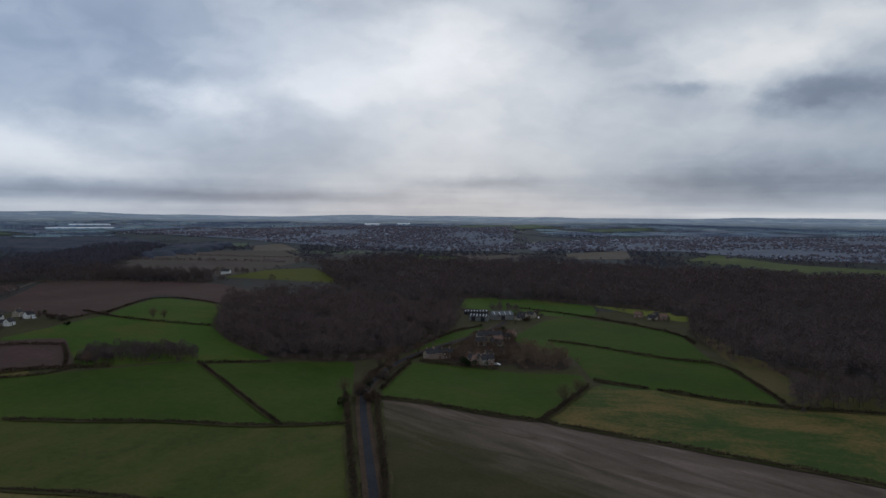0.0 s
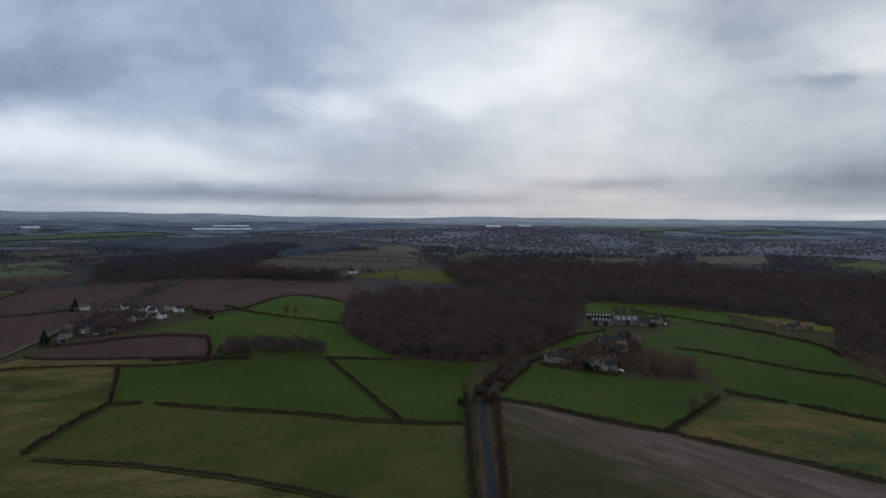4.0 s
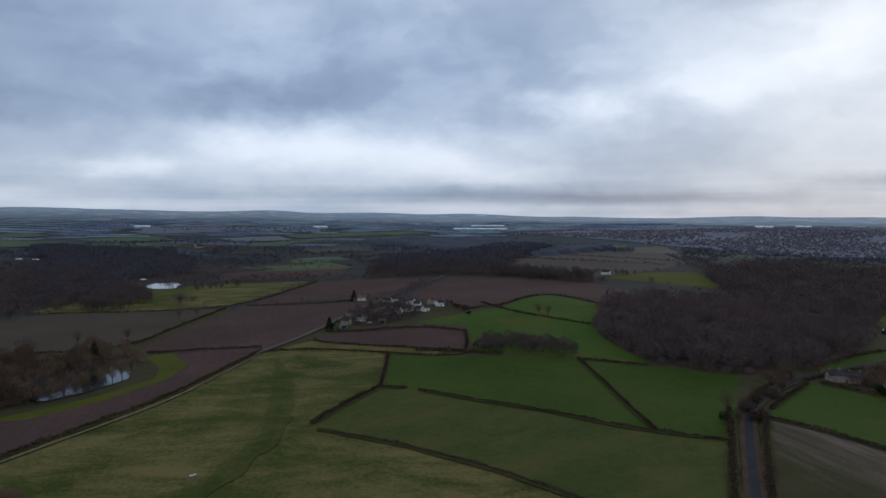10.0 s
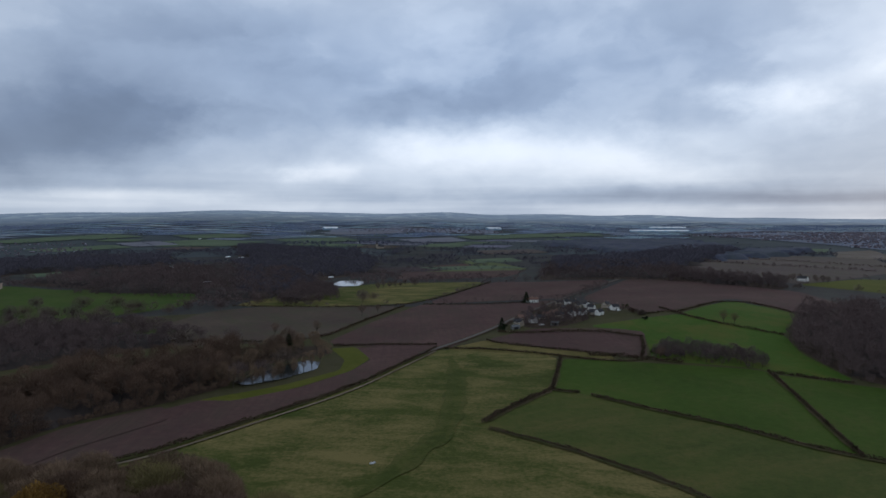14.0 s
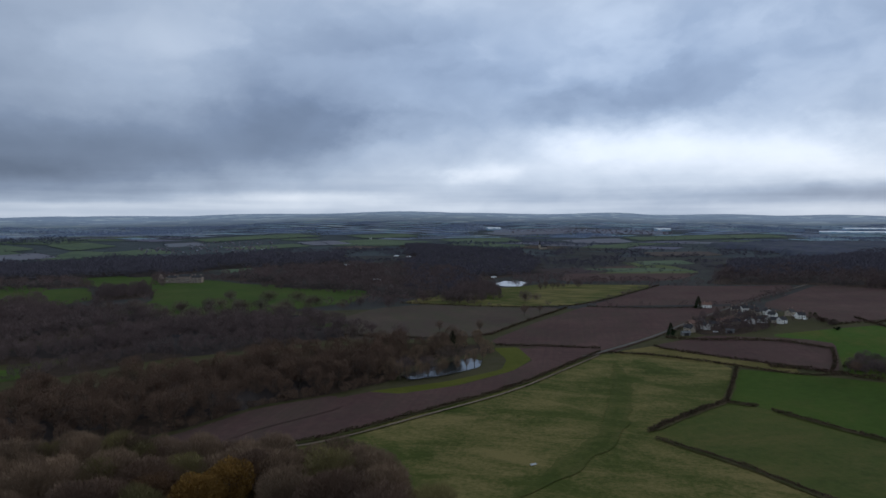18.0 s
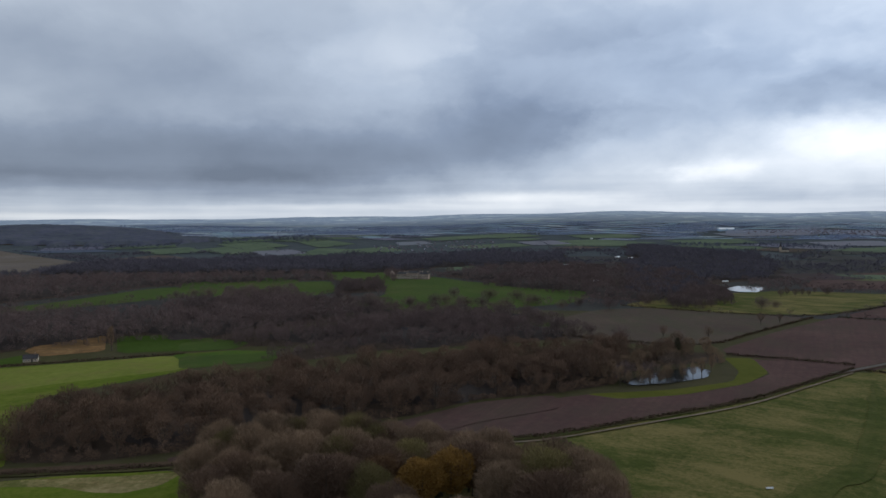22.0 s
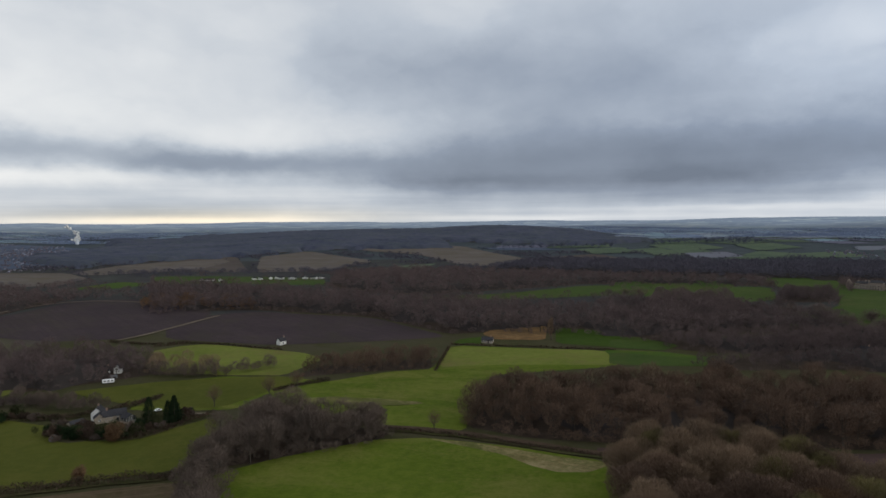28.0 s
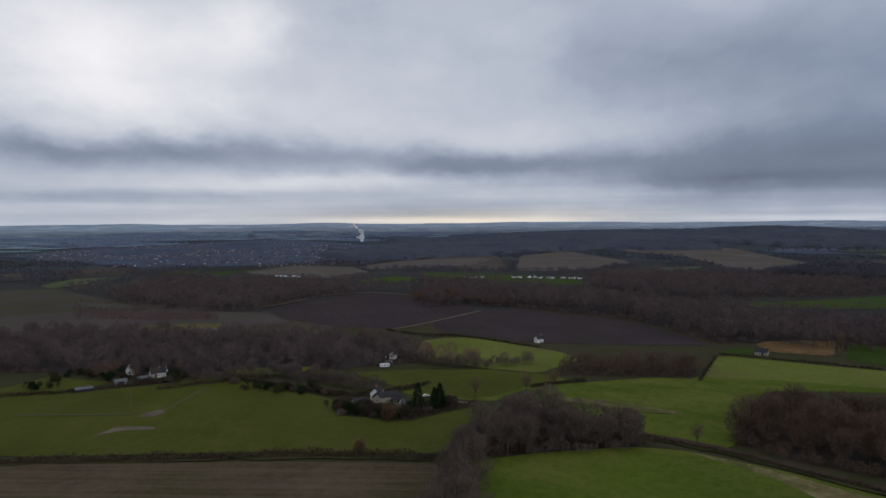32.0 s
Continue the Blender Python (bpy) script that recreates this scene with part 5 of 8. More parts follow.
WOODS.append(("wood", (14.3, 10.4, "far", "brown"), [(174.2, 345.7), (195.6, 353.5), (230.8, 354.5), (264.9, 348.2), (281.3, 370.2), (247.8, 381.1), (203.7, 386)]))
WOODS.append(("thicket", (7, 9, "far", "rust"), [(-4.6, 477.1), (10, 463.7), (37.6, 455.1), (56.2, 468.8), (60.9, 527.2), (53.2, 596.6), (34.8, 590.2), (15.1, 523.3)]))
WOODS.append(("wood", (9, 12, "far", "brown"), [(42.2, 723), (71.9, 750.3), (82.2, 718.6), (65.1, 676.8)]))
WOODS.append(("wood", (11, 14, "far", "brown"), [(-1085.5, 163.4), (-1357, 214), (-1357, 230), (-1041.5, 172.6)]))
WOODS.append(("wood", (9, 11, "far", "brown"), [(-412.2, 513.4), (-418.3, 572.1), (-402.8, 601.1), (-351.4, 543.5), (-349.7, 495.4), (-370.8, 473.7)]))
WOODS.append(("wood", (13, 11, "far", "brown"), [(-811.8, -108.2), (-819.1, -80.8), (-826.6, -5.1), (-788.4, 92.7), (-714.5, 132.5), (-666.3, 63.6), (-654.8, -25.4), (-658.1, -88.3)]))
WOODS.append(("wood", (11, 10, "far", "brown"), [(-648.6, 125.2), (-659.6, 198.3), (-605.8, 225.5), (-546.3, 183.3), (-558.2, 130)]))
WOODS.append(("wood", (11, 12, "far", "brown"), [(-653.7, 48.3), (-716.7, 119), (-708.9, 186.3), (-679.4, 237.5), (-639.6, 273), (-602.9, 257.4), (-604.3, 189.8), (-600.6, 99.9), (-584.4, 47.8)]))
WOODS.append(("wood", (14, 20, "dot", "far"), [(-1125, -1476), (-1778, -1917), (-2476, -2006), (-2879, -1767), (-1846, -1134), (-1421, -1133), (-1178, -1194), (-1025, -1211)]))
WOODS.append(("wood", (14, 20, "dot", "far"), [(-2465, -2226), (-2723, -2038), (-3564, -1803), (-3958, -1423), (-4053, -1171), (-3007, -458), (-2514, -383), (-2394, -862), (-2045, -1229), (-1920, -1735)]))
WOODS.append(("wood", (10, 10, "half", "brown"), [(-624.2, 75.2), (-637.7, 140.6), (-620.2, 188.8), (-575.2, 272.8), (-530.3, 251.7), (-521.2, 158.8), (-520, 71.3), (-495.2, 10.4), (-509.1, -14.4), (-565.2, 40)]))
FIELDS.append(("field", "scrub", [(-276.4, -635.5), (-336.8, -585.0), (-348.8, -605.7), (-322.4, -641.6), (-289.2, -664.8)]))
FIELDS.append(("field", "plough", [(-277.9, -783.1), (-318.8, -689.9), (-363.5, -644.5), (-382.0, -685.8), (-343.3, -742.5), (-298.9, -841.5)]))
FIELDS.append(("field", "dull_plough", [(-306.6, -863.1), (-343.6, -781.8), (-390.3, -702.9), (-403.4, -750.5), (-357.3, -841.3), (-328.2, -923.4)]))
HEDGES.append(("tree_row", (4.5, 3.5, 0.5), [(-273.2, -770.0), (-313.8, -679.0), (-359.3, -632.0)]))
HEDGES.append(("tree_row", (4.5, 3.5, 0.45), [(-300.6, -846.2), (-340.8, -762.3), (-386.4, -693.7)]))
HEDGES.append(("tree_row", (4.5, 3.5, 0.4), [(-328.2, -923.4), (-347.6, -877.7), (-367.9, -822.5)]))
SPOTS["near_trees"] = [(-232, -24.2), (-250.7, -17.8), (-263.8, -5.7), (-269.1, 9.4), (-271.7, 26.7), (-259.3, 39.5), (-242.6, 46.3), (-210.1, -14.9), (-220.1, -1.2), (-226.5, 13.3), (-220.6, 28.6), (-219.2, 45.3), (-221.3, 59), (-223.1, 70.9), (-185.8, 2), (-182.4, 16.6), (-185.1, 34.1), (-187.6, 50.1), (-241.3, -11.1), (-248.4, 2.7), (-248.2, 18.5), (-240.3, 31.1), (-237.3, 56.1), (-254.6, -28.7)]
SPOTS["near_trees"] += [(-273.5, -23.9), (-278.5, -12.8), (-282.8, 3.1), (-279.5, 16.4), (-234.4, 65.9), (-214.8, 76.1), (-197.8, 80.1), (-206.2, 31.6), (-279.6, -8.7), (-278.9, 6), (-268.4, -18.6), (-274.5, 21.1), (-262.9, 33.6), (-238.5, -6.3), (-234.5, 9.5), (-228.7, 20.5), (-279, -3.3), (-283.7, 15.9), (-271, 34.7), (-254.2, 52.2), (-239.2, 67), (-226, 79.4), (-211.7, 90.4), (-190.6, 96.9)]
SPOTS["near_trees"] += [(-172.3, 102.5), (-273.9, -18.9), (-250.2, 1.8), (-249.2, 22.6), (-235.4, 38.9), (-222.2, 54.6), (-207.5, 69), (-192.8, 80.4), (-175.3, 87.2), (-260.1, -24.7), (-266.3, -12.5), (-271.4, 1.6), (-271.7, 16.1), (-269.6, 29.5), (-265, 42.5), (-259.4, 54.9), (-251.6, 66.4), (-242.2, 76.7), (-232.3, 86.1), (-222.1, 94.5), (-244.2, -17.4), (-248.2, -3.7), (-250.2, 10.7), (-249.1, 25.1)]
SPOTS["near_trees"] += [(-245.1, 37.1), (-230.2, 66.8), (-222.5, 76.5), (-212.1, 86.4), (-212.4, 98.3), (-201.9, 99.1)]
SPOTS["gold_trees"] = [(-222.6, 46.7), (-225.6, 56.6)]
SPOTS["hall"] = [(37.6, 547.5)]
SPOTS["shed"] = [(33.7, 694.8), (35.1, 654.8), (57.3, 668.8)]
SPOTS["hamlet_house"] = [(87.8, 679.9), (74.9, 664), (57.2, 567.2), (29.4, 530), (42.7, 531.2), (21.2, 462.2), (28.8, 460.9), (205.9, 672.6), (196.2, 687.1), (-8.5, 481.4), (2.9, 488.8), (22.7, 467.5), (32.1, 475.6), (52, 558.1), (43.4, 539.2), (78.9, 674.8), (88.6, 684.8), (216.1, 673), (211.9, 681.1)]
SPOTS["terrace"] = [(-2.9, 478.9), (26.6, 462.5)]
SPOTS["villa"] = [(-315.2, 1002)]
SPOTS["mansion"] = [(-1084, 210)]
SPOTS["van"] = [(-320.7, -348.6)]
SPOTS["white_house"] = [(-469.8, -323.9)]
SPOTS["house_far"] = [(-539, -171.2)]
SPOTS["spire"] = [(-1564, 1288)]
SPOTS["warehouse"] = [(-1576, 3000)]
SPOTS["steam"] = [(-1864, -2158)]
SPOTS["tree"] = [(-301.4, -153.2), (-304, -124.2), (-237.9, 584.9), (-225.8, 433.1), (-301.2, -250.8), (-328.3, -235.5), (-347.5, -230.1), (-541.5, 425.4), (-544.7, 449.1), (-489.6, 336.3), (-506.8, 307.2), (-246.1, 583.1), (-45.2, 371.9), (-40.9, 441), (-31.8, 467.2), (-32.4, 425.9), (-41, 390.5), (-17.1, 487.3), (74.1, 376), (64.4, 356.3), (-187.5, -468.4), (-196, -472.5), (-210, -472.1), (-215.4, -445)]
SPOTS["tree"] += [(-178.9, -455.3), (-187.9, -437.8), (-194.6, -423.5), (-213.5, -426.6), (-173.6, -457.9), (-51.8, 368.2), (-33.8, 453.1)]
SPOTS["round_tree"] = [(-405.1, 254.7), (-379, 204.8), (-380.1, 221.9)]
SPOTS["cottage_mid"] = [(-587.8, 106.4), (-636.9, 225.4)]
SPOTS["poplar"] = [(-567.1, -124.6)]
SPOTS["parktree"] = [(-763.2, 103.5), (-724.4, 120.3), (-708.2, 144.2), (-701.4, 79), (-681.7, 61), (-729.1, 164.7), (-772.1, 185.8), (-733.1, 203.4), (-691.8, 227), (-712.4, 7.6), (-672.7, -19.8), (-1084.7, 77.9), (-729.9, 101.9), (-693.6, 173.3), (-717.1, 215.7), (-669.6, 219), (-656, 244.2), (-697.7, 299.4), (-710.5, 325.8), (-775, 10.3), (-812.3, 43.7), (-834.9, 80.2), (-764.2, 141.9), (-763.9, 172.2)]
SPOTS["parktree"] += [(-736.7, 196.4), (-600.7, 234.7), (-564.1, 236.5), (-530.8, 238), (-541.3, 258.9), (-500.1, 265), (-727.1, 244.3), (-737.9, 274.8), (-673.5, 342.9), (-784.1, 432.3), (-698.2, 400), (-896.3, -122), (-918.2, -105.8), (-900.3, -85.2), (-939.3, -35.2), (-921.7, -4.9), (-966.4, 18), (-829.9, 67.7), (-782.4, 76), (-818.7, 104.7), (-759, 143.2), (-821, 209.6), (-802.1, 251.4), (-782.7, 278.9)]
SPOTS["parktree"] += [(-741.8, 285.3)]
SPOTS["pond_a"] = [(-826.9, 592.5), (-856.3, 634.6), (-839.9, 659.5), (-806.5, 640.5), (-777.1, 605.2), (-790, 585.5)]
SPOTS["pond_b"] = [(-381.1, 201.1), (-394.4, 230.3), (-405.5, 269.1), (-392.6, 272.6), (-376.1, 258.9), (-368.1, 227.3), (-369.4, 203.6)]
SPOTS["trough"] = [(-214.8, 174.3)]
SPOTS["road_south"] = [(-13.4, 153.7), (-20, 213.2), (-24.4, 244.4), (-32, 293.3), (-41.4, 355.2), (-43.9, 387.8), (-37, 438.1), (-24.6, 477), (-1.1, 522.2), (21.8, 558.2), (43.2, 601.9), (61.2, 651.9)]
SPOTS["town_a"] = [(-1314, 2789), (350, 3479), (184, 1805), (-124, 1770), (-445, 2022)]
SPOTS["town_b"] = [(256, 2138), (885, 2733), (1723, 2687), (1665, 2350), (978, 1377), (753, 1492), (599, 1758), (230, 1799)]
SPOTS["town_c"] = [(-2060, 278), (-2375, 724), (-1912, 597), (-1755, 290)]
SPOTS["town_d"] = [(-590, -2227), (-970, -2497), (-1711, -2494), (-1704, -1622), (-1278, -1218), (-881, -1329), (-676, -1526)]
SPOTS["town_e"] = [(-2771, 1990), (-2196, 2538), (-2011, 2323), (-2577, 1850)]
SPOTS["depot"] = [(-318, 3106), (-212, 3734)]
SPOTS["mud_line"] = [(-112.7, -405.9), (-134.2, -382.3), (-145.1, -370.4), (-156.7, -359.3)]
SPOTS["field_track"] = [(-236.5, -426.3), (-236.9, -401.6), (-239.4, -366.2), (-246.6, -344.9), (-254.8, -324.8)]
SPOTS["plough_track"] = [(-431.9, -458.9), (-450.7, -455.6), (-505.4, -461.2), (-561.1, -467.3), (-573.4, -466.5)]
SPOTS["plough_edge"] = [(-452.3, -682.1), (-491, -694.5), (-551.6, -711.8), (-594.2, -698.2), (-610, -660.3), (-612.5, -609.3)]
SPOTS["road_west"] = [(-362.4, 338.4), (-372, 383), (-387.7, 440.6), (-414.6, 512.1), (-444.8, 608.3), (-491.6, 746.5), (-530.3, 897.1)]
SPOTS["village_house"] = [(-427.8, 600.5), (-425.7, 611.2), (-421.5, 618), (-400.5, 567.1), (-390.6, 539.8), (-400.2, 593), (-396, 603.6), (-363.3, 567), (-377.4, 610.4), (-397.4, 499.2), (-400.8, 512.1), (-384.3, 499.4), (-388.3, 515), (-384.4, 478.8), (-388.9, 525.7), (-378.2, 531), (-374.5, 547.3)]
SPOTS["village_row"] = [(-477, 609.3), (-469.3, 607.6), (-461.6, 605.9)]
SPOTS["village_white"] = [(-371.7, 559.7), (-380.2, 587.9), (-356.9, 565.9), (-360.5, 599.3)]
SPOTS["village_shed"] = [(-360.4, 499.1), (-376.3, 464)]
SPOTS["village_tree"] = [(-411.8, 553.7), (-418.3, 572.1), (-380.5, 544.5), (-366.3, 529.7), (-355.5, 521.4), (-361.1, 539.1), (-359.8, 506), (-371.6, 499.6), (-420.7, 557.9), (-361, 553.3), (-358, 584.3), (-356.4, 609.1), (-347.8, 599.9), (-447.7, 633.9), (-443, 647.2), (-412.2, 631.7), (-381.4, 487.3), (-389.1, 472.6), (10.2, 472.6), (12.6, 501.7), (6.9, 510), (29.7, 497.2), (37.4, 499.6), (42.3, 491.5)]
SPOTS["village_tree"] += [(50.9, 524.1), (70.3, 678.6), (96.6, 670.7), (13.4, 456.2), (29, 521.4), (68.4, 636.1), (53.9, 662.6), (201.6, 654.5), (215.8, 658.1), (-417.6, 542.6), (-402.6, 534), (-376, 510.9), (-381.6, 529.3), (-363.9, 517.1), (-424.2, 592.4), (-400.9, 579.6), (-385.6, 573.4), (-408.3, 618), (-418.6, 525.8), (-398.1, 491.7), (-390.9, 471.6), (-349, 544.6), (-380.4, 559.8), (-444.8, 608.3)]
SPOTS["village_tree"] += [(-439.4, 585.7), (-171.1, -492.7), (-183.9, -488.1), (-199.5, -480.4), (-207.6, -468), (-217.3, -459.2), (-219, -446.4), (-207.8, -481.7), (-187.4, -478.5), (-208.3, -448.5)]
SPOTS["conifer"] = [(-383.2, 453.2), (-473.1, 600.3), (-271.6, -255.2), (-265.9, -262.8), (-276.3, -256.6), (-272.2, -250.7), (-426, 269.6)]
SPOTS["village_dark"] = [(-349.6, 595.3), (-339.7, 591.4), (-332.8, 590.3)]
SPOTS["lake_c"] = [(-731, -1092), (-748, -1056), (-750, -980), (-734, -961), (-718, -1014), (-710, -1061)]
SPOTS["cottage"] = [(-198.8, -468.5), (-202.3, -439.8), (-206.4, -439), (-178.7, -436.6), (-192.2, -434.1)]
SPOTS["long_shed"] = [(-156.4, -434.7)]
SPOTS["farm"] = [(-260.2, -290.1), (-262, -281.6), (-261.8, -272.1), (-244.7, -287.3), (-251.5, -256.4)]
SPOTS["white_car"] = [(-282.5, -272.7)]
SPOTS["orange_bush"] = [(-236.3, -254.1), (-194.4, -227.7)]
SPOTS["dark_bush"] = [(-235.4, -292.3), (-235.1, -281.9), (-235.4, -269.1), (-226.6, -279.3), (-257.7, -258.8), (-262.5, -256.1), (-275.7, -249.8), (-282.8, -252), (-234.6, -275.5), (-245.7, -253.7), (-244.4, -291.6), (8.5, 481.1), (16.8, 453.9), (27.6, 460.4), (37.2, 471.9), (36.5, 515.4), (52, 583), (15.3, 529.9), (80.1, 655.6), (95.2, 697.5), (-385.1, 458.5), (-357.9, 617.2), (-337.1, 592.4), (-322.8, 583.5)]
SPOTS["dark_bush"] += [(-307.5, 563.4), (-237.8, 451.5), (-231, 451.7), (-229.4, 461.8), (-222.1, 458), (-230.8, -344.3), (-237.6, -345.9), (-239, -339.7), (-238.8, -331.4), (-248.1, -336.1), (-247, -326.7), (-247.4, -319.6), (-230.7, -355.3), (-230.6, -366.7), (-222.8, -366), (-226.4, -384), (-177.7, -452.1), (-188.1, -449.7), (-186.7, -427.6), (-201.1, -419.2), (-209.9, -426.5), (-206.8, -457.1), (-186.2, -465.1), (-44.4, 377.9)]
SPOTS["dark_bush"] += [(-43.3, 390.4), (-42.1, 403.8), (-39.7, 421), (-36.4, 415.3), (-33.6, 441.5), (-49.9, 355), (-36.7, 364.2), (-31.8, 467.2), (-164.9, -484.8), (-172.3, -486.1), (-174.6, -473.1), (-182.2, -474.3), (-186.9, -463.5), (-155.3, -476.5), (-193.6, -440.8), (-192.9, -427.3), (-208.6, -433), (-206.1, -418.9), (-215.8, -424.5), (-216.3, -414.2), (-137.7, -461.3), (-146.5, -459.5)]
SPOTS["dark_bush"] += [(-231.2, -287.6), (-241.9, -295.6), (-233.1, -278.3), (-235.3, -268.5), (-240.5, -269.2), (-248.0, -255.4), (-242.1, -254.2), (-274.3, -252.7), (-280.1, -253.8), (-271.1, -347.8), (-282.9, -252.2)]
SPOTS["dark_bush"] += [(-234.2, -294.2), (-231.2, -285.0), (-237.1, -286.6), (-231.2, -273.4), (-237.0, -276.2), (-244.5, -280.3), (-233.6, -263.3), (-237.5, -262.5), (-243.0, -265.6), (-255.9, -251.8), (-259.0, -248.6), (-266.1, -248.4)]
SPOTS["thorn_tree"] = [(-264.3, -358.0), (-274.3, -364.3), (-265.9, -345.5), (-275.9, -351.7), (-269.2, -336.6), (-277.4, -340.3), (-270.6, -325.2), (-279.1, -328.4), (-273.6, -316.0), (-270.2, -374.7), (-273.5, -387.1), (-259.1, -374.0), (-351.2, -316.8), (-357.6, -314.1), (-358.7, -306.8), (-360.1, -298.9), (-362.1, -291.7)]
SPOTS["yard_track"] = [(-283.4, -257.6), (-286.0, -248.6), (-289.0, -239.0)]
SPOTS["grove_cottage"] = [(-345.7, -366.7), (-336.8, -369.6)]
SPOTS["garden_shed"] = [(-328.8, -368.7), (-331.8, -356.4), (-227.4, -281.7), (-235.9, -290.2)]
SPOTS["parktree"] += [(-682.1, 421.9), (-663.0, 418.4), (-658.3, 425.8), (-657.9, 435.5), (-657.3, 445.4), (-657.0, 456.4), (-730.1, 413.4), (-708.1, 411.5), (-637.1, 519.4), (-631.1, 496.5), (-719.2, 661.2)]
SPOTS["shelter_tree"] = [(-732.7, 615.6), (-719.8, 613.8), (-723.9, 627.5), (-721.7, 636.1), (-739.0, 660.2), (-716.4, 593.0), (-329.2, 1004), (-335.2, 1008), (-299.2, 1006), (-293.2, 1011), (-305.2, 1016), (-323.2, 1016), (-285.2, 1004)]
SPOTS["pond_fir"] = [(-432.9, 273.3)]
SPOTS["pond_tree"] = [(-373.1, 197.8), (-369.8, 201.2), (-369.8, 208.2), (-368.6, 214.5), (-366.3, 220.1), (-368.7, 228.6), (-372.4, 238), (-374.8, 247.5), (-378.7, 256.6), (-389.5, 269.9), (-413.8, 226.9), (-419.1, 251.6), (-421.7, 273.3), (-370.4, 212), (-368.1, 224.7)]
SPOTS["wood_track"] = [(-297.9, -152.8), (-302.7, -132.6), (-304.2, -110.9), (-299.1, -71.9), (-295.4, -33.2), (-296, -13.6)]
SPOTS["pole"] = [(-160.3, -378.4)]
SPOTS["estate"] = [(-1295, 565), (-1258, 585), (-1481, 775), (-1444, 789), (-986.7, 481.4), (-924, 664), (-2407, 1150), (-1823, 1426)]
SPOTS["hedge_lane"] = [(-293, 82.4), (-286.5, 100.9), (-288, 123.2), (-299.7, 175), (-312.7, 238.1), (-337.5, 296.9), (-360.8, 353.2)]
SPOTS["russet_trees"] = [(-231.4, 34.1), (-227.6, 65.1)]
SPOTS["trail"] = [(-341.3, 347.4), (-303.9, 316.6), (-273.2, 285.3), (-251.1, 259.8), (-234.7, 239), (-224.3, 224.2), (-216.3, 209.5), (-213.1, 199.2), (-208.9, 189), (-204.3, 179.2), (-199, 166.3)]
SPOTS["white_cottage"] = [(-195.7, -460.8)]
SPOTS["mud_line_b"] = [(-165.4, -353.9), (-183.5, -368), (-199.3, -378.7), (-213.7, -389.7)]

# ---- the ground: one sheet out to the horizon ----
def make_ground():
    rings = [0.0] + [8 * 1.062 ** k for k in range(80)] + [1000 * 1.026 ** k for k in range(63)]
    rings = sorted(r for r in rings if r < 4900) + [4930]
    steps = 480
    a = np.arange(steps) * 2 * math.pi / steps
    verts = [(0, 0, float(land(0.0, 0.0)))]
    for r in rings[1:]:
        x, y = -r * np.sin(a), r * np.cos(a)
        verts += list(zip(x, y, land(x, y)))
    faces = [(0, 1 + j, 1 + (j + 1) % steps) for j in range(steps)]
    for i in range(len(rings) - 2):
        b = 1 + i * steps
        faces += [(b + j, b + steps + j, b + steps + (j + 1) % steps, b + (j + 1) % steps) for j in range(steps)]
    ob = mesh_object("ground", verts, faces, ["countryside"])
    for f in ob.data.polygons:
        f.use_smooth = True
    return tagged(ob, "rolling winter farmland of fields and woods", "ground", kind="structure")


make_ground()

# rough grass between the near fields
ring = [(-750 * math.sin(a / 24 * 6.2832), 750 * math.cos(a / 24 * 6.2832)) for a in range(24)]
wide = [(-1700 * math.sin(a / 36 * 6.2832), 1700 * math.cos(a / 36 * 6.2832)) for a in range(36)]
tagged(drape("grass", wide, "rough_land", 0.0, 90), "dull winter grass and fallow land", "grass", kind="structure")
tagged(drape("grass", ring, "headland", 0.05, 60), "rough brownish grass between fields", "grass", kind="structure")

LOOKS = {
    "mud_path": "pale trodden mud in a pasture",
    "green": "short dark green winter grass field", "bright": "fresh green grass field on a slope", "olive": "olive green grazed grass field",
    "lawn": "bright green grass field with worn patches", "pasture": "green grazing pasture with muddy marks", "park": "green parkland grass among trees",
    "meadow": "yellowish green meadow", "rough_pasture": "rough tussocky pasture with straw patches", "rough_green": "green field with brown dead grass patches",
    "scrub_green": "scrubby rough grass beside a stream", "scrub": "rough straw-coloured grass margin", "scrub_orange": "patch of orange-brown scrub",
    "straw": "strip of dry pale dead grass", "plough": "bare reddish brown ploughed field", "plough_green": "brown field with a thin green crop",
    "dull_plough": "dull brown winter field on a hill", "dark_plough": "dark freshly ploughed field on a hill", "tan": "pale tan stubble field",
    "stubble_slope": "brown arable field with pale streaks and sparse crop", "far_green": "distant green field", "far_meadow": "distant yellowish green meadow", "far_tan": "distant pale stubble field", "stubble_green": "muddy arable field with sparse green crop", "moor": "brown heath and rough fields", "lane": "darker trodden strip in the grass",
}
for i, (name, material, outline) in enumerate(FIELDS):
    outline = rounded(outline) if len(outline) > 2 else outline
    ob = drape(name if name in ("field", "strip", "track") else "field", outline, material, 0.08 + 0.004 * i)
    tagged(ob, LOOKS[material], "field", kind="structure")
for name, spec, outline in WOODS:
    ob = drape("woodland_floor", rounded(outline), "litter", 0.07)
    tagged(ob, "brown leaf litter under bare trees", "woodland floor", kind="structure")


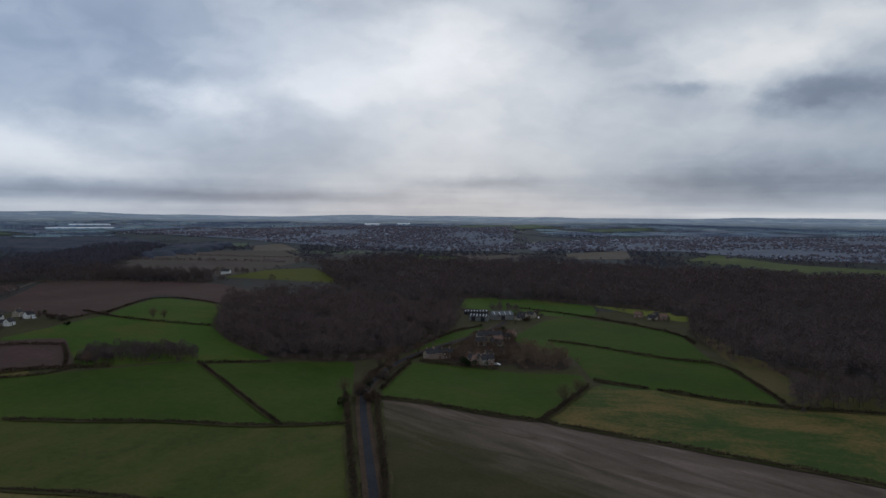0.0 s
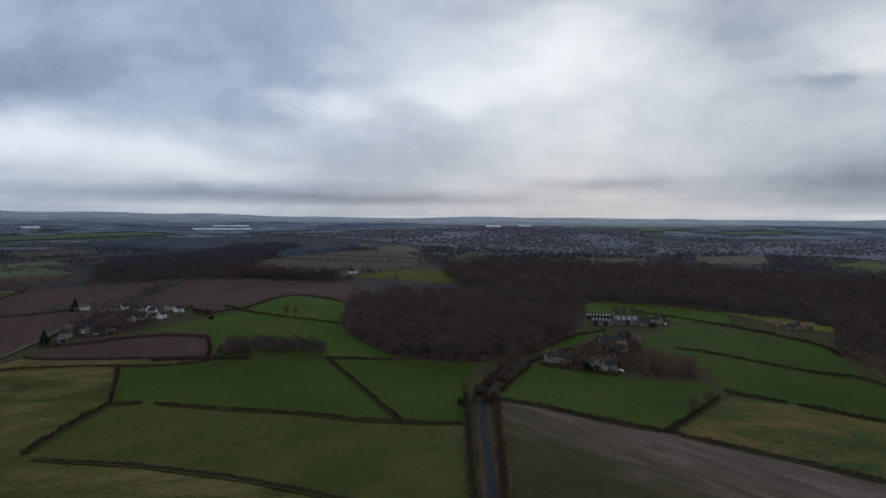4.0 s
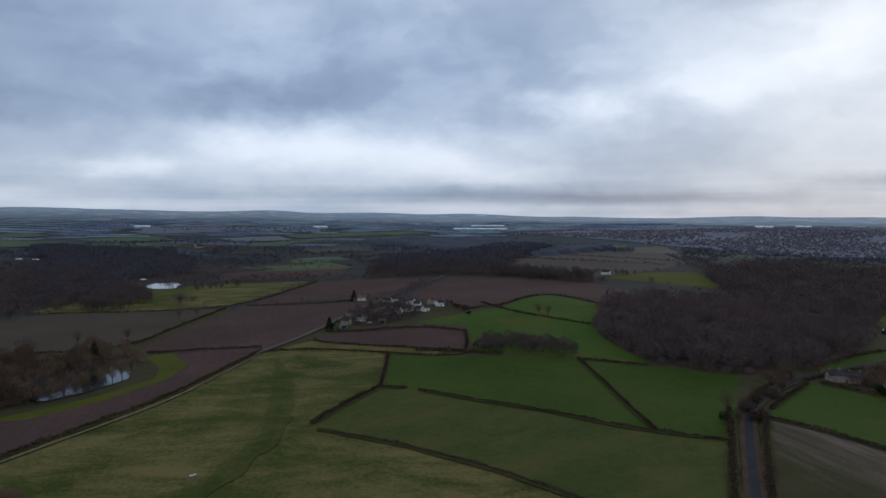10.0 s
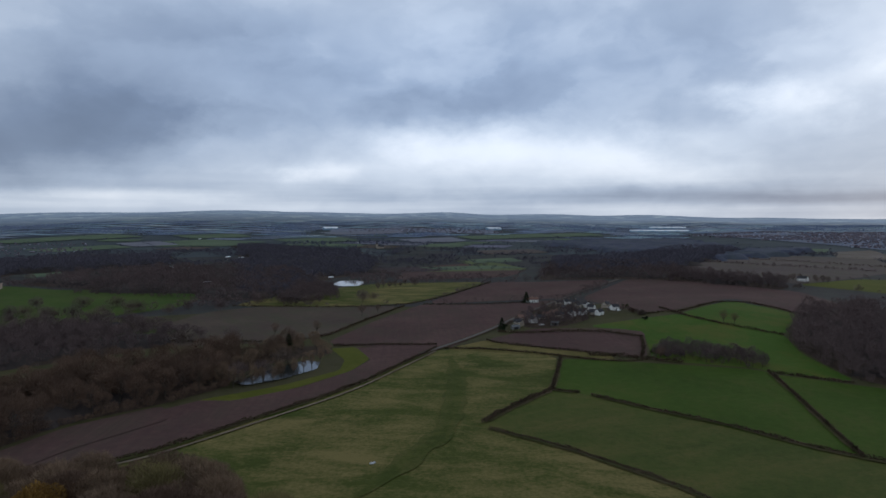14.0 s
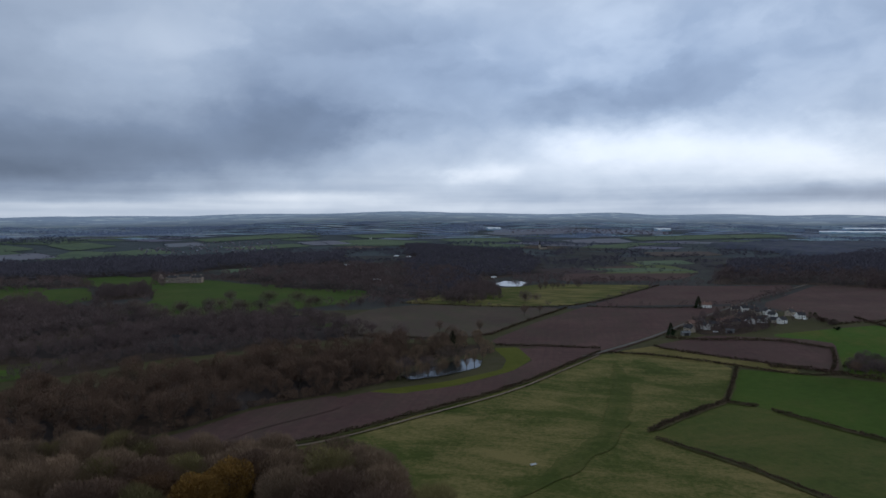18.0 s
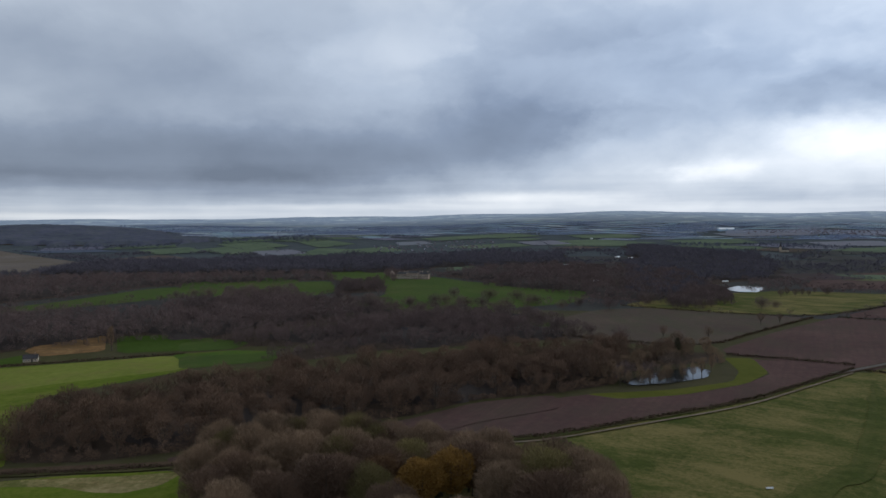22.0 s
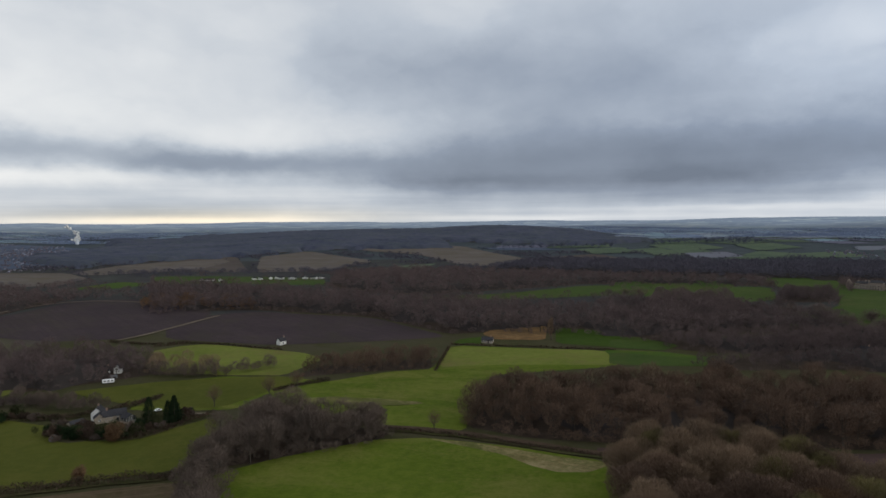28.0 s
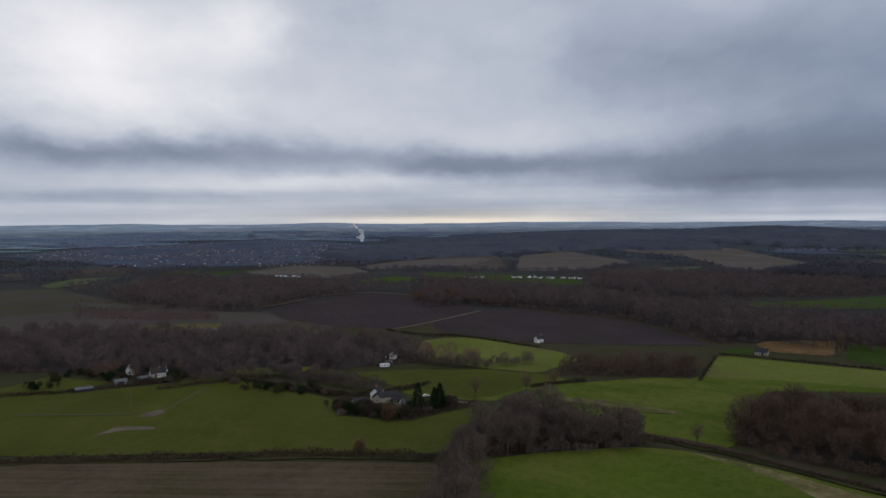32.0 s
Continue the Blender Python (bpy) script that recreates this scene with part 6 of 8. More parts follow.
# ---- the last hills ----
def distant_hills():
    """The last land before the sky, far beyond the rest."""
    rings, steps = [3780 + 50 * k for k in range(23)] + [4925], 400
    a = np.radians(-60 + np.arange(steps) * 250 / (steps - 1))
    verts, faces = [], []
    for k, r in enumerate(rings):
        x, y = -r * np.sin(a), r * np.cos(a)
        rough = 6 * np.clip((r - 4100) / 600, 0, 1) * np.sin(a * 37 + k) * np.sin(a * 11)
        verts += list(zip(x, y, land(x, y) + 1.6 + np.maximum(rough, 0)))
    for k in range(len(rings) - 1):
        b = k * steps
        faces += [(b + j, b + steps + j, b + steps + j + 1, b + j + 1) for j in range(steps - 1)]
    ob = mesh_object("backdrop", verts, faces, ["distant_hazed_land"])
    for f in ob.data.polygons:
        f.use_smooth = True
    return tagged(ob, "distant hills with painted blue-grey haze under the clouds", "hills", kind="structure")


distant_hills()

# ---- woods ----
TINTS = {"brown": "twig_brown", "rust": "twig_rust", "grey": "twig_grey", "dark": "twig_dark", "orange": "twig_orange", "far": "twig_far", "mist": "twig_mist"}
GRADES = {
    "mid": [wood_tree(40 + i, 10, 3.9, 1900, 0.78, 0.095, 5) for i in range(7)],
    "half": [wood_tree(50 + i, 10, 4.1, 760, 0.95, 0.15) for i in range(8)],
    "far": [wood_tree(60 + i, 10, 5.0, 330, 1.2, 0.26) for i in range(8)],
    "dim": [wood_tree(70 + i, 10, 5.3, 190, 1.4, 0.40) for i in range(8)],
    "dot": [wood_tree(80 + i, 10, 5.6, 70, 2.0, 0.75)[1] for i in range(7)],
    "speck": [wood_tree(87 + i, 9, 5.0, 18, 3.1, 1.9, 0, 5, 0.6, 0.1)[1] for i in range(7)],
    "under": [wood_tree(90 + i, 5, 3.0, 300, 0.8, 0.13, 0, 6, 0.6, 0.02) for i in range(4)],
}


def away_from_sheds(x, y):
    """False in the strips cleared towards the camera so that the estate sheds show."""
    ok = np.ones(len(x), bool)
    for ex, ey in SPOTS["estate"]:
        far = math.hypot(ex, ey)
        along, across = (x * ex + y * ey) / far - far, np.abs(x * ey - y * ex) / far
        ok &= ~((across < 24) & (along < 25) & (along > -110))
    return ok


def canopy(outline, height, cell, crown, seed, inset=0):
    """A sheet of domed crowns, ragged at its edge: a far wood's closed top, or a dark inner sheet in place of shade."""
    rng = np.random.default_rng(seed)
    xs, ys = [p[0] for p in outline], [p[1] for p in outline]
    wob = crown * 1.3
    rim = wob + 2 * cell
    nx, ny = int((max(xs) - min(xs) + 2 * rim) / cell) + 1, int((max(ys) - min(ys) + 2 * rim) / cell) + 1
    gx, gy = np.meshgrid(min(xs) - rim + np.arange(nx) * cell, min(ys) - rim + np.arange(ny) * cell)
    x, y = gx.ravel() + rng.uniform(-0.35, 0.35, nx * ny) * cell, gy.ravel() + rng.uniform(-0.35, 0.35, nx * ny) * cell
    within = inside(outline, x + wob * np.sin(x / 23 + y / 17 + seed), y + wob * np.sin(x / 19 - y / 29 + seed))
    within &= away_from_sheds(x, y)
    block = within.reshape(ny, nx)
    for n in range(inset):
        thin = block.copy()
        for dj, di in ((0, 1), (0, -1), (1, 0), (-1, 0)):
            thin &= np.roll(block, (dj, di), (0, 1))
        block = thin
    within = block.ravel()
    ix = np.nonzero(within)[0]
    z = land(x, y) - 0.5
    core = block.copy()
    for dj, di in ((0, 1), (0, -1), (1, 0), (-1, 0)):
        core &= np.roll(block, (dj, di), (0, 1))
    core = core.ravel()
    twiggy = rng.uniform(-0.04, 0.04, nx * ny)
    for i in ix:
        near = noise.voronoi(Vector((x[i] / crown, y[i] / crown, seed)))[0]
        lump = noise.noise(Vector((x[i] / 45, y[i] / 45, seed)))
        z[i] += 0.5 + height * (0.92 - 0.36 * min(1.0, near[0]) ** 2 + 0.22 * lump + twiggy[i]) * (1.0 if core[i] else 0.62)
    grid = within.reshape(ny, nx)
    some = grid[:-1, :-1] | grid[1:, :-1] | grid[:-1, 1:] | grid[1:, 1:]
    j, i = np.nonzero(some)
    a = j * nx + i
    return np.stack([x, y, z], 1), np.stack([a, a + 1, a + nx + 1, a + nx], 1)


def sheet_object(name, pieces, materials, slots):
    """One smooth mesh from several sheets."""
    verts, faces, which, base = [], [], [], 0
    for (pts, quads), slot in zip(pieces, slots):
        used, index = np.unique(quads, return_inverse=True)
        verts += pts[used].tolist()
        faces += (index.reshape(quads.shape) + base).tolist()
        which += [slot] * len(quads)
        base += len(used)
    ob = mesh_object(name, verts, faces, materials, slots=which)
    for f in ob.data.polygons:
        f.use_smooth = True
    return ob


def make_wood(name, spec, outline, seed):
    height, gap, grade, tint = spec
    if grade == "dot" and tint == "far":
        # the sheet's colour carries the haze over the far slope
        ob = sheet_object(name, [canopy(outline, height, 8, 15, seed)], ["hazed_far_wood"], [0])
        return tagged(ob, "bare woods on a far slope with blue-grey haze in their colour", "wood", kind="stuff")
    if grade == "dot":
        rng = np.random.default_rng(seed)
        xs, ys = [p[0] for p in outline], [p[1] for p in outline]
        step = 13
        gx, gy = np.meshgrid(np.arange(min(xs), max(xs), step), np.arange(min(ys), max(ys), step))
        x, y = gx.ravel() + rng.uniform(-5, 5, gx.size), gy.ravel() + rng.uniform(-5, 5, gx.size)
        keep = inside(outline, x, y) & away_from_sheds(x, y)
        x, y = x[keep], y[keep]
        tris = [moved(GRADES["dot"][rng.integers(7)], px, py, pz - 0.5, height / 10 * rng.uniform(0.75, 1.15), rng.uniform(0, 6.283)) for px, py, pz in zip(x, y, land(x, y))]
        ob = soup(name, np.concatenate(tris), [TINTS[tint]])
        # inner sheet coloured dark, as shade between the crowns
        sheet_object("canopy", [canopy(outline, height * 0.66, 11, 17, seed, 1)], ["wood_shade"], [0]).parent = ob
        return tagged(ob, "grey-brown bare woods on a far slope", "wood", kind="stuff")
    ring = outline + outline[:1]
    area = abs(sum(p[0] * q[1] - q[0] * p[1] for p, q in zip(ring, ring[1:]))) / 2
    if grade == "far" and area < 16000:
        grade, gap = "half", gap * 0.82
    rng = np.random.default_rng(seed)
    xs, ys = [p[0] for p in outline], [p[1] for p in outline]
    gx, gy = np.meshgrid(np.arange(min(xs), max(xs), gap), np.arange(min(ys), max(ys), gap))
    x = gx.ravel() + rng.uniform(-0.42, 0.42, gx.size) * gap
    y = gy.ravel() + rng.uniform(-0.42, 0.42, gx.size) * gap
    keep = inside(outline, x, y)
    x, y = x[keep], y[keep]
    tris, slots, sheet = [], [], None
    if area > 9000:
        share, cell, crown, inset = {"far": (0.50, 8.0, 14, 3), "half": (0.50, 6.0, 11, 3), "mid": (0.46, 4.0, 9, 5)}[grade]
        sheet = canopy(outline, height * share, cell, crown, seed, inset)
    for px, py, pz in zip(x, y, land(x, y)):
        kind = "dim" if grade == "far" and math.hypot(px, py) > 850 else grade
        trunk, crown = GRADES[kind][rng.integers(len(GRADES[kind]))]
        s = height / 10 * rng.uniform(0.64, 1.18)
        turn = rng.uniform(0, 6.283)
        tris += [moved(trunk, px, py, pz, s, turn), moved(crown, px, py, pz, s, turn, rng.uniform(0.9, 1.1))]
        slots += [np.zeros(len(trunk), int), np.ones(len(crown), int)]
    # undergrowth along the outer edges, where the light gets in
    if grade in ("mid", "half", "far"):
        for (ax, ay), (bx, by) in zip(outline, outline[1:] + outline[:1]):
            steps = int(math.hypot(bx - ax, by - ay) / (4 if grade == "mid" else 9))
            for k in range(steps):
                q = (k + rng.uniform(0, 1)) / steps
                px, py = ax + (bx - ax) * q + rng.normal(0, 2), ay + (by - ay) * q + rng.normal(0, 2)
                _, crown = GRADES["under"][rng.integers(4)]
                tris.append(moved(crown, px, py, float(land(px, py)), height / 17 * rng.uniform(0.7, 1.3), rng.uniform(0, 6.283)))
                slots.append(np.ones(len(crown), int))
    ob = soup(name, np.concatenate(tris), ["bark", TINTS[tint]], np.concatenate(slots))
    # a dark sheet below the crowns stands in for the shade inside the wood
    if sheet is not None and len(sheet[1]):
        sheet_object("canopy", [sheet], ["wood_shade"], [0]).parent = ob
    what = {"brown": "dense bare brown winter wood", "rust": "dense bare wood with russet twigs", "grey": "thicket of bare grey-brown trees", "dark": "dark bare winter wood with evergreens", "orange": "strip of orange-brown larch trees", "far": "blue-grey bare wood", "mist": "grey-brown bare wood"}
    return tagged(ob, what[tint] + " beside fields", "wood", kind="stuff")


for i, (name, spec, outline) in enumerate(WOODS):
    make_wood({"wood": "woodland", "copse": "copse", "thicket": "thicket"}[name], spec, outline, 100 + i)


# ---- hedges ----
def make_hedge(spec, line, seed):
    height, width, dense = spec
    rng = np.random.default_rng(seed)
    pts = np.array(smooth_line(line, 1.0))
    r = np.hypot(pts[:, 0], pts[:, 1]).mean()
    per = int(np.clip(9000 / r, 10, 40) * dense * height / 2)
    size = np.clip(r / 600, 0.32, 1.0)
    n = per * len(pts)
    i = rng.integers(0, len(pts), n)
    # uneven top: gappy and gnarled along its length
    s = np.arange(len(pts))
    top = height * (0.75 + 0.25 * np.sin(s / 4.1 + seed) * np.sin(s / 11.3 + 2 * seed) + rng.uniform(-0.15, 0.25, len(pts)))
    h = rng.uniform(0, 1, n) ** 0.8
    off = rng.normal(0, width * 0.27, (n, 2)) * (1 - 0.45 * h)[:, None]
    x, y = pts[i, 0] + off[:, 0], pts[i, 1] + off[:, 1]
    start = np.stack([x, y, land(x, y) + h * top[i] * 0.9 + 0.02], 1)
    d = rng.normal(0, 0.6, (n, 3)) + (0, 0, 0.6)
    d /= np.linalg.norm(d, axis=1)[:, None]
    side = np.cross(d, rng.normal(0, 1, (n, 3)))
    side /= np.linalg.norm(side, axis=1)[:, None] + 1e-9
    w = size * rng.uniform(0.5, 1.2, n)[:, None]
    tris = np.stack([start - side * w * 0.4, start + side * w * 0.4, start + d * w * 1.5], 1)
    slots = (rng.uniform(0, 1, n) < 0.22).astype(int)
    ob = soup("hedge", tris, ["hedge_twig", "hedge_leaf"], slots)
    return tagged(ob, "dark bare winter hedge between fields" if height < 3 else "tall overgrown dark hedge beside a field", "hedge", "field hedges")


def make_tree_row(spec, line, seed):
    """A ragged row of bare trees over a thorny foot."""
    height, width, dense = spec
    rng = np.random.default_rng(seed)
    pts = np.array(smooth_line(line, 1.0))
    tris = []
    for i in range(0, len(pts), max(2, int(2.6 / dense))):
        x, y = pts[i] + rng.normal(0, width * 0.22, 2)
        small = rng.uniform() < 0.35
        _, crown = GRADES["under" if small else "half"][rng.integers(4)]
        tris.append(moved(crown, x, y, float(land(x, y)), height / (7 if small else 10) * rng.uniform(0.6, 1.3), rng.uniform(0, 6.283)))
    ob = soup("tree_row", np.concatenate(tris), ["twig_dark" if seed % 3 else "twig_brown"])
    return tagged(ob, "row of bare brown trees along a field edge", "trees", kind="stuff")


for i, (name, spec, line) in enumerate(HEDGES):
    (make_tree_row if name == "tree_row" else make_hedge)(spec, line, 300 + i)


# ---- the far country: a patchwork of fields, hedgerow trees and copses, smaller the farther it lies ----
TAKEN = [(o, 0) for name, m, o in FIELDS] + [(o, 0) for name, sp, o in WOODS] + [(SPOTS[q], 1) for q in ("town_a", "town_b", "town_c", "town_d", "town_e")]
TAKEN += [(SPOTS[q], 0) for q in ("pond_a", "lake_c")]


def spread_out(d):
    """Where land at a true distance lies in the shortened country."""
    r = np.linspace(300, 4600, 900)
    level = 100 - 79 * (np.clip(r - 1067, 0, None) / 3633) ** 2
    return np.interp(d, 100 * r / level, r)


def far_country():
    rng = np.random.default_rng(17)
    verts, faces, slots, trees, tree_slots = [], [], [], [], []
    near = ["park", "plough_green", "rough_land", "pasture", "dull_plough", "countryside"]
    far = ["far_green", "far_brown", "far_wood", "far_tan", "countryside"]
    blue = ["hazed_green", "hazed_brown", "hazed_wood", "hazed_pale", "far_wood"]
    wide, deep, reach = 165, 215, 7600
    kinds = near + far + [m for m in blue if m not in far]

    def place(u, v):
        """From the true plan to the shortened one."""
        d = np.hypot(u, v)
        k = spread_out(d) / np.maximum(d, 1)
        return u * k, v * k, k

    for row in range(-int(reach / deep), int(reach / deep)):
        turn = 0.35 + 0.25 * math.sin(row * 0.21)
        shift = rng.uniform(0, wide)
        for col in range(-int(reach / wide), int(reach / wide)):
            u0, v0 = col * wide + shift, row * deep
            cu, cv = u0 * math.cos(turn * 0.3) - v0 * math.sin(turn * 0.3), u0 * math.sin(turn * 0.3) + v0 * math.cos(turn * 0.3)
            d = math.hypot(cu, cv)
            heading = math.degrees(math.atan2(-cu, cv))
            if heading < -100:
                heading += 360
            if not (1000 < d < reach) or not (-38 < heading < 170):
                continue
            w, h, skew = wide * rng.uniform(0.40, 0.52), deep * rng.uniform(0.40, 0.52), rng.normal(0, 18, 2)
            spin = turn + rng.normal(0, 0.12)
            c, sn = math.cos(spin), math.sin(spin)

            def at(i, j):
                a, b = i * w + j * skew[0], j * h + i * skew[1]
                return cu + a * c - b * sn, cv + a * sn + b * c

            test = np.array([at(i, j) for i in (-1, 0, 1) for j in (-1, 0, 1)])
            tx, ty, k = place(test[:, 0], test[:, 1])
            if any(inside(o, tx, ty).any() for o, soft in TAKEN):
                continue
            dim = d > (1700 if heading < 42 else 2300)
            # bluer palettes with distance: haze laid into the field colours
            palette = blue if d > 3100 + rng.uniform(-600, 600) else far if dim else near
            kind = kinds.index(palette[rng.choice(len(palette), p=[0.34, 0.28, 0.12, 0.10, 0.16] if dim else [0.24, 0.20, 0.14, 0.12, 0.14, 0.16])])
            lump = noise.noise(Vector((tx[4] / 420, ty[4] / 420, 3.0)))
            wood = lump + rng.uniform(-0.25, 0.25) > (0.16 if 45 < heading < 100 else 0.24)
            n = 5 if d < 4000 else 3
            base = len(verts)
            g = np.array([at(i, j) for j in np.linspace(-1, 1, n) for i in np.linspace(-1, 1, n)])
            gx, gy, gk = place(g[:, 0], g[:, 1])
            gz = land(gx, gy) + 0.5 + 0.0004 * np.hypot(gx, gy) + 0.02 * (row % 7) + 0.01 * (col % 5)
            verts += np.stack([gx, gy, gz], 1).tolist()
            faces += [(base + j * n + i, base + j * n + i + 1, base + (j + 1) * n + i + 1, base + (j + 1) * n + i) for j in range(n - 1) for i in range(n - 1)]
            slots += [kind] * (n - 1) ** 2
            # trees: a copse, or hedgerows along two sides
            spots = []
            if wood:
                m = 6 if d > 4500 else 8
                spots = [at(i + rng.uniform(-0.12, 0.12), j + rng.uniform(-0.1, 0.1)) for i in np.linspace(-1, 1, m) for j in np.linspace(-1, 1, m)]
            else:
                for side in (0, 1):
                    if rng.uniform() < 0.72:
                        full = rng.uniform(0.35, 1.0)
                        spots += [at(*((q, -1.04) if side == 0 else (-1.04, q))) for q in np.linspace(-1, 1, 15 if d < 4500 else 9) + rng.uniform(-0.05, 0.05) if rng.uniform() < full]
                if rng.uniform() < 0.3:
                    spots += [at(rng.uniform(-0.8, 0.8), rng.uniform(-0.8, 0.8)) for _ in range(3)]
            if spots:
                q = np.array(spots)
                qx, qy, qk = place(q[:, 0], q[:, 1])
                size = (1.15 if wood else 0.72) * (1.35 if d > 4500 else 1.0)
                for px, py, pz, pk in zip(qx, qy, land(qx, qy), qk):
                    trees.append(moved(GRADES["speck"][rng.integers(7)], px, py, pz - 0.4, size * pk * rng.uniform(0.65, 1.25), rng.uniform(0, 6.283), 0.95))
                    # farther trees take the twig colours with more haze mixed in
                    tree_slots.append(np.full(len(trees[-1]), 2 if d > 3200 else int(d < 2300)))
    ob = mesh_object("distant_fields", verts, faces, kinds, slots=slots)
    tagged(ob, "distant patchwork of small winter fields", "fields", kind="stuff")
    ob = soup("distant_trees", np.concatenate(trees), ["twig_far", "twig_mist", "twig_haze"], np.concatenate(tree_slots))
    tagged(ob, "dark hedgerow trees and copses over distant fields", "trees", kind="stuff")


far_country()


def hedgerow_trees():
    """Trees along the edges of the farther fields and round the lakes, and rough woods over the ground between."""
    rng = np.random.default_rng(23)
    tris, slots = [], []

    def add(px, py, size, r):
        kind = "dot" if r < 1500 else "speck"
        tris.append(moved(GRADES[kind][rng.integers(7)], px, py, float(land(px, py)) - 0.4, size, rng.uniform(0, 6.283), 0.95))
        # twig colour by distance, the farther the more painted haze
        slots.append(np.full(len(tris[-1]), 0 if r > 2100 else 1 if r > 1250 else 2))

    edges = [(o, 0.62, 0.50) for name, m, o in FIELDS if min(math.hypot(*q) for q in o) > 690 and name == "field"]
    edges += [(SPOTS[k], 1.6, 0.55) for k in ("lake_c",)]
    for o, chance, size in edges:
        for (ax, ay), (bx, by) in zip(o, o[1:] + o[:1]):
            long = math.hypot(bx - ax, by - ay)
            r = math.hypot((ax + bx) / 2, (ay + by) / 2)
            step = 8 if r < 1500 else 13
            full = rng.uniform(0.3, 1.0) * chance
            for k in range(int(long / step)):
                if rng.uniform() < full:
                    q = (k + rng.uniform(0.2, 0.8)) * step / long
                    add(ax + (bx - ax) * q + rng.normal(0, 1.5), ay + (by - ay) * q + rng.normal(0, 1.5), size * rng.uniform(0.6, 1.35), r)
    step = 14
    g = np.arange(-2000, 2000, step)
    gx, gy = np.meshgrid(g, g)
    x, y = gx.ravel() + rng.uniform(-5, 5, gx.size), gy.ravel() + rng.uniform(-5, 5, gx.size)
    r, heading = np.hypot(x, y), np.degrees(np.arctan2(-x, y))
    heading = np.where(heading < -100, heading + 360, heading)
    keep = (r > 780) & (r < 2000) & (heading > -36) & (heading < 168) & away_from_sheds(x, y)
    for o, soft in TAKEN:
        keep &= ~inside(o, x, y)
    for k in ("mansion", "villa", "spire"):
        (mx, my), = SPOTS[k]
        far = math.hypot(mx, my)
        along, across = (x * mx + y * my) / far - far, np.abs(x * my - y * mx) / far
        keep &= ~((across < 45) & (along < 15) & (along > -200))
    for px, py, pr in zip(x[keep], y[keep], r[keep]):
        drift = noise.noise(Vector((px / 130, py / 130, 7.0))) + 0.5 * noise.noise(Vector((px / 45, py / 45, 2.0)))
        if drift > 0.05 + rng.uniform(-0.15, 0.15):
            add(px, py, rng.uniform(0.6, 1.2), pr)
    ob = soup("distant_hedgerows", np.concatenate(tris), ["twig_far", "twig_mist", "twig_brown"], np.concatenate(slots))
    tagged(ob, "bare hedgerow trees and small woods between fields", "trees", kind="stuff")


hedgerow_trees()

# ---- roads and paths ----
def worn_strip(line, width, material, lift, name="trail", label="faint dark green trail trodden across a pasture"):
    """A trodden strip with wandering edges that thins out at both ends."""
    pts = smooth_line(line, 2.5)
    verts, faces, n = [], [], len(pts) - 1
    for i, (x, y) in enumerate(pts):
        (ax, ay), (bx, by) = pts[max(i - 1, 0)], pts[min(i + 1, n)]
        d = math.hypot(bx - ax, by - ay) or 1
        taper = min(1.0, (6.0 if name == "trail" else 20.0) * i / n, (6.0 if name == "trail" else 20.0) * (n - i) / n)
        for s in (-1, 1):
            half = s * width / 2 * taper * (1 + 0.6 * noise.noise(Vector((x / 17, y / 17, s * 3 + width))) + 0.15 * noise.noise(Vector((x / 5, y / 5, s))))
            px, py = x - (by - ay) / d * half, y + (bx - ax) / d * half
            verts.append((px, py, float(land(px, py)) + lift))
        if i:
            faces.append((2 * i - 2, 2 * i - 1, 2 * i + 1, 2 * i))
    ob = mesh_object(name, verts, faces, [material])
    if ob.data.polygons[n // 2].normal.z < 0:
        ob.data.flip_normals()
    return tagged(ob, label, "path" if name == "trail" else "grass", kind="structure")


for name, spec, line in HEDGES:
    if name == "hedge" and min(math.hypot(*q) for q in line) < 460:
        worn_strip(line, 2.2 + spec[1] * 0.8, "hedge_foot", 0.56, "strip", "dead brown grass at the foot of a hedge")
tagged(ribbon("verge", SPOTS["road_south"], 8.0, "verge", 0.62), "brown dead-grass verge along a lane", "verge", kind="structure")
tagged(ribbon("road", SPOTS["road_south"], 3.5, "asphalt", 0.68), "narrow grey asphalt country lane", "road", kind="structure")
tagged(ribbon("verge", SPOTS["road_west"], 6.5, "verge", 0.62), "rough verge along a village road", "verge", kind="structure")
tagged(ribbon("road", SPOTS["road_west"], 3.6, "gravel_track", 0.68), "pale grey road to a village", "road", kind="structure")
for key, wide in (("hedge_lane", 1.8), ("mud_line", 0.9), ("mud_line_b", 0.6), ("plough_track", 4.0), ("plough_edge", 4.5)):
    tagged(ribbon("footpath", SPOTS[key], wide, "mud_path", 0.68), "pale trodden path across a field", "path", kind="structure")
tagged(ribbon("track", SPOTS["wood_track"], 6.0, "verge", 0.62), "dark muddy track below a wood", "track", kind="structure")
tagged(ribbon("track", SPOTS["yard_track"], 3.0, "mud_path", 0.68), "pale stony track beside a garden", "track", kind="structure")
tagged(ribbon("track", SPOTS["field_track"], 3.0, "gravel_track", 0.66), "pale grey farm track beside a hedge", "track", kind="structure")


worn_strip(SPOTS["trail"] + [(-193, 152), (-190, 138)], 11.0, "lane_edge", 0.42)
worn_strip(SPOTS["trail"] + [(-193, 152), (-190, 138)], 5.0, "lane", 0.50)


# ---- water ----
def pond(outline, label):
    ob = drape("water", rounded(outline), "pond_water", 0.6, 6)
    z = sum(v.co.z for v in ob.data.vertices) / len(ob.data.vertices)
    for v in ob.data.vertices:
        v.co.z = z
    return tagged(ob, label, "pond", kind="structure")


pond(SPOTS["pond_a"], "pale reflecting pond in a meadow")
pond(SPOTS["pond_b"], "still pond with bare trees round it")
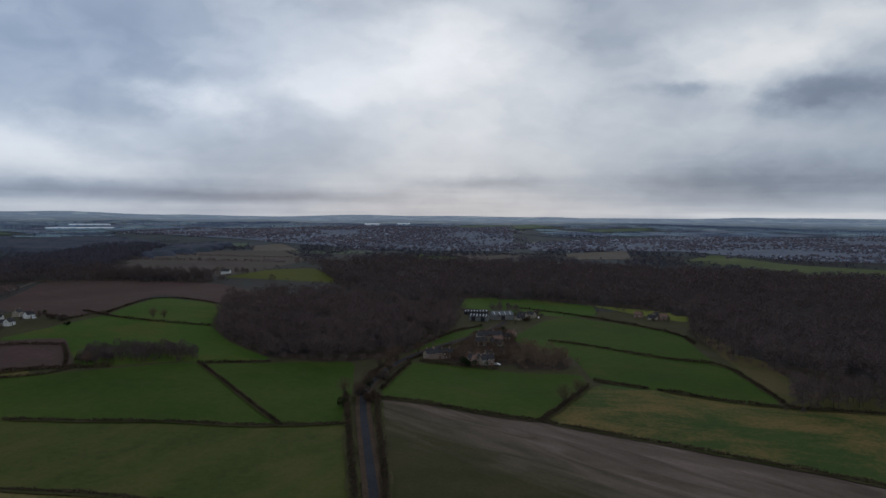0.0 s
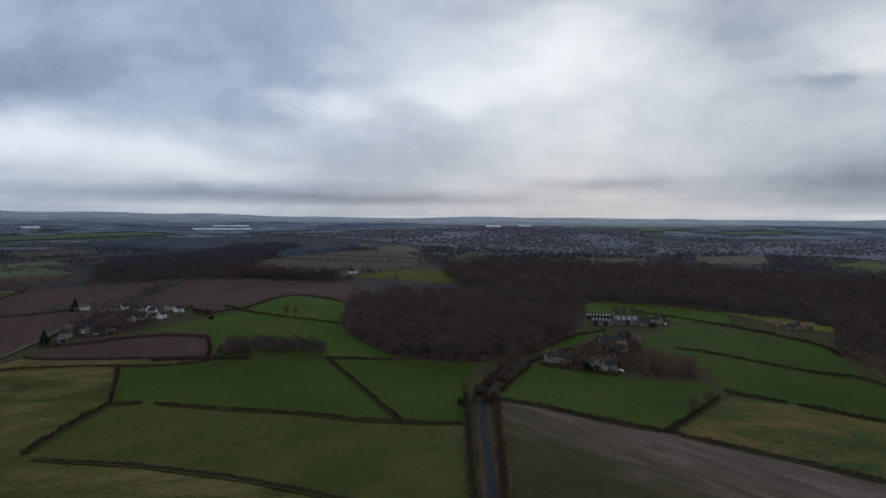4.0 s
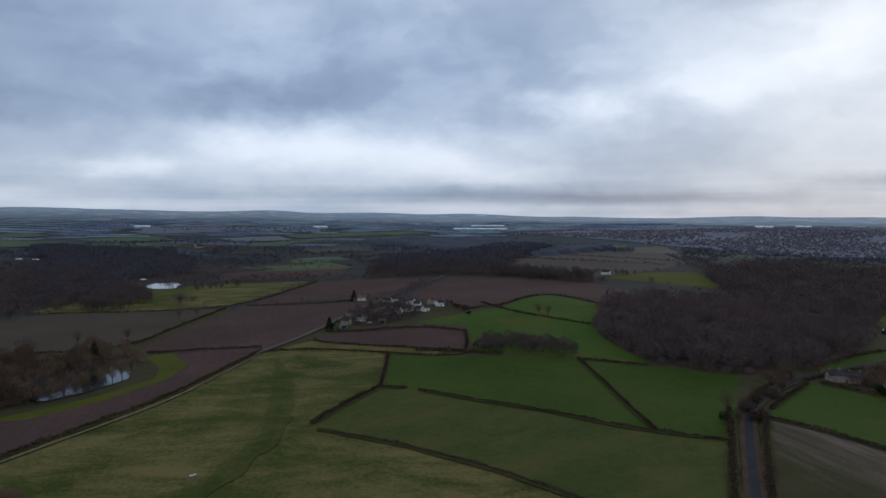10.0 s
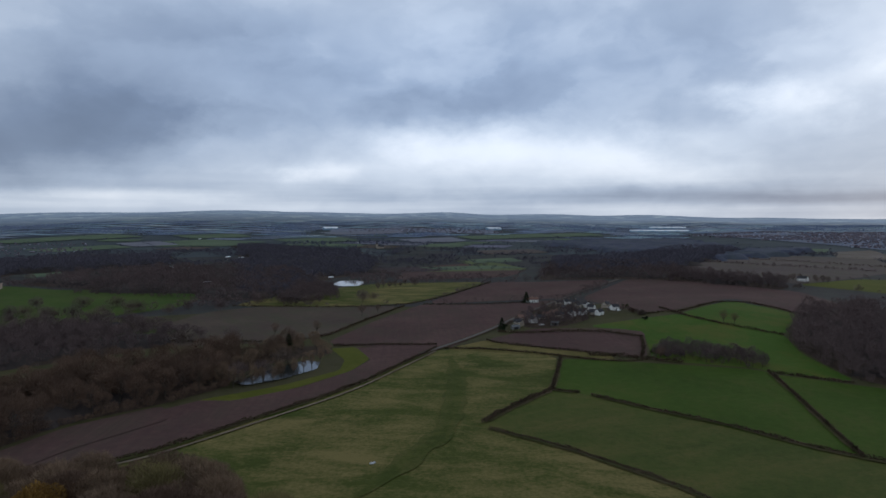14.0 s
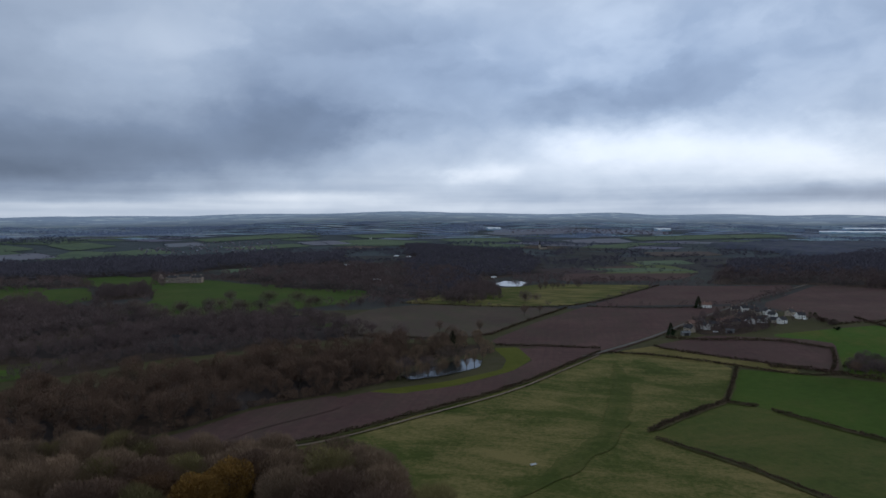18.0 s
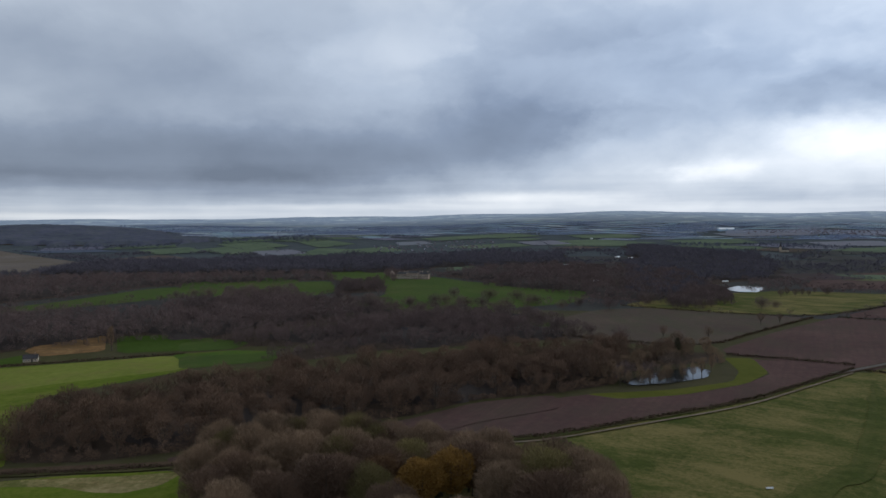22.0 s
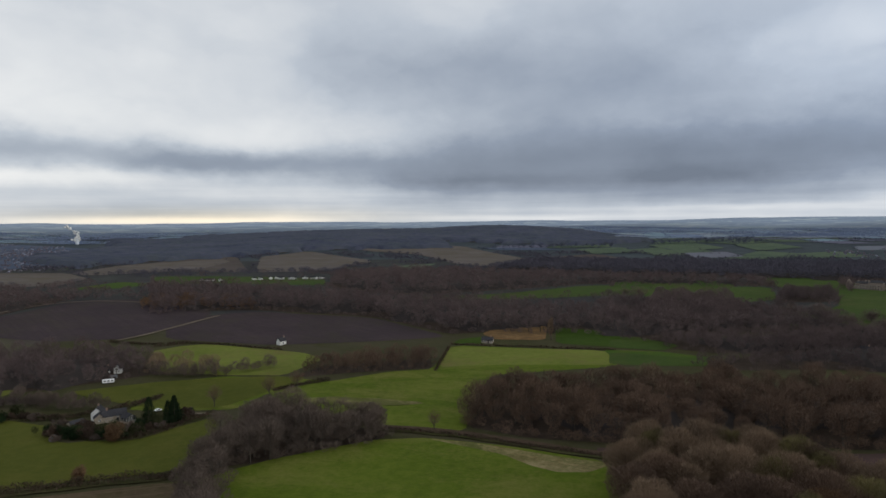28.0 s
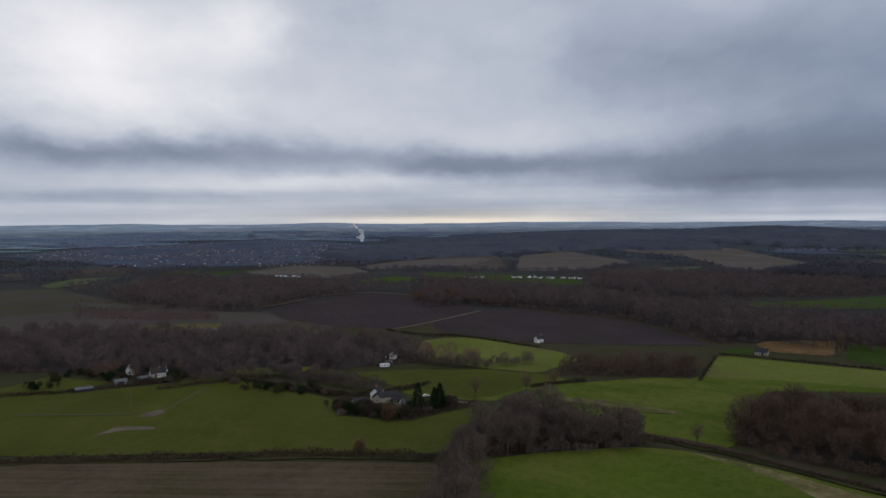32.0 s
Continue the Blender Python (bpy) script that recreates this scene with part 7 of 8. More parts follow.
for key in ("lake_c",):
    pond(SPOTS[key], "bright strip of still water in a valley")


# ---- houses ----
def box(bm, x0, y0, z0, x1, y1, z1):
    v = [bm.verts.new(p) for p in ((x0, y0, z0), (x1, y0, z0), (x1, y1, z0), (x0, y1, z0), (x0, y0, z1), (x1, y0, z1), (x1, y1, z1), (x0, y1, z1))]
    for f in ((3, 2, 1, 0), (4, 5, 6, 7), (0, 1, 5, 4), (1, 2, 6, 5), (2, 3, 7, 6), (3, 0, 4, 7)):
        bm.faces.new([v[i] for i in f])


def gable_wall(w, d, eaves, rise):
    """A block whose ridge runs along x, gables and all, with its foot below the ground."""
    bm = bmesh.new()
    p = [(-w / 2, -d / 2), (w / 2, -d / 2), (w / 2, d / 2), (-w / 2, d / 2)]
    lo = [bm.verts.new((x, y, -0.8)) for x, y in p]
    hi = [bm.verts.new((x, y, eaves)) for x, y in p]
    r0, r1 = bm.verts.new((-w / 2, 0, eaves + rise)), bm.verts.new((w / 2, 0, eaves + rise))
    for i in (0, 2):
        j = (i + 1) % 4
        bm.faces.new((lo[i], lo[j], hi[j], hi[i]))
    bm.faces.new((lo[1], lo[2], hi[2], r1, hi[1]))
    bm.faces.new((lo[3], lo[0], hi[0], r0, hi[3]))
    bm.faces.new((hi[0], hi[1], r1, r0))
    bm.faces.new((hi[2], hi[3], r0, r1))
    return bm


def gable_roof(w, d, eaves, rise, over=0.35, thick=0.18):
    """Two thick slopes with overhanging eaves and verges, and a ridge cap."""
    bm = bmesh.new()
    slope = rise / (d / 2)
    for s in (-1, 1):
        top, foot = (0, eaves + rise + 0.03), (s * (d / 2 + over), eaves - over * slope + 0.03)
        ring = [(foot[0], foot[1]), (top[0], top[1]), (top[0], top[1] + thick), (foot[0], foot[1] + thick)]
        a = [bm.verts.new((-w / 2 - over, y, z)) for y, z in ring]
        b = [bm.verts.new((w / 2 + over, y, z)) for y, z in ring]
        for i in range(4):
            bm.faces.new((a[i], a[(i + 1) % 4], b[(i + 1) % 4], b[i]))
        bm.faces.new(a[::-1])
        bm.faces.new(b)
    box(bm, -w / 2 - over, -0.14, eaves + rise + thick - 0.06, w / 2 + over, 0.14, eaves + rise + thick + 0.1)
    bmesh.ops.recalc_face_normals(bm, faces=bm.faces)
    return bm


def window_part(parent, x, y, z, wide, tall, face):
    """A framed window on a wall; face: the way it looks, 0 -y, 1 +x, 2 +y, 3 -x."""
    bm = bmesh.new()
    t = 0.09
    for x0, z0, x1, z1 in ((-wide / 2, 0, wide / 2, t), (-wide / 2, tall - t, wide / 2, tall), (-wide / 2, t, -wide / 2 + t, tall - t), (wide / 2 - t, t, wide / 2, tall - t), (-t / 2, t, t / 2, tall - t)):
        box(bm, x0, -0.07, z0, x1, 0.02, z1)
    ob = part("window", bm, "render_white", parent)
    ob.matrix_basis = pose(x, y, z, 0, 0, 90 * face)
    pane = bmesh.new()
    box(pane, -wide / 2 + t, -0.03, t, wide / 2 - t, 0.01, tall - t)
    part("pane", pane, "window_glass", ob)
    return ob


def house(name, w, d, eaves, rise, walls, roofs, label, category="house", chimneys=(0.4,), cols=3, storeys=2, door=True, gable_window=True):
    root = new(name)
    part("wall", gable_wall(w, d, eaves, rise), walls, root)
    roof = part("roof", gable_roof(w, d, eaves, rise), roofs, root)
    for c in chimneys:
        bm = bmesh.new()
        box(bm, c * w - 0.4, -0.35, eaves + rise * 0.6, c * w + 0.4, 0.35, eaves + rise + 0.9)
        box(bm, c * w - 0.47, -0.42, eaves + rise + 0.9, c * w + 0.47, 0.42, eaves + rise + 1.02)
        for px in (-0.2, 0.2):
            bmesh.ops.create_cone(bm, cap_ends=True, segments=8, radius1=0.13, radius2=0.1, depth=0.4, matrix=pose(c * w + px, 0, eaves + rise + 1.2))
        part("chimney", bm, "brick", roof)
    step = eaves / storeys
    for side in (0, 2):
        for s in range(storeys):
            for i in range(cols):
                x = (i + 0.5) / cols * w - w / 2
                if door and side == 0 and s == 0 and i == cols // 2:
                    continue
                window_part(root, x, (-d / 2 if side == 0 else d / 2), s * step + 0.85, 1.15, min(1.2, step - 1.1), side)
    if gable_window:
        for side in (1, 3):
            window_part(root, (w / 2 if side == 1 else -w / 2), 0, (storeys - 1) * step + 0.85, 1.1, min(1.2, step - 1.1), side)
    if door:
        bm = bmesh.new()
        box(bm, -0.5, -d / 2 - 0.06, 0, 0.5, -d / 2 + 0.02, 2.05)
        x = (cols // 2 + 0.5) / cols * w - w / 2
        bmesh.ops.translate(bm, verts=bm.verts, vec=(x, 0, 0))
        part("door", bm, "paint_dark", root)
    return tagged(root, label, category)


def stand(ob, x, y, turn, first=False):
    """Puts a building, or a copy of it, on the ground."""
    m = pose(x, y, float(land(x, y)) + 0.3, 0, 0, turn)
    if first:
        ob.matrix_basis = m
        return ob
    return copy_thing(ob, m)


def face_eye(x, y):
    """The turn that lets a building's front look back towards the camera."""
    return math.degrees(math.atan2(-x, y)) + 0


stone = house("house", 7.8, 5.8, 3.9, 2.2, "stone_wall", "roof_slate", "stone village house with a slate roof", chimneys=(-0.42, 0.42))
brick = house("house", 7.4, 5.6, 3.9, 2.1, "brick", "roof_tile", "brick village house with a tiled roof")
white = house("house", 7, 5.4, 3.6, 2.2, "render_white", "roof_slate", "white rendered house with a slate roof", chimneys=(0.4,))
low = house("bungalow", 9, 6, 2.5, 2.2, "stone_wall", "roof_slate", "low stone bungalow with a slate roof", "house", chimneys=(0.3,), storeys=1, cols=4)
rng = random.Random(5)
kinds = [stone, brick, low]
used = set()


def settle(kind, spots, spread, group=""):
    for x, y in spots:
        ob = stand(kind, x, y, face_eye(x, y) + rng.uniform(-spread, spread), first=kind.name not in used)
        used.add(kind.name)
        if group:
            tagged(ob, group=group)


V = SPOTS["village_house"]
for i, (x, y) in enumerate(V):
    settle((stone, white, low, stone, brick)[i % 5], [(x, y)], 70, "village houses")
settle(white, SPOTS["village_white"], 60, "village houses")
H = SPOTS["hamlet_house"]
for i, (x, y) in enumerate(H):
    settle(kinds[(i * 5) % 3], [(x, y)], 50, "hamlet houses")
terrace_row = house("terraced_houses", 17, 6, 4.4, 2.1, "brick", "roof_slate", "brick terrace of cottages with a slate roof", chimneys=(-0.48, -0.16, 0.16, 0.48), cols=8)
settle(terrace_row, SPOTS["terrace"], 12)
village_row = house("cottages", 13, 5.6, 3.6, 2.1, "render_white", "roof_tile", "row of white cottages with red tiled roof", chimneys=(-0.4, 0.0, 0.4), cols=5)
x, y = SPOTS["village_row"][1]
stand(village_row, x, y, face_eye(x, y) + 10, True)
hall = house("hall", 20, 8, 5.2, 3.0, "stone_wall", "roof_slate", "large old brown stone hall with chimneys", chimneys=(-0.45, -0.15, 0.15, 0.45), cols=7)
x, y = SPOTS["hall"][0]
stand(hall, x, y, face_eye(x, y) + 12, True)


def shed(name, w, d, eaves, rise, walls, roofs, label, lights=0, doors=1):
    """A farm building with a sheet roof, roof lights and big doors."""
    root = new(name)
    part("wall", gable_wall(w, d, eaves, rise), walls, root)
    roof = part("roof", gable_roof(w, d, eaves, rise, 0.3, 0.1), roofs, root)
    tilt = math.atan2(rise, d / 2)
    for i in range(lights):
        bm = bmesh.new()
        x = (i + 0.5) / lights * w - w / 2
        box(bm, x - 0.32, -d * 0.19, -0.01, x + 0.32, d * 0.19, 0.05)
        ob = part("roof_light", bm, "hay_wrap", roof, "pale translucent roof light")
        ob.matrix_basis = Matrix.Translation((0, -d * 0.25, eaves + rise * 0.5 + 0.16)) @ Matrix.Rotation(tilt, 4, "X")
    for i in range(doors):
        bm = bmesh.new()
        x = (i + 0.5) / doors * w - w / 2
        box(bm, x - 1.9, -d / 2 - 0.08, -0.1, x + 1.9, -d / 2 + 0.02, min(eaves - 0.3, 4))
        part("door", bm, "paint_dark", root, "tall dark barn door")
    return tagged(root, label, "barn")


S = SPOTS["shed"]
stable = shed("stable", 24, 8, 3.0, 1.6, "shed_wall", "roof_slate", "long low stable with a dark roof and roof lights", 8, 6)
stand(stable, *S[0], face_eye(*S[0]) + 4, True)
barn = shed("barn", 18, 11, 4.2, 2.4, "shed_wall", "roof_slate", "grey barn with a dark roof and pale roof lights", 6, 2)
stand(barn, *S[1], face_eye(*S[1]) - 12, True)
barn_b = shed("barn", 21, 14, 4.4, 3.0, "shed_wall", "roof_sheet", "pale-walled barn with a grey sheet roof", 4, 1)
stand(barn_b, *S[2], face_eye(*S[2]) + 16, True)
hut = shed("shed", 7, 4, 2.3, 1.1, "shed_wall", "roof_sheet", "small shed with a pale sheet roof", 0, 1)
for i, (x, y) in enumerate(SPOTS["village_shed"]):
    stand(hut, x, y, face_eye(x, y) + 25 * i, i == 0)
works = shed("barn", 13, 6, 2.6, 1.2, "render_white", "sheet_white", "white-roofed estate shed among trees", 0, 2)
for i, (x, y) in enumerate(SPOTS["estate"]):
    shed_copy = tagged(stand(works, x, y, face_eye(x, y) + 17 * i % 40, i == 0), group="estate sheds")
    shed_copy.scale = (0.6, 0.8, 0.6) if i == 5 else (1.0 - 0.06 * i, 1.0, 0.75)
L = SPOTS["long_shed"][0]
stand(shed("shed", 9, 4, 2.0, 0.8, "wood_fence", "roof_sheet", "long low field shelter with a pale roof", 0, 3), *L, face_eye(*L) + 4, True)
villa = house("villa", 12, 8, 4.8, 2.8, "render_white", "roof_slate", "white farmhouse on a hill among trees", chimneys=(-0.4, 0.4), cols=4)
x, y = SPOTS["villa"][0]
stand(villa, x, y, face_eye(x, y) - 20, True)
cream = house("cottage", 6.2, 4.6, 3.2, 2.4, "render_white", "roof_slate", "white cottage under bare trees", chimneys=(0.42,), cols=3)
# the grove cottages stand in for small white shapes near the caravan
for i, (x, y) in enumerate(SPOTS["cottage"][:3] + SPOTS["white_cottage"] + SPOTS["white_house"] + SPOTS["cottage_mid"] + SPOTS["grove_cottage"]):
    stand(cream, x, y, face_eye(x, y) + (80, 15, -20, 70, 40, 0, 10)[i % 7], i == 0)
for x, y in SPOTS["cottage"][3:]:
    stand(hut, x, y, face_eye(x, y) + 12)
settle(low, SPOTS["house_far"], 40)
# sheds standing in for small pale shapes by the farm and paddock
for i, (x, y) in enumerate(SPOTS["garden_shed"]):
    stand(hut, x, y, face_eye(x, y) - 20 + 50 * i).scale = (0.62, 0.7, 0.6)


# ---- the mansion in the park ----
# ---- a row of white park homes at a wood's edge ----
park_home = house("park_home", 6.0, 4.5, 3.0, 1.4, "render_white", "roof_slate", "white park home with a low slate roof", chimneys=(), cols=3, storeys=1)
for i in range(18):
    f = (i - 5) / 12.0
    x, y = (-884 - 54 * f, -648 + 75 * f) if i > 4 else (-832 - 2.2 * i, -716 + 7.2 * i)
    x, y = x + rng.uniform(-9, 9), y + rng.uniform(-2.5, 2.5)
    tagged(stand(park_home, x, y, face_eye(x, y) + rng.uniform(-80, 80), i == 0), group="park homes")


def mansion():
    root = new("mansion")
    bm = bmesh.new()
    box(bm, -24, -7, -1, 24, 7, 9.5)
    box(bm, -8, -9, -1, 8, 7.5, 11.5)
    box(bm, -25, -7.6, 9.5, 25, 7.6, 10.1)
    box(bm, -9, -9.6, 11.5, 9, 8, 12.2)
    part("wall", bm, "old_stone", root)
    bm = bmesh.new()
    box(bm, -23.5, -6.5, 10.1, -9.2, 6.5, 10.9)
    box(bm, 9.2, -6.5, 10.1, 23.5, 6.5, 10.9)
    box(bm, -7.5, -8.2, 12.2, 7.5, 6.8, 13.2)
    part("roof", bm, "roof_slate", root, "grey lead roof")
    for x, w, e in ((-16.3, 13.5, 10.9), (16.3, 13.5, 10.9), (0, 13, 13.2)):
        ob = part("roof", gable_roof(w, 11, e, 2.6), "roof_slate", root)
        ob.matrix_basis = pose(x, 0, 0)
    for x in (-22, -14, -10, 10, 14, 22):
        bm = bmesh.new()
        box(bm, x - 0.7, -0.6, 9.8, x + 0.7, 0.6, 15.6)
        part("chimney", bm, "old_stone", root)
    for s in (-1, 1):
        for k in range(6):
            for z in (1.2, 5.4):
                window_part(root, s * (10.5 + k * 2.4), -7, z, 1.3, 2.4, 0)
    for k in range(5):
        for z in (1.2, 5.4):
            window_part(root, -6.4 + k * 3.2, -9, z, 1.4, 2.6, 0)
    for k in range(6):
        bm = bmesh.new()
        bmesh.ops.create_cone(bm, cap_ends=True, segments=10, radius1=0.5, radius2=0.42, depth=9, matrix=pose(-7.6 + k * 3.04, -9.8, 5))
        part("column", bm, "old_stone", root)
    bm = bmesh.new()
    box(bm, -36, -3, -1, -30, 3, 10)
    bmesh.ops.create_cone(bm, cap_ends=True, segments=10, radius1=2.4, radius2=2.2, depth=3, matrix=pose(-33, 0, 11.4))
    bmesh.ops.create_uvsphere(bm, u_segments=10, v_segments=6, radius=2.3, matrix=pose(-33, 0, 13))
    bmesh.ops.create_cone(bm, cap_ends=True, segments=6, radius1=0.4, radius2=0.05, depth=3, matrix=pose(-33, 0, 16))
    part("clock_tower", bm, "old_stone", root, "stone tower with a small cupola")
    bm = bmesh.new()
    box(bm, -30, -2.6, -1, -24, 2.6, 5)
    part("link_wing", bm, "old_stone", root)
    return tagged(root, "large pale stone country mansion in a park", "mansion")


x, y = SPOTS["mansion"][0]
stand(mansion(), x, y, face_eye(x, y) - 14, True).scale = (1.05, 1.05, 0.82)


# ---- the near farmhouse and its garden ----
F = SPOTS["farm"]
turn = face_eye(*F[1])
tall_gable = house("farmhouse", 7, 5.4, 4.2, 2.4, "render_white", "roof_slate", "white gabled farmhouse with a slate roof", chimneys=(0.1,), cols=2)
stand(tall_gable, *F[0], turn + 78, True)
front = house("cottage_wing", 5.4, 5.2, 2.6, 2.2, "stone_wall", "roof_slate", "brown stone gabled wing of a farmhouse", chimneys=(), cols=1, storeys=1)
right = Vector((math.cos(radians(turn)), math.sin(radians(turn))))
near = Vector((math.sin(radians(turn)), -math.cos(radians(turn))))
p = Vector(F[0]) + near * 6.0 + right * 0.6
stand(front, p.x, p.y, turn + 90, True)
main = house("farmhouse", 11, 6.2, 3.1, 2.4, "stone_wall", "roof_slate", "long stone farmhouse with a slate roof", chimneys=(-0.3,), cols=4)
stand(main, *F[1], turn + 6, True)


def garden_room():
    root = new("conservatory")
    part("wall", gable_wall(6, 5, 1.0, 0.1), "stone_wall", root)
    bm = bmesh.new()
    for x in (-2.9, -1.45, 0, 1.45, 2.9):
        for y in (-2.42, 2.42):
            box(bm, x - 0.06, y - 0.06, 1.0, x + 0.06, y + 0.06, 2.6)
    for y in (-1.6, -0.8, 0, 0.8, 1.6):
        for x in (-2.92, 2.92):
            box(bm, x - 0.05, y - 0.06, 1.0, x + 0.05, y + 0.06, 2.6 + (1 - abs(y) / 2.5) * 1.9)
    box(bm, -3, -2.5, 2.55, 3, -2.35, 2.7)
    box(bm, -3, 2.35, 2.55, 3, 2.5, 2.7)
    part("frame", bm, "render_white", root, "white glazing bars")
    part("roof", gable_roof(6, 5, 2.7, 1.9, 0.2, 0.12), "roof_slate", root)
    bm = bmesh.new()
    box(bm, -2.85, -2.38, 1.0, 2.85, -2.33, 2.6)
    box(bm, -2.85, 2.33, 1.0, 2.85, 2.38, 2.6)
    v = [bm.verts.new(q) for q in ((2.86, -2.3, 1.0), (2.86, 2.3, 1.0), (2.86, 2.3, 2.7), (2.86, 0, 4.4), (2.86, -2.3, 2.7))]
    bm.faces.new(v)
    part("pane", bm, "window_glass", root)
    return tagged(root, "glazed garden room with white bars and slate roof", "conservatory")


stand(garden_room(), *F[2], turn - 62, True)
stand(shed("garage", 7, 5.5, 2.4, 1.8, "stone_wall", "roof_slate", "stone garage with a dark slate roof", 0, 1), *F[3], turn + 30, True)


def caravan():
    root = new("caravan")
    bm = bmesh.new()
    box(bm, -3.4, -1.15, 0.45, 3.4, 1.15, 2.6)
    bmesh.ops.bevel(bm, geom=bm.edges[:], offset=0.28, segments=3, affect="EDGES")
    body = part("body", bm, "van_white", root)
    for s in (-1, 1):
        for x in (-2.1, 0, 2.1):
            bm = bmesh.new()
            box(bm, x - 0.55, s * 1.15 - 0.02, 1.4, x + 0.55, s * 1.15 + 0.02, 2.1)
            part("window", bm, "window_glass", body)
        bm = bmesh.new()
        bmesh.ops.create_cone(bm, cap_ends=True, segments=14, radius1=0.34, radius2=0.34, depth=0.22, matrix=pose(0, s * 1.0, 0.34, 90))
        part("wheel", bm, "rubber", root)
    bm = bmesh.new()
    box(bm, 3.3, -0.08, 0.45, 4.6, 0.08, 0.55)
    part("tow_bar", bm, "paint_dark", root)
    return tagged(root, "white touring caravan parked beside a paddock", "caravan")


cv = caravan()
x, y = SPOTS["van"][0]
stand(cv, x, y, face_eye(x, y) + 5, True)


def parked_car():
    root = new("car")
    bm = bmesh.new()
    side = [(-2.1, 0.35), (2.1, 0.35), (2.15, 0.8), (1.3, 0.95), (0.7, 1.45), (-1.2, 1.48), (-1.9, 1.0), (-2.15, 0.9)]
    a = [bm.verts.new((x, -0.85, z)) for x, z in side]
    b = [bm.verts.new((x, 0.85, z)) for x, z in side]
    for i in range(len(side)):
        j = (i + 1) % len(side)
        bm.faces.new((a[i], a[j], b[j], b[i]))
    bm.faces.new(a[::-1])
    bm.faces.new(b)
    bmesh.ops.recalc_face_normals(bm, faces=bm.faces)
    bmesh.ops.bevel(bm, geom=bm.edges[:], offset=0.07, segments=2, affect="EDGES")
    part("body", bm, "van_white", root)
    for s in (-1, 1):
        bm = bmesh.new()
        box(bm, -1.05, s * 0.86 - 0.015, 1.0, 0.6, s * 0.86 + 0.015, 1.36)
        part("window", bm, "window_glass", root)
        for x in (-1.35, 1.35):
            bm = bmesh.new()
            bmesh.ops.create_cone(bm, cap_ends=True, segments=14, radius1=0.33, radius2=0.33, depth=0.2, matrix=pose(x, s * 0.8, 0.33, 90))
            part("wheel", bm, "rubber", root)
    return tagged(root, "white car parked beside a house", "car")


car = parked_car()
spots = [F[4], SPOTS["white_car"][0], V[6], V[8], (V[3][0] + 8, V[3][1] - 8), (V[11][0] + 9, V[11][1] - 4), SPOTS["village_white"][3], H[0], (H[5][0] + 9, H[5][1])]
for i, (x, y) in enumerate(spots):
    stand(car, x + (7 if i > 1 else 0), y - (4 if i > 1 else 0), face_eye(x, y) + 40 * i, i == 0)

# a water trough out in the rough pasture
bm = bmesh.new()
box(bm, -1.3, -0.4, 0, 1.3, 0.4, 0.5)
top = max(bm.faces, key=lambda f: f.calc_center_median().z)
bmesh.ops.inset_region(bm, faces=[top], thickness=0.07)
bmesh.ops.translate(bm, verts=top.verts, vec=(0, 0, -0.22))
trough = part("water_trough", bm, "hay_wrap", None)
tagged(trough, "pale metal water trough in rough pasture", "trough")
x, y = SPOTS["trough"][0]
trough.matrix_basis = pose(x, y, float(land(x, y)) + 0.2, 0, 0, face_eye(x, y) + 30)


# ---- church spire, warehouse and works far off ----
def church():
    root = new("church")
    bm = bmesh.new()
    box(bm, -3, -3, -1, 3, 3, 13)
    part("tower", bm, "stone_wall", root)
    bm = bmesh.new()
    bmesh.ops.create_cone(bm, cap_ends=True, segments=8, radius1=3.0, radius2=0.1, depth=15, matrix=pose(0, 0, 20.4))
    part("spire", bm, "roof_slate", root)
    nave = part("nave", gable_wall(18, 8, 6, 4), "stone_wall", root)
    nave.matrix_basis = pose(12, 0, 0)
    roof = part("roof", gable_roof(18, 8, 6, 4), "roof_slate", root)
    roof.matrix_basis = pose(12, 0, 0)
    return tagged(root, "dark stone church with a tall spire", "church")


x, y = SPOTS["spire"][0]
stand(church(), x, y, face_eye(x, y), True)


def warehouse(w, d, h, bands, label):
    root = new("warehouse")
    bm = bmesh.new()
    box(bm, -w / 2, -d / 2, -3, w / 2, d / 2, h)
    part("wall", bm, "sheet_blue", root)
    for i in range(bands):
        x0, x1 = -w / 2 + w * i / bands + 0.6, -w / 2 + w * (i + 1) / bands - 0.6
        bm = bmesh.new()
        ring = [(-d / 2 - 0.5, h), (0, h + 4), (d / 2 + 0.5, h)]
        a = [bm.verts.new((x0, y, z)) for y, z in ring]
        b = [bm.verts.new((x1, y, z)) for y, z in ring]
        bm.faces.new((a[0], b[0], b[1], a[1]))
        bm.faces.new((a[1], b[1], b[2], a[2]))
        bm.faces.new(a)
        bm.faces.new(b[::-1])
        bm.faces.new((a[0], a[2], b[2], b[0]))
        bmesh.ops.recalc_face_normals(bm, faces=bm.faces)
        part("roof", bm, "sheet_white", root)
    for i in range(bands):
        bm = bmesh.new()
        x = -w / 2 + w * (i + 0.5) / bands
        box(bm, x - w / bands * 0.36, -d / 2 - 0.4, h * 0.55, x + w / bands * 0.36, -d / 2 + 0.2, h * 0.98)
        part("wall_band", bm, "sheet_white", root)
    return tagged(root, label, "warehouse")


x, y = SPOTS["warehouse"][0]
big = stand(warehouse(330, 90, 10, 5, "huge white and blue distribution warehouse"), x, y, face_eye(x, y) + 3, True)
big.scale = (0.80, 1.0, 0.62)
back = stand(big, x - 55, y + 190, face_eye(x, y) + 3)
back.scale = (0.52, 0.8, 0.62)
small = warehouse(70, 30, 9, 2, "white industrial shed beyond the town")
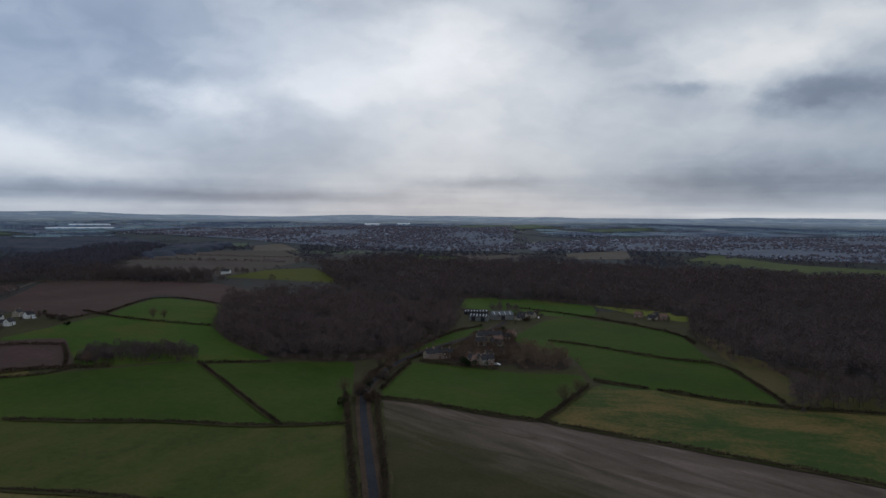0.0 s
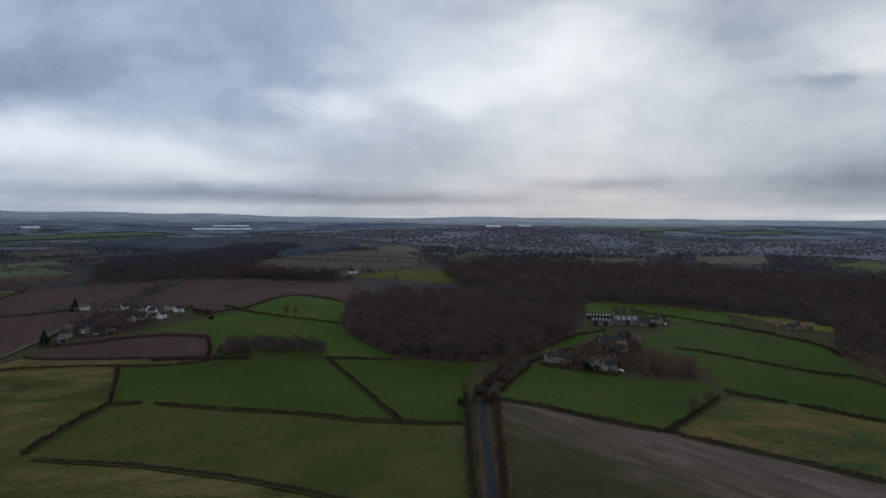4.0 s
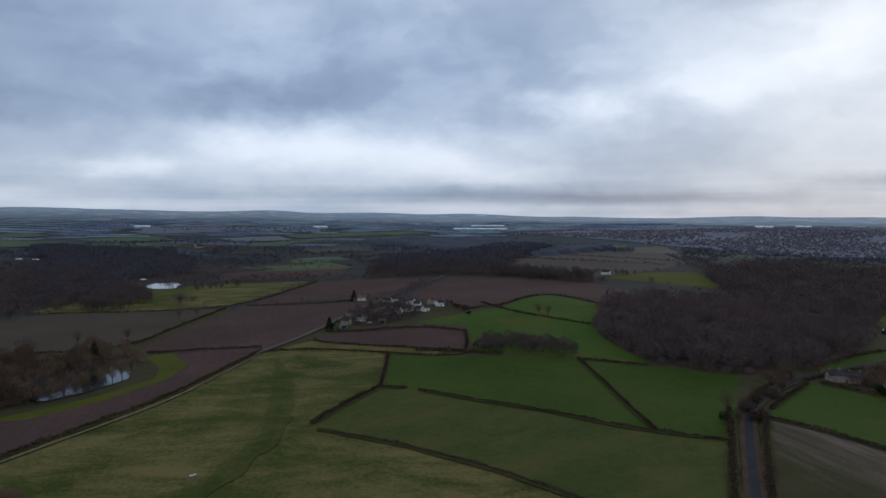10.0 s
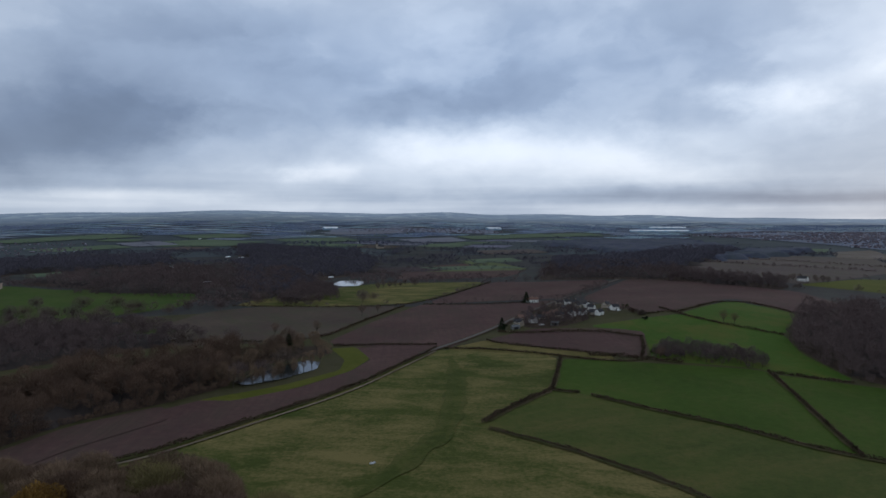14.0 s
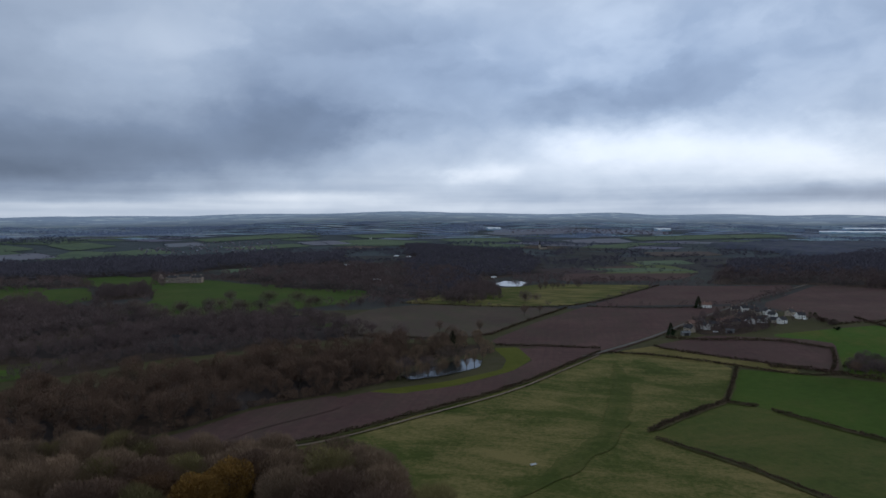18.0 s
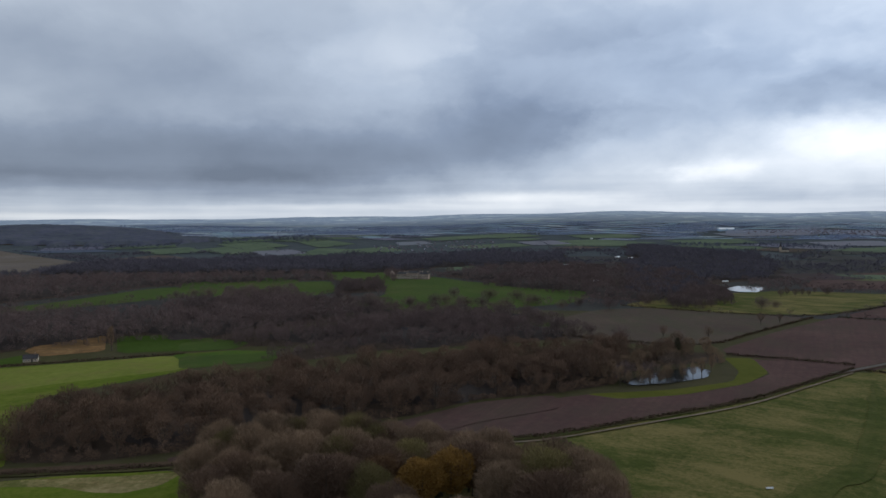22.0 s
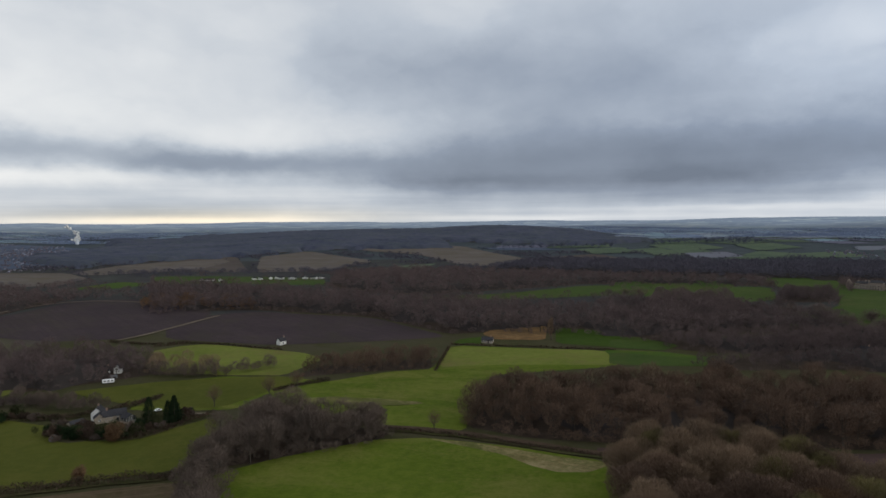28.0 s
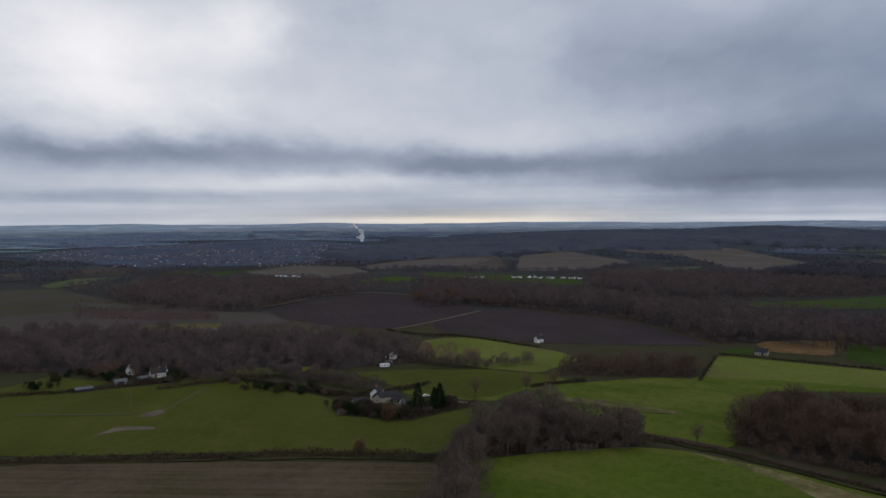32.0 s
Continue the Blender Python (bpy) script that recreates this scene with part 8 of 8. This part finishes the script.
for i, (x, y) in enumerate(SPOTS["depot"] + SPOTS["town_e"][:2]):
    stand(small, x, y, face_eye(x, y) + 8 * i, i == 0)


def steam(x, y):
    """A slanting plume of white steam over a short stack."""
    root = new("power_works")
    bm = bmesh.new()
    bmesh.ops.create_cone(bm, cap_ends=True, segments=14, radius1=7, radius2=5, depth=24, matrix=pose(0, 0, 11))
    part("cooling_stack", bm, "sheet_white", root)
    rs = random.Random(3)
    bm = bmesh.new()
    for i in range(46):
        s = i / 45
        puff = (rs.gauss(0, 9), rs.gauss(0, 5), 12 + abs(rs.gauss(0, 6))) if i % 3 == 0 else (4 - 44 * s * s + rs.gauss(0, 3), rs.gauss(0, 4), 20 + 46 * s ** 0.7 + rs.gauss(0, 3))
        bmesh.ops.create_icosphere(bm, subdivisions=2, radius=rs.uniform(1.8, 4.6), matrix=pose(*puff))
    for v in bm.verts:
        v.co += Vector((noise.noise(v.co / 3), noise.noise(v.co / 3 + Vector((9, 0, 0))), noise.noise(v.co / 3 + Vector((0, 9, 0))))) * 1.8
    part("steam", bm, "render_white", root, "drifting white steam")
    m = pose(x, y, float(land(x, y)), 0, 0, face_eye(x, y))
    root.matrix_basis = m
    return tagged(root, "works with white steam rising", "factory")


steam(*SPOTS["steam"][0])


# ---- towns: streets of small houses ----
def town(key, count, seed, label, size=1.0, ground="streets", leaf="twig_haze"):
    rs = np.random.default_rng(seed)
    outline = SPOTS[key]
    xs, ys = [p[0] for p in outline], [p[1] for p in outline]
    x, y = rs.uniform(min(xs), max(xs), count * 14), rs.uniform(min(ys), max(ys), count * 14)
    # built-up patches with gaps of green between them
    dense = np.array([noise.noise(Vector((a / 260, b / 260, seed))) for a, b in zip(x, y)])
    sway = np.array([noise.noise(Vector((a / 150, b / 150, seed + 5))) for a, b in zip(x, y)]) * 150
    keep = inside(outline, x + sway, y + sway) & (dense + rs.uniform(-0.35, 0.35, len(x)) > -0.05)
    x, y = x[keep][:count], y[keep][:count]
    verts, faces, slots = [], [], []
    for px, py, pz in zip(x, y, land(x, y)):
        street = round((noise.noise(Vector((px / 300, py / 300, 4))) * 3)) * 0.5 + rs.choice([0, 1.5708])
        c, s = math.cos(street), math.sin(street)
        big = rs.uniform(0, 1) < 0.05
        w, d, h, rise = (rs.uniform(14, 26), 9, 5, 2) if big else (rs.uniform(6, 11), rs.uniform(6, 7.5), rs.uniform(3.5, 5), rs.uniform(1.8, 2.6))
        w, d, h, rise = w * size, d * size, h * size, rise * size
        k = len(verts)
        for lx, ly, lz in ((-w, -d, -3), (w, -d, -3), (w, d, -3), (-w, d, -3), (-w, -d, h), (w, -d, h), (w, d, h), (-w, d, h)):
            verts.append((px + (lx * c - ly * s) / 2, py + (lx * s + ly * c) / 2, pz + lz + 1.5))
        faces += [(k, k + 1, k + 5, k + 4), (k + 1, k + 2, k + 6, k + 5), (k + 2, k + 3, k + 7, k + 6), (k + 3, k, k + 4, k + 7)]
        slots += [0] * 4
        k = len(verts)
        for lx, ly, lz in ((-w * 1.04, -d * 1.08, h), (w * 1.04, -d * 1.08, h), (w * 1.04, d * 1.08, h), (-w * 1.04, d * 1.08, h), (-w * 1.04, 0, h + rise), (w * 1.04, 0, h + rise)):
            verts.append((px + (lx * c - ly * s) / 2, py + (lx * s + ly * c) / 2, pz + lz + 1.5))
        faces += [(k, k + 1, k + 5, k + 4), (k + 2, k + 3, k + 4, k + 5), (k + 1, k + 2, k + 5), (k + 3, k, k + 4)]
        slots += [1] * 4
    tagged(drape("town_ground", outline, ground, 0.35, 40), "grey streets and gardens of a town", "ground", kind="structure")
    # garden and street trees between the roofs
    x, y = rs.uniform(min(xs), max(xs), count * 2), rs.uniform(min(ys), max(ys), count * 2)
    keep = inside(outline, x, y)
    x, y = x[keep][:int(count * 0.7)], y[keep][:int(count * 0.7)]
    tris = [moved(GRADES["speck"][rs.integers(7)], px, py, pz - 0.4, 0.75 * size * rs.uniform(0.6, 1.3), rs.uniform(0, 6.283)) for px, py, pz in zip(x, y, land(x, y))]
    tagged(soup("town_trees", np.concatenate(tris), [leaf]), "bare trees between the houses of a town", "trees", kind="stuff")
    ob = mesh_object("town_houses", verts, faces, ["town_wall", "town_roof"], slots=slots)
    return tagged(ob, label, "houses", kind="stuff")


town("town_a", 8000, 21, "hillside town of many small brick houses", 0.66)
town("town_b", 3000, 22, "scattered villages of brick houses in a valley", 0.62)
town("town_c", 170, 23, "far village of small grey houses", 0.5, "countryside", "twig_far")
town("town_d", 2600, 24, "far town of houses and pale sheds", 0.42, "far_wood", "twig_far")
town("town_e", 240, 25, "pale distant settlement below the hills", 0.7)

# ---- single trees ----
near_kinds = []
for i, (leaf, label) in enumerate((("twig_grey", "bare winter tree with a rounded grey-brown crown"), ("twig_rust", "bare winter tree with russet twigs"), ("twig_grey", "spreading bare ash tree in a wood"), ("leaf_ivy", "bare tree with dull olive ivy"))):
    trunk, crown = wood_tree(500 + i, 12, 5.7, 11000, 0.85, 0.065, 9, 12, 0.62, 0.12)
    near_kinds.append(tree_thing("tree", trunk, crown, leaf, label))
rs = random.Random(9)
done_first = set()


def grow(kinds, spots, low, high, group):
    for x, y in spots:
        kind = rs.choice(kinds)
        ob = plant(kind, x + rs.uniform(-1, 1), y + rs.uniform(-1, 1), rs.uniform(low, high), rs.uniform(0, 6.28), kind.name not in done_first)
        done_first.add(kind.name)
        tagged(ob, group=group)


clear = [q for q in SPOTS["near_trees"] if all(math.hypot(q[0] - g[0], q[1] - g[1]) > 6 for g in SPOTS["gold_trees"])]
grow([near_kinds[0], near_kinds[2], near_kinds[0], near_kinds[1], near_kinds[2], near_kinds[1], near_kinds[3]], clear, 1.6, 2.0, "trees of the near wood")
trunk, crown = wood_tree(520, 12, 5.0, 10000, 0.36, 0.20, 9, 15, 0.5, 0.15)
gold = tree_thing("oak", trunk, crown, "leaf_gold", "oak with its last golden-brown leaves", "tree")
grow([gold], SPOTS["gold_trees"], 1.75, 1.9, "golden oaks")
trunk, crown = wood_tree(521, 12, 4.3, 9000, 0.38, 0.14, 9, 12, 0.45, 0.2)
russet = tree_thing("oak", trunk, crown, "twig_orange", "oak with russet-brown leaves in a wood", "tree")
grow([russet], SPOTS["russet_trees"], 1.6, 1.75, "russet oaks")
trunk, crown = wood_tree(530, 10, 3.7, 1500, 0.95, 0.055, 10, 10, 0.9, 0.2)
field_tree = tree_thing("tree", trunk, crown, "twig_rust", "lone bare tree beside a field")
grow([field_tree], SPOTS["tree"], 0.95, 1.3, "field trees")
trunk, crown = wood_tree(540, 8, 5.0, 1500, 0.95, 0.13, 6, 16, 0.95, -0.05)
park_tree = tree_thing("tree", trunk, crown, "twig_brown", "bare brown parkland tree")
trunk, crown = wood_tree(541, 7, 6.0, 1500, 1.0, 0.13, 7, 15, 0.95, -0.1)
wide_tree = tree_thing("tree", trunk, crown, "twig_dark", "wide dark parkland tree with low boughs")
grow([park_tree, wide_tree], SPOTS["parktree"] + SPOTS["round_tree"], 1.2, 2.0, "park trees")
trunk, crown = wood_tree(550, 7, 2.9, 1000, 0.6, 0.14, 5, 7, 0.6, 0.12)
garden_tree = tree_thing("tree", trunk, crown, "twig_dark", "dark garden tree between village houses")
grow([garden_tree], SPOTS["shelter_tree"], 1.1, 1.7, "shelter trees")
grow([garden_tree], SPOTS["thorn_tree"], 0.8, 1.3, "thorn trees")
grow([garden_tree], SPOTS["village_tree"] + SPOTS["village_dark"], 0.5, 0.9, "village trees")
trunk, crown = fir_tree(560, 10, 3.9, 2200, 0.7, 0.13)
fir = tree_thing("conifer", trunk, crown, "leaf_green", "dark evergreen conifer in a garden", "conifer")
grow([fir], SPOTS["conifer"], 1.0, 1.35, "conifers")
grow([fir], SPOTS["pond_fir"], 1.5, 1.55, "conifers")
trunk, crown = wood_tree(570, 16, 1.9, 2600, 0.9, 0.10, 7, 9, 0.6, 0.06)
poplar = tree_thing("poplar", trunk, crown, "twig_grey", "tall narrow bare poplar beside scrub", "tree")
grow([poplar], SPOTS["poplar"], 1.3, 1.35, "poplars")


def bush(seed, leaf, label, n=1700):
    """A ragged shrub of several leaning clumps on many stems."""
    rng = np.random.default_rng(seed)
    centres = np.stack([rng.normal(0, 1.25, 9), rng.normal(0, 0.95, 9), rng.uniform(0.7, 2.9, 9)], 1)
    sizes = rng.uniform(0.7, 1.35, 9)
    k = rng.integers(0, 9, n)
    ball = rng.normal(0, 1, (n, 3))
    ball /= np.linalg.norm(ball, axis=1)[:, None]
    start = centres[k] + ball * (sizes[k] * rng.uniform(0.2, 1, n) ** 0.5)[:, None]
    start[:, 2] = np.maximum(start[:, 2], 0.1)
    d = ball + rng.normal(0, 0.7, (n, 3)) + (0, 0, 0.35)
    side = np.cross(d, rng.normal(0, 1, (n, 3)))
    side /= np.linalg.norm(side, axis=1)[:, None] + 1e-9
    tris = np.stack([start - side * 0.11, start + side * 0.11, start + d * 0.34], 1)
    root = new("bush")
    soup("foliage", tris, [leaf], parent=root)
    stems = [tube([(0, 0, -0.2), (c[0] * 0.4, c[1] * 0.4, c[2] * 0.5), tuple(c)], [0.08, 0.05, 0.02], 4) for c in centres[:6]]
    soup("stem", np.concatenate(stems), ["bark"], parent=root)
    return tagged(root, label, "bush")


orange = bush(1, "twig_orange", "rounded orange-brown garden bush")
for i, (x, y) in enumerate(SPOTS["orange_bush"]):
    plant(orange, x, y, 2.1 - 0.7 * i, i, i == 0)
bushes = [bush(2, "leaf_green", "dark evergreen bush beside a garden"), bush(3, "hedge_leaf", "dull olive bush beside a field"), bush(4, "hedge_twig", "dark brown bare bush beside a field"), bush(5, "twig_dark", "dark grey-green thorn bush")]
for i, (x, y) in enumerate(SPOTS["dark_bush"]):
    plant(bushes[i % 4], x, y, (1.1, 1.3, 1.5, 0.9, 1.2, 1.6, 1.0)[i % 7], i * 1.3, i < 4)
trunk, crown = wood_tree(580, 11, 2.4, 1800, 0.8, 0.06, 7, 8, 0.7, 0.16)
pond_tree = tree_thing("tree", trunk, crown, "twig_grey", "slender bare tree beside a pond")
grow([pond_tree], SPOTS["pond_tree"], 0.9, 1.25, "pond trees")


# ---- telegraph poles across the pasture ----
def telegraph_pole():
    root = new("telegraph_pole")
    bm = bmesh.new()
    bmesh.ops.create_cone(bm, cap_ends=True, segments=8, radius1=0.16, radius2=0.11, depth=9.6, matrix=pose(0, 0, 4.2))
    part("pole", bm, "wood_fence", root)
    bm = bmesh.new()
    box(bm, -0.9, -0.06, 8.3, 0.9, 0.06, 8.45)
    part("cross_arm", bm, "wood_fence", root)
    for x in (-0.75, -0.35, 0.35, 0.75):
        bm = bmesh.new()
        bmesh.ops.create_cone(bm, cap_ends=True, segments=8, radius1=0.07, radius2=0.05, depth=0.2, matrix=pose(x, 0, 8.55))
        part("insulator", bm, "render_white", root)
    return tagged(root, "brown wooden telegraph pole in a pasture", "pole")


post = telegraph_pole()
for i, (x, y) in enumerate(SPOTS["pole"]):
    stand(post, x, y, face_eye(x, y) + 20, i == 0)
